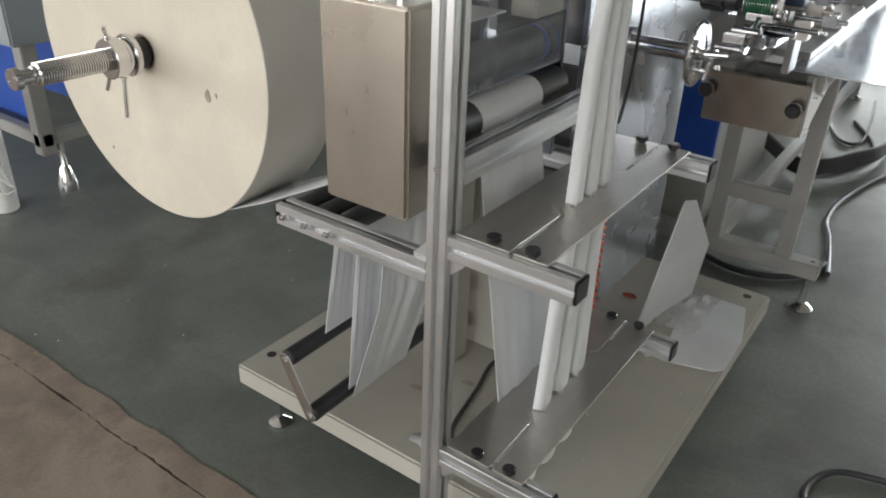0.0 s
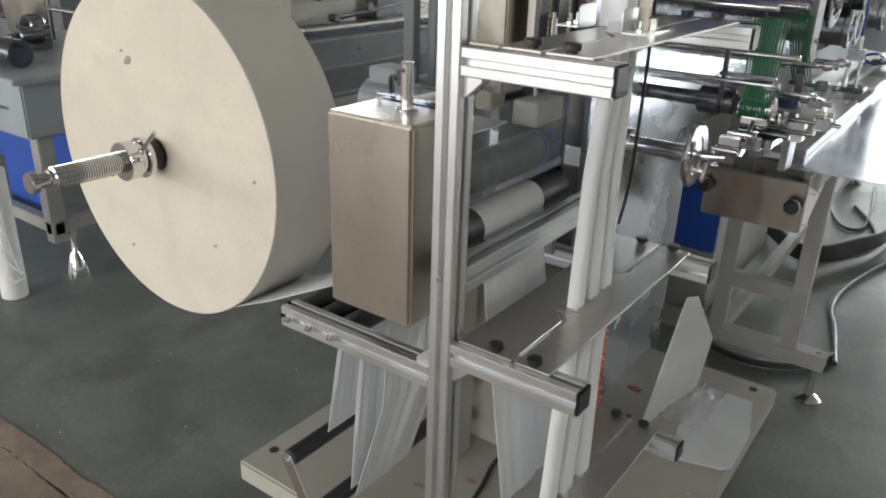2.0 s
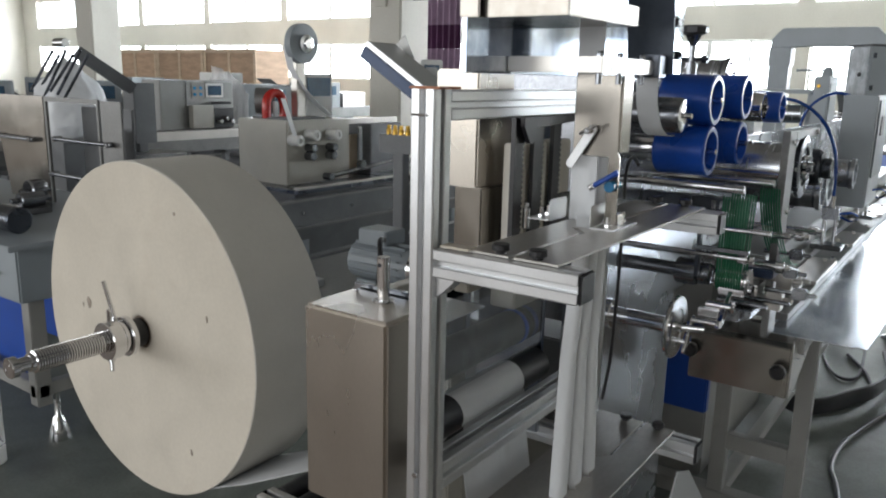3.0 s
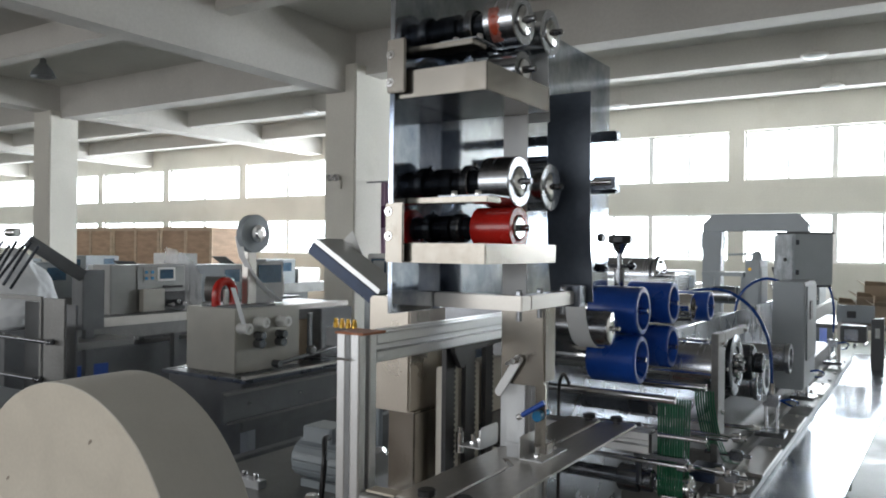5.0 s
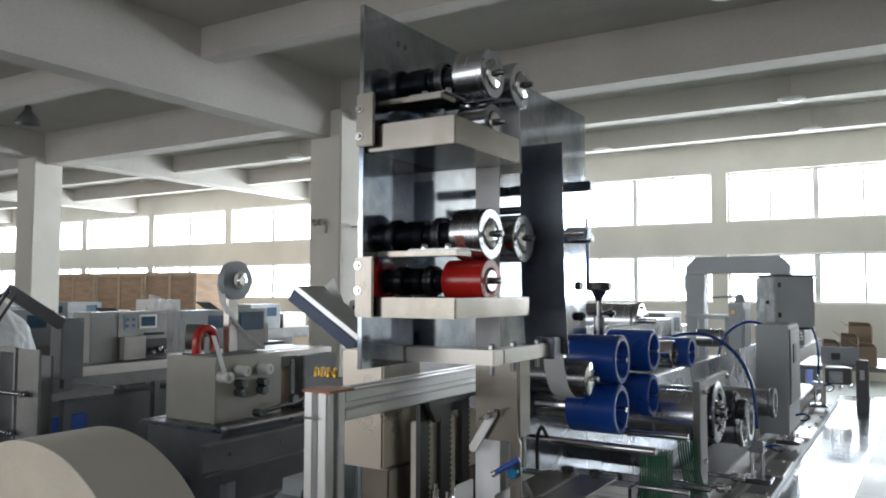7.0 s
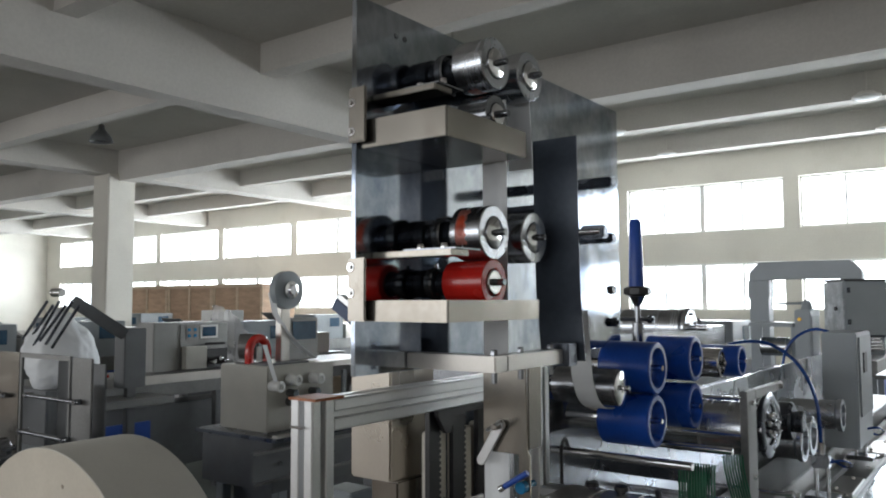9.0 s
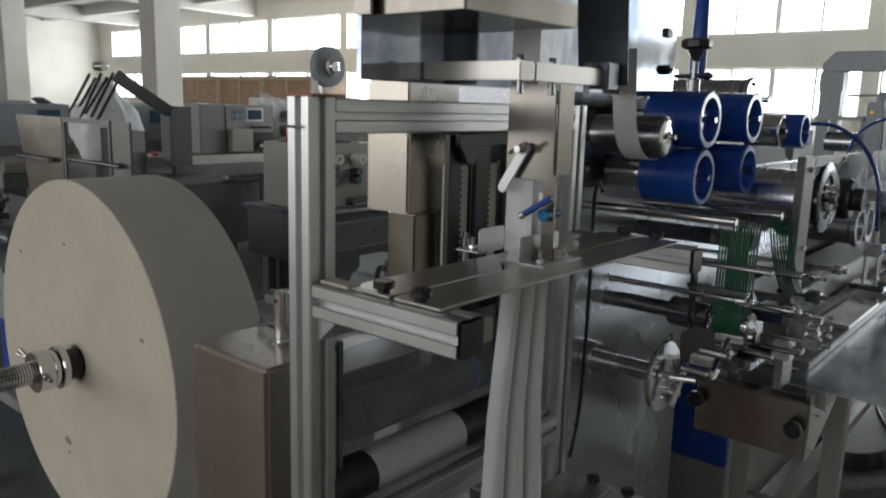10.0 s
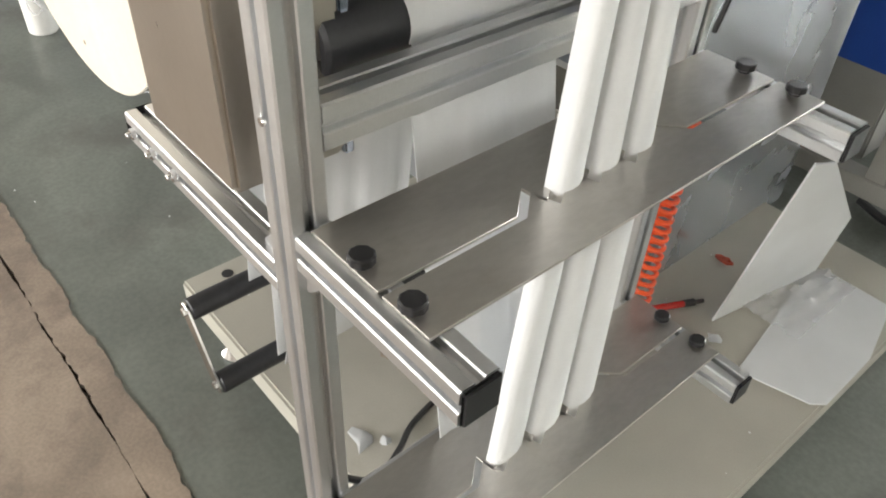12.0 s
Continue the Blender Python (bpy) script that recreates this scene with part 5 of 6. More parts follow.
    part("cloth_roll", lathe((-1.64, 4.5, 1.74), (-1.64, 4.5, 2.20), [(0, 0), (0, 0.045), (0.5, 0.042), (0.95, 0.034), (1, 0.02), (1, 0)], 14), BLUEPT, t, "dark blue wrapped roll standing upright")
    part("roll_rod", rod((-1.64, 4.5, 0.0), (-1.64, 4.5, 1.75), 0.02, 12), CHROME, t)
    # pneumatic blocks along the table with blue air tubes
    for i, (y, x) in enumerate(((3.66, -0.525), (4.65, -0.525), (6.2, -0.525))):
        b = part("air_cylinder", box(x - 0.032, x + 0.032, y - 0.032, y + 0.032, 1.044, 1.094, 0.004), PANEL, t, "small steel air cylinder block")
        part("base_plate", box(x - 0.06, x + 0.06, y - 0.055, y + 0.055, 0.916, 0.938, 0.003), OILED, b)
        part("cylinder_port", rod((x, y, 1.094), (x, y, 1.144), 0.012, 14), CHROME, b)
        for q in (-0.022, 0.022):
            part("cylinder_rod", rod((x + q, y, 0.938), (x + q, y, 1.044), 0.0075, 12), CHROME, b)
        if i == 0:
            way = [(x, y, 1.138), (x - 0.012, y, 1.312), (x - 0.075, y + 0.012, 1.449), (x - 0.187, y + 0.037, 1.530), (x - 0.31, y + 0.062, 1.539), (x - 0.45, y + 0.10, 1.50)]
        else:
            way = [(x, y, 1.138), (x, y, 1.337), (x - 0.05, y, 1.499), (x - 0.187, y, 1.567), (x - 0.31, y, 1.499), (x - 0.36, y, 1.362), (x - 0.37, y, 1.06)]
        part("air_tube", sweep(way, 0.0075, 8), TUBE, t, "blue air tube")
        part("air_tube", sweep([(x + 0.032, y, 1.069), (x + 0.075, y + 0.025, 1.075), (x + 0.087, y + 0.15, 1.04), (x + 0.025, y + 0.35, 0.99), (x - 0.10, y + 0.45, 1.03)], 0.0055, 8), TUBE, t, "blue air tube")
    part("side_rail", box(-0.600, -0.562, 2.5, 7.0, 0.8645, 0.915, 0.003), BEDST, t)
    part("side_strip", box(-0.560, -0.455, 2.60, 6.9, 0.8645, 0.889, 0.002), BEDST, t)
    for i in range(12):
        y = 2.5 + 0.33 * i
        part("rail_bolt", hexbolt((-0.480, y + 0.4, 0.889), (-0.480, y + 0.4, 0.900), 0.010), CHROME, t)
    for y in (3.30, 3.45, 4.1):
        part("bed_roller", join(rod((-0.78, y, 1.20), (-0.53, y, 1.20), 0.065, 28), pipe((-0.53, y, 1.20), (-0.51, y, 1.20), 0.072, 0.05)), PANEL, t)
    part("bed_block", box(-0.78, -0.605, 2.9, 6.9, 0.80, 1.0, 0.004), BEDST, t)


main_machine()


def portal():
    t = thing("machine_portal", (-1.0, 6.0, 0.0), "grey painted square tube portal over the machine line", "machine frame")
    x0, x1, y = -1.385, -0.665, 5.95
    part("upright", box(x0, x0 + 0.13, y, y + 0.13, FLOOR, 1.84, 0.006), PORTAL, t)
    part("upright", box(x1 - 0.13, x1, y, y + 0.13, FLOOR, 1.84, 0.006), PORTAL, t)
    for x in (x0, x1 - 0.13):
        part("sleeve", box(x - 0.008, x + 0.138, y - 0.008, y + 0.138, 1.73, 1.859, 0.006), PORTAL, t)
    part("lintel", slab([(x0, 1.86), (x0 + 0.13, 1.86), (x0 + 0.16, 1.865), (x1 - 0.16, 1.865), (x1 - 0.13, 1.86), (x1, 1.86), (x1, 1.915), (x1 - 0.07, 1.99), (x0 + 0.07, 1.99), (x0, 1.915)], 0.128, pose(0, y + 0.129, 0, 90, 0, 0), 0.003), PORTAL, t)
    c = thing("control_box", (-0.60, 5.22, 1.0), "grey metal control box with a peeling film-covered door on a post", "control box")
    m = pose(-0.60, 5.22, 1.52, 0, 0, -48)
    part("case", box(-0.095, 0.095, -0.13, 0.13, 0.0, 0.305, 0.006, m), PORTAL, c)
    part("lid", box(-0.10, 0.10, -0.137, 0.135, 0.3055, 0.318, 0.003, m.copy()), DGREY, c)
    part("door", box(-0.092, 0.092, -0.142, -0.1305, 0.006, 0.30, 0.003, m.copy()), FILMED, c, "door under peeling protective film")
    part("door_lock", rod(m @ Vector((0.03, -0.142, 0.15)), m @ Vector((0.03, -0.152, 0.15)), 0.012, 12), KNOB, c)
    for z in (0.06, 0.24):
        part("hinge", box(0.0952, 0.101, -0.12, -0.10, z, z + 0.03, 0.002, m.copy()), DARKST, c)
    part("skirt", box(-0.09, 0.09, -0.125, 0.125, -0.014, -0.001, 0.003, m.copy()), DARKST, c)
    part("post", box(-0.62, -0.57, 5.19, 5.24, 1.0005, 1.505, 0.003), PORTAL, c)
    k = thing("switch_cabinet", (-0.57, 4.6, 1.0), "light grey sheet metal cabinet on the machine bed", "cabinet")
    part("case", box(-0.645, -0.49, 4.40, 4.85, 1.0005, 1.56, 0.006), PORTAL, k)
    part("door", box(-0.489, -0.481, 4.44, 4.81, 1.15, 1.54, 0.003), GREYB, k)
    part("switch_plate", box(-0.4808, -0.476, 4.52, 4.62, 1.36, 1.46, 0.002), KNOB, k, "small black switch plate")
    q = thing("tall_cabinet", (-0.93, 5.5, FLOOR), "tall narrow grey cabinet with a lever on top", "cabinet")
    part("case", box(-0.975, -0.885, 5.40, 5.70, FLOOR, 1.66, 0.006), PORTAL, q)
    part("side_panel", box(-0.8848, -0.880, 5.43, 5.67, 1.0, 1.62, 0.003), GREYB, q)
    part("button", rod((-0.945, 5.40, 1.60), (-0.945, 5.392, 1.60), 0.012, 14), BRASS, q, "small amber button")
    part("lever", join(lathe((-0.92, 5.5, 1.66), (-0.92, 5.5, 1.72), [(0, 0), (0, 0.035), (0.6, 0.03), (1, 0.015), (1, 0)], 16), rod((-0.94, 5.5, 1.70), (-1.10, 5.46, 1.695), 0.008, 10)), PORTAL, q)
    r = thing("reel_stand", (-1.12, 5.6, 0.0), "grey roller stand with a steel drum behind the portal", "machine frame")
    part("frame", box(-1.22, -1.0, 5.45, 5.75, FLOOR, 1.28, 0.005), GREYB, r)
    part("top_plate", box(-1.26, -0.99, 5.42, 5.78, 1.55, 1.575, 0.003), PORTAL, r)
    for x in (-1.24, -1.03):
        part("column", box(x, x + 0.03, 5.55, 5.58, 1.2805, 1.5495, 0.002), PORTAL, r)
    part("drum", rod((-1.20, 5.5, 1.42), (-1.03, 5.5, 1.42), 0.06, 24), BRUSHED, r)
    # cardboard boxes and a bench farther along the line
    for bx, by, bz, w, d, hh in ((-0.66, 9.0, 0.97, 0.14, 0.25, 0.24), (-0.50, 9.1, 0.97, 0.15, 0.28, 0.30), (-0.33, 8.9, 0.97, 0.15, 0.3, 0.22), (-0.42, 9.5, 0.97, 0.22, 0.3, 0.40)):
        cb = thing("cardboard_box", (bx, by, bz), "open brown cardboard box on a far bench", "box", "cardboard boxes")
        part("case", box(bx - w / 2, bx + w / 2, by - d / 2, by + d / 2, bz + 0.0305, bz + hh, 0.003), CARD, cb)
        part("flap", quad_sheet([(bx - w / 2, by - d / 2, bz + hh), (bx + w / 2, by - d / 2, bz + hh), (bx + w / 2 - 0.02, by - d / 2 - 0.08, bz + hh + 0.04), (bx - w / 2 + 0.01, by - d / 2 - 0.08, bz + hh + 0.05)], 0.004), CARD, cb)
        part("flap", quad_sheet([(bx - w / 2, by - d / 2, bz + hh), (bx - w / 2, by + d / 2, bz + hh), (bx - w / 2 - 0.08, by + d / 2, bz + hh + 0.04), (bx - w / 2 - 0.08, by - d / 2, bz + hh + 0.06)], 0.004), CARD, cb)
    bn = thing("steel_bench", (-0.4, 9.2, FLOOR), "grey steel bench with cardboard boxes on it", "bench")
    part("top", box(-0.95, 0.15, 8.6, 9.9, 0.96, 1.0, 0.004), BEDST, bn)
    for x in (-0.93, 0.08):
        for y in (8.62, 9.82):
            part("leg", box(x, x + 0.05, y, y + 0.05, FLOOR, 0.96, 0.003), GREYB, bn)


portal()


def outfeed_unit():
    """The small drive head at the far end of the table."""
    t = thing("outfeed_head", (-0.37, 6.5, 0.864), "pale steel bracket with a dark drive head at the table's end", "machine head")
    part("cross_plate", box(-0.53, -0.28, 6.45, 6.47, 1.20, 1.33, 0.003), PORTAL, t)
    part("window", box(-0.46, -0.40, 6.442, 6.4495, 1.235, 1.285, 0.002), KNOB, t, "dark cut-out")
    for x in (-0.525, -0.305):
        part("side_post", box(x, x + 0.022, 6.48, 6.52, 0.8645, 1.22, 0.002), STEEL, t)
    part("drive_block", box(-0.50, -0.33, 6.40, 6.56, 1.06, 1.18, 0.006), DGREY, t)
    part("front_block", box(-0.47, -0.38, 6.36, 6.3995, 1.075, 1.16, 0.004), OILED, t)
    part("terminal", box(-0.30, -0.22, 6.42, 6.52, 0.8645, 1.24, 0.005), DGREY, t)
    part("terminal_label", box(-0.275, -0.245, 6.416, 6.4195, 1.10, 1.17, 0.001), BAR, t, "pale label bar")
    for i in range(4):
        part("stay_rod", rod((-0.54 + 0.07 * i, 6.30, 1.04 + 0.02 * (i % 2)), (-0.54 + 0.07 * i, 6.40, 1.04 + 0.02 * (i % 2)), 0.012, 12), CHROME, t)


outfeed_unit()

# ---- loose things on the tray and about the stand ----
ac = thing("clear_acrylic_sheet", (-0.58, 2.05, 0.128), "scuffed clear acrylic panel standing on edge on the tray", "acrylic sheet")


part("panel", quad_sheet([(-0.634, 1.945, 0.129), (-0.540, 1.872, 0.625), (-0.528, 1.93, 0.61), (-0.520, 2.13, 0.40), (-0.575, 2.27, 0.129)], 0.004), FROST, ac)
solid("acrylic_sheet", slab([(-0.515, 1.86), (-0.375, 1.90), (-0.352, 1.925), (-0.355, 2.11), (-0.40, 2.30), (-0.56, 2.30), (-0.57, 2.2)], 0.004, pose(0, 0, 0.1285), 0.0008), FROST,
      "clear acrylic sheet lying flat on the tray", "acrylic sheet")
bag = bmesh.new()
gv = [[bag.verts.new((-0.62 + 0.14 * i / 12, 2.03 + 0.26 * j / 16, 0.134 + 0.022 * abs(noise.noise((i * 0.7, j * 0.6, 1.0))))) for j in range(17)] for i in range(13)]
for i in range(12):
    for j in range(16):
        bag.faces.new((gv[i][j], gv[i + 1][j], gv[i + 1][j + 1], gv[i][j + 1]))
solid("plastic_film", bag, FILM, "crumpled clear plastic film on the tray", "plastic film")


def hose():
    pts = []
    n = 22
    for i in range(n * 10 + 1):
        a = 2 * math.pi * i / 10
        f = i / (n * 10)
        pts.append((-0.738 + 0.021 * math.cos(a), 1.79 + 0.01 * f + 0.021 * math.sin(a), 0.66 - 0.52 * f))
    t = thing("coiled_hose", (-0.772, 1.79, 0.14), "bright orange coiled air hose hanging beside the post", "air hose")
    part("coil", sweep(pts, 0.0052, 7, 1), ORANGE, t)
    part("plug", join(rod((-0.755, 1.82, 0.136), (-0.70, 1.93, 0.136), 0.008, 12)), RED, t, "red hose coupling")
    part("coupling_tip", join(rod((-0.70, 1.93, 0.136), (-0.688, 1.954, 0.136), 0.009, 12), rod((-0.688, 1.954, 0.136), (-0.678, 1.974, 0.136), 0.005, 10)), KNOB, t, "black coupling tip")


hose()


def cable(name, pts, r, mat, label, cat="cable"):
    solid(name, sweep(pts, r, 8), mat, label, cat)


cable("power_cable", [(-0.60, 1.60, 1.43), (-0.63, 1.64, 1.44), (-0.655, 1.672, 1.40), (-0.655, 1.675, 1.28), (-0.658, 1.678, 1.08), (-0.662, 1.675, 0.95), (-0.672, 1.668, 0.86)], 0.004, KNOB, "thin black cable hanging down beside the far post")
cable("tray_cable", [(-0.715, 1.03, 0.32), (-0.735, 1.11, 0.21), (-0.79, 1.20, 0.15), (-0.83, 1.27, 0.134), (-0.86, 1.42, 0.1335), (-0.886, 1.56, 0.1335), (-0.79, 1.66, 0.1335)], 0.006, KNOB, "black cable looping down onto the tray")
cable("floor_hose", [(-0.02, 1.70, 0.012), (-0.06, 1.80, 0.012), (-0.02, 1.92, 0.012), (0.08, 1.97, 0.012), (0.22, 1.98, 0.012), (0.5, 1.9, 0.012)], 0.010, RUBBER, "dark hose lying on the floor", "hose")
for pts, r in (([(-0.27, 3.10, 0.012), (-0.33, 3.42, 0.012), (-0.385, 3.64, 0.012), (-0.37, 3.95, 0.012), (-0.25, 4.44, 0.012), (-0.05, 4.9, 0.012)], 0.012),
               ([(-0.72, 2.94, 0.015), (-0.62, 2.90, 0.015), (-0.515, 2.905, 0.015), (-0.42, 2.95, 0.015), (-0.345, 3.03, 0.015), (-0.29, 3.18, 0.015)], 0.013),
               ([(-0.95, 4.70, 0.012), (-0.78, 4.42, 0.012), (-0.65, 4.22, 0.012), (-0.52, 4.27, 0.012), (-0.42, 4.46, 0.012), (-0.36, 4.70, 0.012), (-0.42, 5.0, 0.012), (-0.56, 5.3, 0.012)], 0.011),
               ([(-0.98, 4.55, 0.034), (-0.80, 4.30, 0.034), (-0.66, 4.12, 0.034), (-0.54, 4.16, 0.034), (-0.44, 4.36, 0.034), (-0.33, 4.62, 0.030), (-0.30, 5.0, 0.02), (-0.38, 5.5, 0.012)], 0.010),
               ([(-0.75, 5.5, 0.012), (-0.66, 5.1, 0.012), (-0.55, 4.85, 0.012), (-0.46, 4.9, 0.012), (-0.47, 5.3, 0.012), (-0.53, 5.86, 0.012)], 0.009)):
    cable("floor_cable", pts, r, RUBBER, "thick black cable lying on the floor")


def scrap(x, y, z, s, seed):
    rnd = random.Random(seed)
    bm = bmesh.new()
    vs = [bm.verts.new((x + s * rnd.uniform(0.5, 1.2) * math.cos(a), y + s * rnd.uniform(0.3, 1.0) * math.sin(a), z + 0.004 * rnd.random())) for a in (2 * math.pi * k / 9 for k in range(9))]
    c = bm.verts.new((x, y, z + 0.012))
    for k in range(9):
        bm.faces.new((vs[k], vs[(k + 1) % 9], c))
    bmesh.ops.solidify(bm, geom=bm.faces[:], thickness=0.0008)
    solid("paper_scrap", bm, WEB, "small torn scrap of white tissue", "paper scrap", "paper scraps")


for x, y, z, s in ((-0.86, 1.165, 0.129, 0.032), (-0.83, 1.20, 0.129, 0.014), (-0.56, 1.86, 0.129, 0.014), (-0.60, 1.90, 0.129, 0.018), (-1.0, 0.93, 0.001, 0.012), (-2.1, 2.3, 0.001, 0.02)):
    scrap(x, y, z, s, int(-x * 1000))
for k, (x, y) in enumerate(((-0.83, 1.50), (-0.90, 1.43), (-1.0, 1.33))):
    fl = solid("rust_flake", slab([(x + 0.018 * (1 + 0.4 * noise.noise((a * 2, k, 0))) * math.cos(a), y + 0.011 * (1 + 0.6 * noise.noise((a * 2, k, 5))) * math.sin(a)) for a in (2 * math.pi * j / 12 for j in range(12))],
                   0.0008, pose(0, 0, 0.1276), 0), SMUDGE, "small rusty brown fleck on the tray", "rust stain", "rust flecks")


# a thin red mark laid flat on the tray
solid("red_mark", slab([(-0.732 + 0.024 * (1 + 0.5 * noise.noise((a * 2, 3, 0))) * math.cos(a), 2.140 + 0.012 * (1 + 0.7 * noise.noise((a * 2, 3, 5))) * math.sin(a)) for a in (2 * math.pi * j / 14 for j in range(14))],
      0.003, pose(0, 0, 0.1278), 0), INK, "small faded red mark on the tray", "scrap")


def specks():
    """Loose dust and fibre specks on the tray and the floor round it."""
    rnd = random.Random(11)
    bms = []
    for i in range(90):
        if i < 45:
            x, y, z = rnd.uniform(-1.43, -0.37), rnd.uniform(1.12, 2.42), 0.1275
        else:
            x, y, z = rnd.uniform(-2.4, -0.1), rnd.uniform(0.93, 2.9), 0.0005
            if -1.47 < x < -0.34 and 1.09 < y < 2.45:
                continue
        s = rnd.uniform(0.001, 0.003)
        bms.append(box(x - s, x + s, y - s * 0.6, y + s * 0.6, z, z + 0.001, 0, None))
    tagged(part("dust_specks", join(*bms), WEB), "tiny pale paper dust specks", "dust", kind="stuff")


specks()


# ---- other machines in the hall ----
def wrapper_line():
    """The neighbouring line: a long grey bed with a reel-fed feeder box."""
    t = thing("neighbour_machine", (-4.0, 4.5, 0.0), "grey packaging machine with a paper reel and white guide wheels", "packaging machine")
    part("bed", box(-4.25, -3.55, 3.42, 9.5, 0.55, 0.86, 0.006), DGREY, t)
    part("bed_top", box(-4.3, -3.5, 3.40, 9.5, 0.86, 0.885, 0.004), DARKST, t, "dark oiled steel bed top")
    part("bed_rail", box(-3.56, -3.51, 3.42, 9.4, 0.8855, 0.90, 0.002), STEEL, t)
    part("under_cover", box(-4.15, -3.62, 3.6, 9.1, 0.08, 0.55, 0.006), DGREY, t)
    part("chain_guard", box(-3.40, -3.30, 2.7, 8.0, 0.36, 0.46, 0.006), DGREY, t)
    for y in (2.9, 5.2, 7.6):
        part("guard_leg", box(-3.37, -3.33, y, y + 0.04, FLOOR, 0.36, 0.003), DGREY, t)
    f = []
    for y in (3.5, 5.2, 7.0, 9.2):
        for x in (-4.2, -3.65):
            f.append(box(x, x + 0.07, y, y + 0.07, 0.08, 0.55, 0.004))
            f.append(lathe((x + 0.035, y + 0.035, 0), (x + 0.035, y + 0.035, 0.085), [(0, 0), (0, 0.04), (0.3, 0.02), (1, 0.012), (1, 0)], 14))
    for g in f:
        part("leg", g, GREYB, t)
    part("feeder_box", box(-4.20, -3.72, 3.52, 4.115, 0.8855, 1.305, 0.008), GREY, t, "beige-grey feeder box")
    part("feeder_lid", box(-4.10, -3.76, 3.56, 3.92, 1.305, 1.318, 0.004), DGREY, t)
    r = part("reel", lathe((-3.89, 3.80, 1.80), (-3.83, 3.80, 1.80), [(0, 0), (0, 0.125), (0.02, 0.13), (0.9, 0.13), (0.92, 0.12), (0.95, 0.05), (1, 0.05), (1, 0)], 48), GREYB, t, "grey paper reel")
    part("hub", join(lathe((-3.83, 3.80, 1.80), (-3.79, 3.80, 1.80), [(0, 0), (0, 0.06), (0.5, 0.06), (0.6, 0.035), (1, 0.03), (1, 0)], 24)), CHROME, r)
    part("reel_post", box(-3.95, -3.89, 3.78, 3.86, 1.30, 1.85, 0.004), STEEL, t)
    part("paper_strip", ribbon([[(-3.92 + 0.06 * k, 3.69 + 0.4 * f * f, 1.78 - 0.46 * f) for k in range(2)] for f in (0, 0.3, 0.6, 0.8, 1.0)], 0.002), WEB, t)
    part("paper_strip", ribbon([[(-3.68 + 0.04 * k, 3.44 + 0.10 * f, 1.45 - 0.25 * f) for k in range(2)] for f in (0, 0.5, 1.0)], 0.002), WEB, t)
    for y, z in ((3.547, 1.182), (3.695, 1.21), (3.898, 1.206)):
        w = part("guide_wheel", lathe((-3.715, y, z), (-3.62, y, z), [(0, 0), (0, 0.034), (0.12, 0.037), (0.18, 0.033), (0.9, 0.033), (0.94, 0.037), (1, 0.034), (1, 0.018), (0.85, 0.016), (0.85, 0)], 24), WHITEP, t, "white flanged guide wheel")
    for y, z in ((3.695, 1.105), (3.893, 1.10)):
        part("clamp", join(rod((-3.72, y, z + 0.02), (-3.64, y, z + 0.02), 0.026, 16), rod((-3.72, y, z - 0.035), (-3.65, y, z - 0.035), 0.03, 16), rod((-3.69, y, z - 0.05), (-3.69, y, z + 0.04), 0.012, 12)), OILED, t)
    part("red_light", sweep([(-3.97, 3.575, 1.31), (-3.97, 3.575, 1.40), (-3.97, 3.60, 1.455), (-3.97, 3.65, 1.475), (-3.97, 3.70, 1.455), (-3.97, 3.725, 1.40), (-3.97, 3.725, 1.31)], 0.030, 14), RED, t, "red arched guard")
    part("guard_plate", box(-3.97, -3.955, 3.63, 3.67, 1.306, 1.42, 0.004), WHITEP, t)
    part("side_board", box(-3.93, -3.90, 4.16, 4.42, 0.90, 1.17, 0.004), CARD, t, "brown board beside the feeder")
    # dark box added to cover a bright gap beyond the feeder
    part("dark_filler", box(-4.20, -3.80, 4.43, 4.80, 0.8855, 1.25, 0.006), DGREY, t)
    part("cross_rail", box(-3.88, -3.84, 4.12, 4.80, 1.255, 1.295, 0.004), STEEL, t)
    sr = part("small_reel", pipe((-4.10, 3.60, 1.42), (-4.01, 3.68, 1.42), 0.085, 0.062), BEDST, t, "dull ring reel")
    part("reel_core", rod((-4.09, 3.61, 1.42), (-4.03, 3.665, 1.42), 0.0615, 24), DARKST, sr)
    part("tension_arm", join(box(-3.64, -3.62, 4.10, 4.14, 1.02, 1.25, 0.003), rod((-3.64, 4.12, 0.99), (-3.59, 4.12, 0.99), 0.03, 14), rod((-3.62, 3.80, 0.93), (-3.62, 4.55, 1.0), 0.016, 10), rod((-3.66, 3.80, 0.93), (-3.59, 3.80, 0.93), 0.026, 14)), OILED, t)
    part("panel_screen", box(-4.07, -4.0, 3.93, 4.235, 1.305, 1.605, 0.006), CABG, t)
    part("panel_display", box(-3.9995, -3.994, 3.98, 4.21, 1.45, 1.58, 0.002), SCREEN, t)
    part("side_channel", box(-3.498, -3.47, 3.2, 9.3, 0.65, 0.84, 0.004), DGREY, t)
    part("channel_lip", box(-3.4698, -3.44, 3.2, 9.3, 0.825, 0.84, 0.002), BEDST, t)
    part("channel_lip", box(-3.4698, -3.44, 3.2, 9.3, 0.65, 0.665, 0.002), BEDST, t)
    for i in range(10):
        part("bed_bolt", hexbolt((-3.47, 3.4 + 0.45 * i, 0.75), (-3.455, 3.4 + 0.45 * i, 0.75), 0.012), CHROME, t)
    # tilted display on an arm, seen beside the post
    d = thing("tilted_conveyor_lid", (-2.25, 2.95, 0.0), "tilted steel channel with a dark underside on a stalk", "channel")
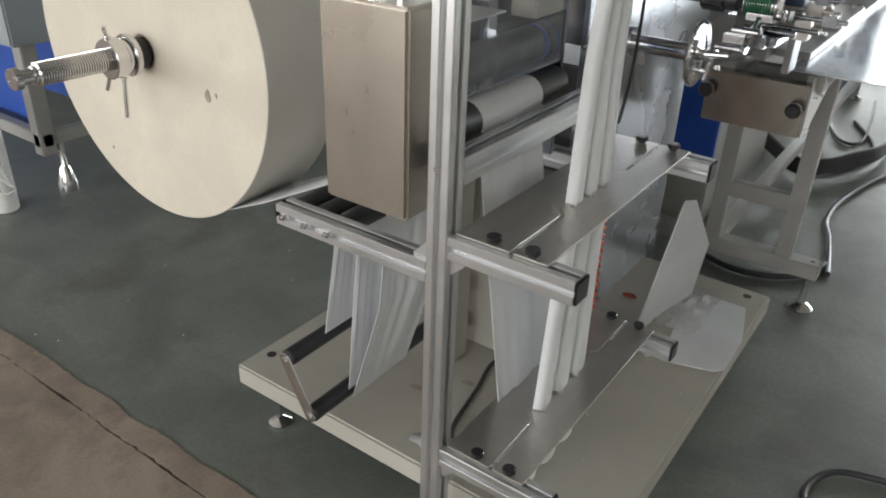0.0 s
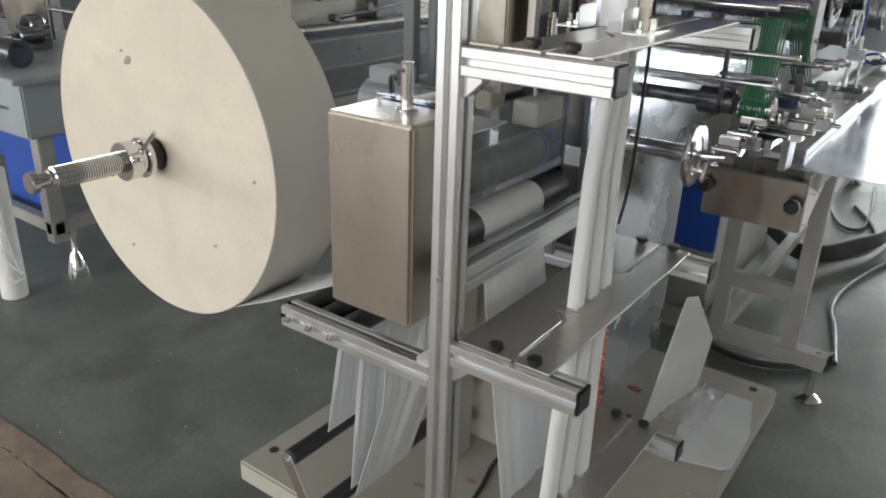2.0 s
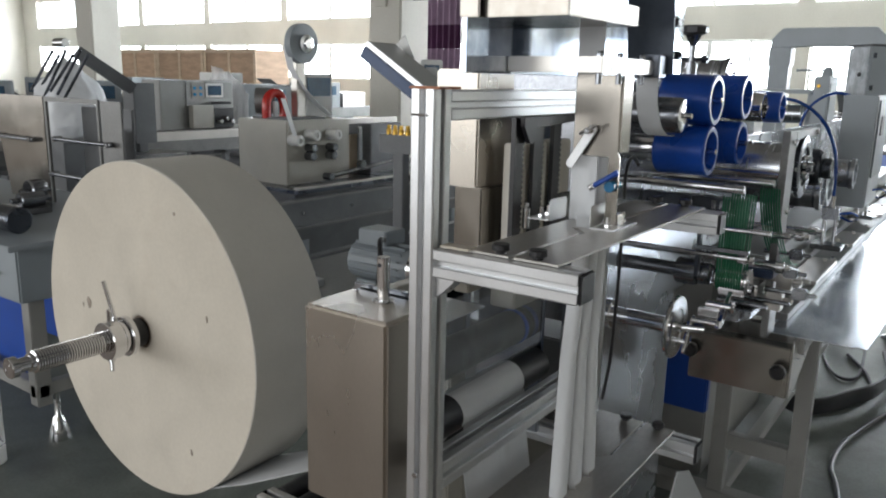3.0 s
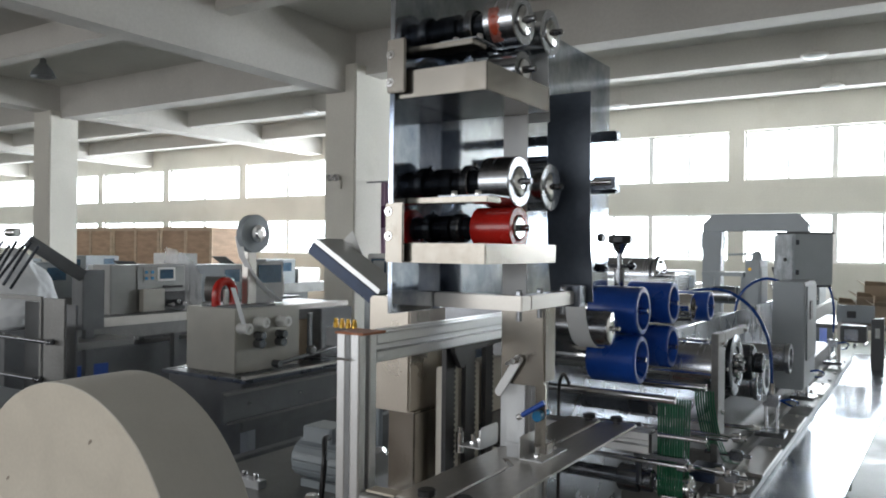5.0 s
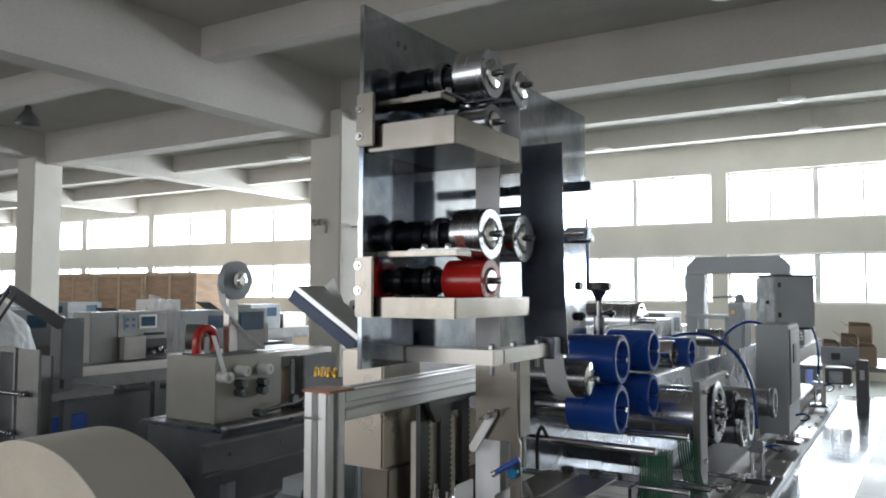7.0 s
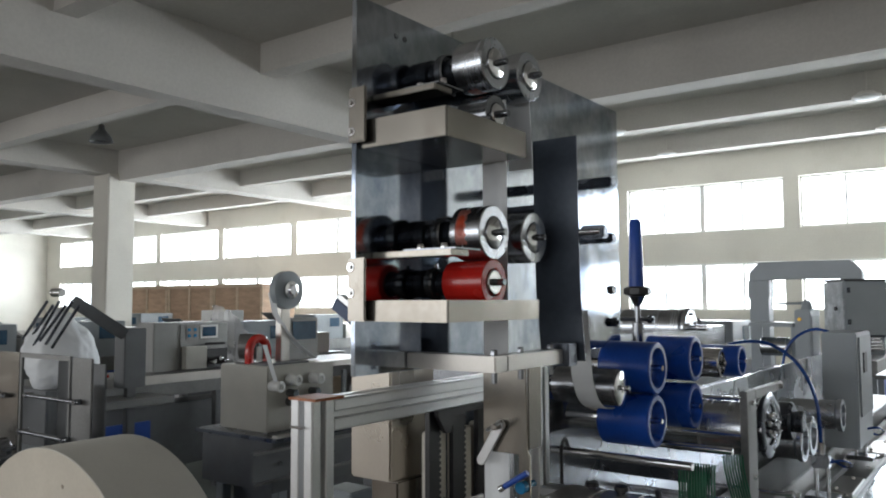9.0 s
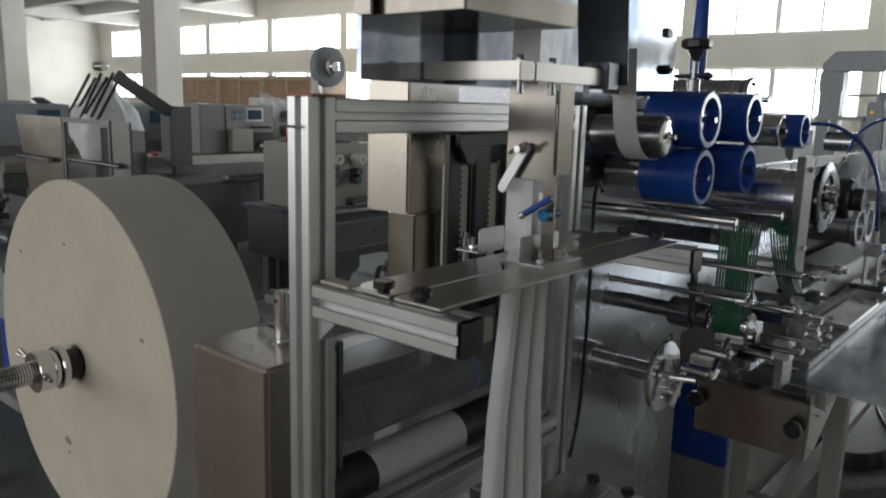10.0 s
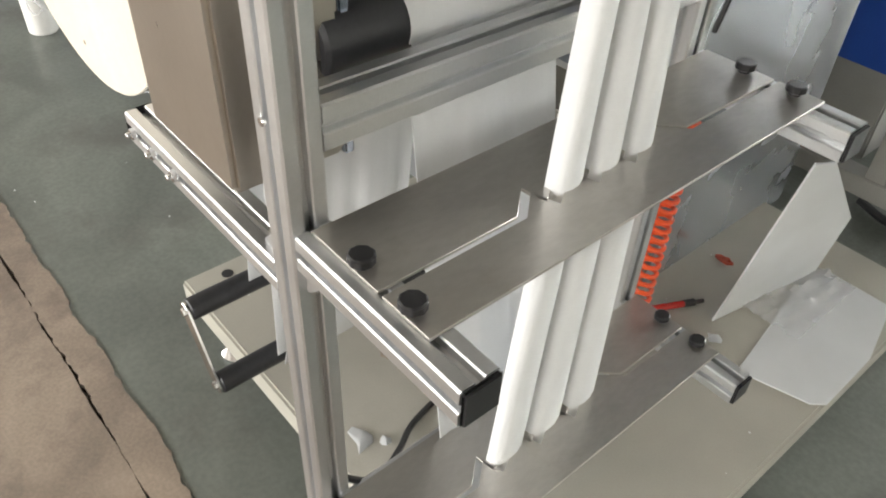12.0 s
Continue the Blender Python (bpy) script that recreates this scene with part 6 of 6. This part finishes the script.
    m = pose(-2.26, 2.95, 1.62, 0, 31, 0)
    part("channel", join(box(-0.23, 0.23, -0.10, 0.10, 0.002, 0.022, 0.003, m), box(-0.23, 0.23, -0.104, -0.094, 0.0, 0.026, 0.002, m.copy())), ALU, d)
    part("underside", box(-0.235, 0.225, -0.107, 0.10, -0.062, -0.001, 0.004, m.copy()), NAVY, d, "dark blue-black underside")
    part("stalk", rod((-2.20, 2.97, 0.0), (-2.20, 2.97, 1.55), 0.03, 16), GREYB, d)
    part("pale_sheet", quad_sheet([(-2.52, 3.1, 1.72), (-2.42, 3.1, 1.80), (-2.36, 3.12, 1.66), (-2.42, 3.12, 1.58)], 0.003), WHITEP, d, "pale upright sheet")
    s = thing("operator_display", (-2.35, 3.2, 0.0), "small white-framed operator display on a pole", "display")
    m2 = pose(-2.33, 3.20, 1.61, 0, 0, 38)
    part("frame", box(-0.055, 0.055, -0.012, 0.012, -0.075, 0.075, 0.006, m2), WHITEP, s)
    part("screen", box(-0.038, 0.038, -0.0145, -0.0125, -0.05, 0.05, 0.001, m2.copy()), SCREEN, s, "dark display glass")
    part("bezel", box(-0.028, 0.028, -0.0165, -0.015, -0.038, 0.038, 0.001, m2.copy()), BAR, s, "pale lit screen area")
    part("pole", rod((-2.33, 3.22, 0.0), (-2.33, 3.22, 1.60), 0.018, 14), GREYB, s)
    bt = thing("lubricator_row", (-2.25, 2.85, 0.0), "row of small amber fittings on a dark manifold post", "manifold")
    part("manifold", box(-2.36, -2.14, 2.83, 2.90, 1.25, 1.335, 0.004), DGREY, bt)
    part("post", box(-2.28, -2.22, 2.84, 2.89, 0.0, 1.25, 0.003), DGREY, bt)
    for i in range(4):
        part("fitting", lathe((-2.32 + 0.037 * i, 2.86, 1.335), (-2.32 + 0.037 * i, 2.86, 1.378), [(0, 0), (0, 0.013), (0.5, 0.013), (0.6, 0.010), (1, 0.009), (1, 0)], 14), BRASS, bt)


wrapper_line()


def motor_unit():
    t = thing("gear_motor", (-2.1, 2.6, 0.0), "grey finned motor with terminal box on a steel bench", "motor")
    part("bench_top", box(-2.75, -1.65, 2.3, 3.1, 0.645, 0.675, 0.004), BEDST, t)
    for x in (-2.73, -1.72):
        for y in (2.32, 3.03):
            part("leg", box(x, x + 0.05, y, y + 0.05, 0, 0.645, 0.003), GREYB, t)
    c = Vector((0, 2.62, 0.785))
    part("body", rod((-2.30, c.y, c.z), (-1.95, c.y, c.z), 0.085, 28), GREYB, t)
    for k in range(11):
        a = radians(-20 + 22 * k)
        part("fin", box(-2.28, -2.0, -0.003, 0.003, 0.083, 0.098, 0, Matrix.Translation(c) @ Matrix.Rotation(a - 1.57, 4, (1, 0, 0))), GREYB, t)
    part("terminal_box", box(-2.24, -2.08, 2.55, 2.69, 0.875, 0.94, 0.006), GREYB, t)
    part("fan_cowl", lathe((-1.95, c.y, c.z), (-1.87, c.y, c.z), [(0, 0), (0, 0.098), (0.8, 0.098), (1, 0.08), (1, 0)], 28), CHROME, t)
    part("motor_foot", box(-2.25, -2.02, 2.55, 2.69, 0.6755, 0.71, 0.003), GREYB, t)
    part("rail", box(-2.7, -2.35, 2.40, 2.45, 0.6755, 0.71, 0.003), ALU, t)
    for i in range(5):
        part("rail_bolt", hexbolt((-2.67 + 0.07 * i, 2.425, 0.71), (-2.67 + 0.07 * i, 2.425, 0.735), 0.012), CHROME, t)
    part("drive_chain", box(-2.9, -2.84, 2.1, 4.6, 0.60, 0.66, 0.003), DGREY, t)
    cable("motor_cable", [(-2.10, 2.57, 0.90), (-2.05, 2.48, 0.92), (-2.0, 2.42, 0.85), (-2.0, 2.40, 0.69)], 0.012, KNOB, "short black motor cable")


motor_unit()


def flow_packer(x, y, s, cab):
    t = thing("flow_packer", (x, y, 0.0), "grey flow packing machine with a control head and steel bed", "packaging machine", "flow packers")
    part("bed", box(x - 0.35, x + 0.35, y - 1.6, y + 1.6, 0.75, 0.95, 0.008), BEDST, t)
    part("cabinet", box(x - 0.3, x + 0.3, y - 0.9, y + 0.9, 0.12, 0.75, 0.008), BLUEPT if cab else DGREY, t)
    f = []
    for yy in (y - 1.5, y + 1.44):
        for xx in (x - 0.33, x + 0.27):
            f.append(box(xx, xx + 0.06, yy, yy + 0.06, 0, 0.75, 0.004))
    for g in f:
        part("leg", g, GREYB, t)
    h = part("control_head", box(x - 0.3, x + 0.3, y - 0.35, y + 0.5, 0.95, 1.45, 0.01), GREYB, t)
    part("display", box(x + 0.3, x + 0.306, y + 0.1, y + 0.38, 1.2, 1.38, 0.003), SCREEN, h, "dark blue display")
    part("display", box(x - 0.18, x + 0.1, y - 0.356, y - 0.35, 1.2, 1.36, 0.003), SCREEN, h, "dark blue display")
    part("chute", quad_sheet([(x - 0.2, y - 0.5, 1.0), (x + 0.2, y - 0.5, 1.0), (x + 0.2, y - 1.3, 1.5), (x - 0.2, y - 1.3, 1.5)], 0.01), DGREY, t)
    part("guard", box(x - 0.28, x + 0.28, y + 0.6, y + 1.3, 0.95, 1.25, 0.006), STEEL, t)
    for i in range(5):
        part("film_roller", rod((x - 0.25, y - 0.6 - 0.12 * i, 1.05 + 0.05 * i), (x + 0.32, y - 0.6 - 0.12 * i, 1.05 + 0.05 * i), 0.022, 12), CHROME, t)
    return t


def packing_line():
    t = thing("packing_line", (-6.5, 4.5, 0.0), "grey packing line with a control cabinet over a steel bed", "packaging machine")
    part("bed", box(-6.85, -6.15, 2.6, 7.4, 0.86, 1.05, 0.006), BEDST, t)
    part("bed_edge", box(-6.149, -6.12, 2.6, 7.4, 0.98, 1.06, 0.003), STEEL, t)
    for y in (2.8, 5.0, 7.2):
        for x in (-6.8, -6.26):
            part("leg", box(x, x + 0.06, y, y + 0.06, 0.0, 0.86, 0.003), DGREY, t)
    part("under_cover", box(-6.75, -6.4, 3.0, 7.0, 0.15, 0.75, 0.006), DGREY, t)
    part("blue_cover", box(-6.39, -6.36, 3.2, 4.4, 0.2, 0.62, 0.004), BLUEPT, t, "blue painted lower cover")
    c = part("cabinet", box(-6.75, -6.46, 4.48, 5.34, 1.05, 1.52, 0.008), CABG, t)
    part("door", box(-6.4598, -6.45, 4.76, 5.32, 1.08, 1.50, 0.004), BEDST, c, "dull steel cabinet door")
    part("display", box(-6.4498, -6.440, 4.985, 5.20, 1.355, 1.49, 0.003), WHITEP, c, "pale display frame")
    part("button_plate", box(-6.4498, -6.444, 4.82, 4.97, 1.34, 1.49, 0.003), BEDST, c, "dull steel button plate")
    for i in range(4):
        part("button", box(-6.4438, -6.438, 4.84 + 0.07 * (i % 2), 4.875 + 0.07 * (i % 2), 1.37 + 0.06 * (i // 2), 1.40 + 0.06 * (i // 2), 0.002), TEAL, c, "blue push button")
    part("display_window", box(-6.4398, -6.437, 5.01, 5.175, 1.375, 1.47, 0.001), SCREEN, c, "blue display glass")
    part("side_box", box(-6.4498, -6.38, 4.78, 5.03, 1.061, 1.28, 0.005), GREY, t, "beige side box")
    part("recess", box(-6.4498, -6.41, 5.05, 5.30, 1.061, 1.25, 0.004), KNOB, t, "dark drive recess")
    part("recess_rod", rod((-6.40, 5.02, 1.30), (-6.36, 5.22, 1.30), 0.012, 10), KNOB, t)
    for q in range(3):
        part("drive_roll", rod((-6.41, 5.09 + 0.07 * q, 1.12 + 0.03 * (q % 2)), (-6.33, 5.09 + 0.07 * q, 1.12 + 0.03 * (q % 2)), 0.022, 14), CHROME, t)
    part("parcels", join(*[box(-6.5 + 0.08 * i, -6.44 + 0.08 * i, 3.6 + 0.12 * (i % 2), 3.72 + 0.12 * (i % 2), 1.051, 1.08, 0.006) for i in range(4)]), WEB, t, "small white packs on the bed")
    part("red_pack", box(-6.42, -6.36, 3.9, 3.98, 1.051, 1.075, 0.004), RED, t, "small red pack")
    h = thing("infeed_head", (-5.95, 3.9, 0.0), "grey infeed head with a dark swinging arm", "machine head")
    part("head", box(-6.02, -5.86, 3.82, 4.02, 1.0, 1.50, 0.006), DGREY, h)
    part("stand", box(-5.97, -5.91, 3.88, 3.96, FLOOR, 0.999, 0.004), DGREY, h)
    part("shelf", box(-6.10, -5.70, 3.4, 4.2, 0.86, 0.92, 0.004), BEDST, h)
    part("arm", box(-0.04, 0.04, -0.05, 0.05, -0.02, 0.48, 0.006, along((-5.86, 3.80, 1.46), (-6.05, 3.36, 1.80))[0]), DGREY, h, "dark inclined arm")
    part("arm_joint", rod((-6.12, 3.34, 1.80), (-5.98, 3.34, 1.80), 0.035, 16), CHROME, h)


packing_line()
flow_packer(-8.6, 7.4, 1, False)
flow_packer(-13.6, 5.2, 1, True)
flow_packer(-10.2, 4.3, 1, False)
flow_packer(-10.6, 6.0, 1, True)
flow_packer(-5.6, 9.4, 1, False)
flow_packer(-13.5, 7.2, 1, False)
flow_packer(-11.5, 11.5, 1, False)
flow_packer(-16.5, 10.8, 1, True)
flow_packer(-3.0, 10.5, 1, False)
flow_packer(-1.6, 12.8, 1, True)
flow_packer(0.6, 10.5, 1, False)


def sheeter():
    """The nearer machine past the roll: steel cheek plates, a film roll and a grey bed on blue panels."""
    t = thing("sheeting_machine", (-3.9, 1.9, 0.0), "grey machine with upright steel cheek plates and blue lower panels", "packaging machine")
    part("bed", join(box(-5.6, -3.25, 1.55, 2.4, 0.62, 0.86, 0.008), box(-5.65, -3.2, 1.5, 2.45, 0.86, 0.885, 0.004)), GREYB, t)
    f = []
    for x in (-5.5, -4.4, -3.36):
        for y in (1.6, 2.29):
            f.append(box(x, x + 0.07, y, y + 0.07, 0.12, 0.62, 0.004))
    f.append(box(-5.5, -3.29, 1.61, 1.66, 0.16, 0.22, 0.004))
    f.append(box(-3.35, -3.30, 1.6, 2.36, 0.16, 0.22, 0.004))
    for g in f:
        part("leg", g, LEGGREY, t)
    for x, y in ((-3.325, 1.70), (-3.325, 2.33), (-4.36, 1.63)):
        part("levelling_foot", lathe((x, y, 0), (x, y, 0.17), [(0, 0), (0, 0.05), (0.1, 0.05), (0.2, 0.025), (0.3, 0.014), (1, 0.014), (1, 0)], 18), CHROME, t)
    part("blue_panel", box(-5.4, -3.38, 2.1, 2.13, 0.15, 0.62, 0.004), BLUEPT, t, "blue painted lower panel")
    part("blue_panel", box(-3.9, -3.5, 1.72, 1.75, 0.15, 0.62, 0.004), BLUEPT, t, "blue painted lower panel")
    part("cheek_plate", slab([(-4.76, 1.455), (-4.17, 1.455), (-4.17, 0.8855), (-4.60, 0.8855), (-4.66, 1.15)], 0.012, pose(0, 2.2, 0, 90, 0, 0), 0.001), WORN, t, "stained upright steel cheek plate")
    part("cheek_plate", box(-3.62, -3.44, 2.19, 2.202, 0.8855, 1.45, 0.003), BEDST, t, "upright steel cheek plate")
    fr = part("window_frame", join(box(-4.15, -3.63, 2.185, 2.2, 1.43, 1.455, 0.002), box(-4.15, -4.13, 2.185, 2.2, 0.8855, 1.4298, 0.002), box(-3.65, -3.63, 2.185, 2.2, 0.8855, 1.4298, 0.002)), BEDST, t, "dull framed guard opening")
    part("guard_back", box(-4.13, -3.65, 2.38, 2.392, 0.8855, 1.40, 0.003), DGREY, fr)
    part("pale_strip", box(-3.80, -3.67, 2.30, 2.31, 0.8855, 1.30, 0.003), WHITEP, fr, "pale hanging strip")
    for z, x0, x1 in ((1.22, -4.7, -4.25), (1.24, -4.05, -3.5), (1.05, -4.1, -3.6)):
        part("cross_bar", join(rod((x0, 2.165, z), (x1, 2.165, z), 0.011, 14), rod((x0 + 0.03, 2.15, z), (x0 + 0.03, 2.198, z), 0.014, 12), rod((x1 - 0.03, 2.15, z), (x1 - 0.03, 2.198, z), 0.014, 12)), OILED, t)
    part("motor", rod((-3.60, 1.66, 0.947), (-3.42, 1.66, 0.947), 0.06, 20), DARKST, t)
    for k, (x, y, r, w) in enumerate(((-4.55, 1.95, 0.07, 0.10), (-4.30, 1.80, 0.05, 0.14), (-4.05, 2.05, 0.06, 0.08), (-4.80, 1.75, 0.045, 0.16), (-3.90, 1.95, 0.04, 0.12))):
        g = part("drive_roll", join(rod((x, y - w / 2, 0.885 + r + 0.03), (x, y + w / 2, 0.885 + r + 0.03), r, 24), rod((x, y - w / 2 - 0.04, 0.885 + r + 0.03), (x, y + w / 2 + 0.04, 0.885 + r + 0.03), 0.014, 12)), DARKST if k % 2 else OILED, t, "dark oily drive roll")
        part("roll_block", box(x - 0.05, x + 0.05, y - w / 2 - 0.02, y + w / 2 + 0.02, 0.8855, 0.9155, 0.003), DGREY, g)
    for x, y in ((-4.68, 1.62), (-4.42, 1.66), (-4.15, 1.64)):
        part("adjuster_rod", join(rod((x, y, 0.8855), (x, y, 1.10), 0.010, 12), rod((x - 0.05, y, 1.06), (x + 0.05, y, 1.06), 0.008, 10), lathe((x, y, 1.10), (x, y, 1.13), [(0, 0), (0, 0.02), (0.8, 0.022), (1, 0.012), (1, 0)], 14)), CHROME, t)
    part("tool_tray", box(-4.1, -3.75, 1.62, 1.85, 0.8855, 0.915, 0.004), OILED, t)
    for x in (-3.75, -3.45):
        part("drawer_handle", join(rod((x, 1.54, 0.74), (x, 1.52, 0.74), 0.006, 10), rod((x - 0.06, 1.522, 0.74), (x + 0.06, 1.522, 0.74), 0.006, 10)), CHROME, t)
    hp = thing("film_hopper", (-5.75, 3.22, FLOOR), "steel stand holding a crumpled white film cone and black guide fingers", "hopper")
    part("stand", box(-6.0, -5.5, 3.0, 3.44, FLOOR, 1.08, 0.005), DGREY, hp)
    heap = bmesh.new()
    bmesh.ops.create_icosphere(heap, subdivisions=5, radius=1.0)
    for v in heap.verts:
        q = 1 + 0.2 * noise.noise(v.co * 1.6) + 0.05 * noise.noise(v.co * 5) + 0.02 * noise.noise(v.co * 14)
        v.co = Vector((-5.75 + 0.26 * q * v.co.x * (1.0 - 0.35 * v.co.z), 3.22 + 0.24 * q * v.co.y * (1.0 - 0.35 * v.co.z), 1.36 + 0.30 * q * v.co.z))
    part("film_cone", heap, WEB, hp, "crumpled heap of white film")
    for i in range(6):
        part("rod_finger", rod((-5.36 - 0.13 * i, 2.96 + 0.02 * i, 1.40 + 0.02 * (i % 3)), (-5.12 - 0.13 * i, 3.02 + 0.02 * i, 1.70 + 0.03 * (i % 2)), 0.011, 10), DARKST, hp, "thin black guide finger")
    rl = thing("wrapped_roll", (-3.32, 1.40, 0.0), "upright pale film roll wrapped in clear plastic, standing on the floor", "film roll")
    part("roll", rod((-3.32, 1.40, 0.0), (-3.32, 1.40, 0.52), 0.055, 24), WHITEP, rl)
    part("wrap", join(*[sweep([(-3.27, 1.37, 0.44 - 0.1 * i), (-3.23, 1.35, 0.38 - 0.1 * i), (-3.20, 1.36, 0.26 - 0.07 * i), (-3.17 + 0.02 * i, 1.37, 0.1)], 0.003, 5) for i in range(4)]), FILM, rl)


sheeter()


def crates():
    k = 0
    for x, y, z in ((-19.75, 13.4, 0), (-17.75, 13.4, 0), (-15.75, 13.4, 0), (-19.75, 13.4, 1.09), (-17.75, 13.4, 1.09), (-15.75, 13.4, 1.09)):
        w, d, h = 1.97, 1.1, 1.08
        c = thing("wooden_crate", (x, y, z), "plywood shipping crate with batten edges", "crate", "stacked crates")
        part("panel", box(x - w / 2 + 0.02, x + w / 2 - 0.02, y - d / 2 + 0.02, y + d / 2 - 0.02, z + 0.02, z + h - 0.01, 0), WOOD, c)
        for i in range(3):
            xx = x - w / 2 + (w - 0.09) * i / 2
            part("batten", box(xx, xx + 0.09, y - d / 2 - 0.005, y - d / 2 + 0.02, z, z + h, 0.003), PALEWOOD, c)
        for zz in (z, z + h - 0.09):
            part("batten", box(x - w / 2, x + w / 2, y - d / 2 - 0.024, y - d / 2 - 0.005, zz, zz + 0.09, 0.003), PALEWOOD, c)


crates()


def wrapped_machine():
    t = thing("wrapped_machine", (-9.4, 7.2, FLOOR), "machine draped in crumpled clear plastic film", "wrapped machine")
    part("body", box(-10.6, -8.5, 6.9, 7.5, FLOOR, 1.40, 0.01), WHITEP, t)
    part("top_box", box(-9.2, -8.75, 7.0, 7.4, 1.4005, 1.60, 0.008), WHITEP, t)
    bm = bmesh.new()
    g = []
    for i in range(17):
        row = []
        for j in range(11):
            f, u = i / 16, j / 10
            x = -8.75 + 0.75 * f
            z = 1.68 - 0.85 * u - 0.35 * f * f + 0.05 * noise.noise((f * 7, u * 5, 2.0))
            row.append(bm.verts.new((x, 6.86 - 0.05 * u + 0.06 * noise.noise((f * 9, u * 6, 7.0)), max(z, 0.2))))
        g.append(row)
    for i in range(16):
        for j in range(10):
            bm.faces.new((g[i][j], g[i + 1][j], g[i + 1][j + 1], g[i][j + 1]))
    part("film_drape", bm, FILM, t, "crumpled clear film drape")


wrapped_machine()
cu = thing("gathered_curtain", (-6.85, 9.6, 1.0), "purple curtain gathered in the middle, hanging in folds", "curtain")
part("curtain_rod", rod((-7.439, 9.6, 2.735), (-6.45, 9.6, 2.735), 0.014, 12), OILED, cu)
for name, z0, z1, mat in (("upper_folds", 2.36, 2.72, LILAC), ("tied_band", 2.02, 2.3595, PURPLE), ("lower_folds", 1.0, 2.0195, LILAC)):
    part(name, ribbon([[(-7.15 + 0.62 * k / 40, 9.6 + 0.04 * math.sin(k * 0.9 + 0.3 * math.sin(z * 2)), z) for k in range(41)] for z in (z0, (z0 + z1) / 2, z1)], 0.004), mat, cu)


# ---- what moves ----
def motions():
    rate, rows = 62.6, []
    for i in range(13):
        rows.append((float(i), pose(*ROLL, 0, -rate * i, 0)))
    walk(roll, rows)
    walk(axle, rows)
    # the printing rollers creep while the patch faces forward, then hurry round
    for roller, ahead in zip(PRINTING, (78, 208)):
        turns = []
        for i in range(241):
            beat = (0.05 * i - 6.03) / 0.75
            turns.append((0.05 * i, pose(*roller.location, ahead + 360 * beat - 48 * math.sin(2 * math.pi * beat), 0, 0)))
        walk(roller, turns)


motions()
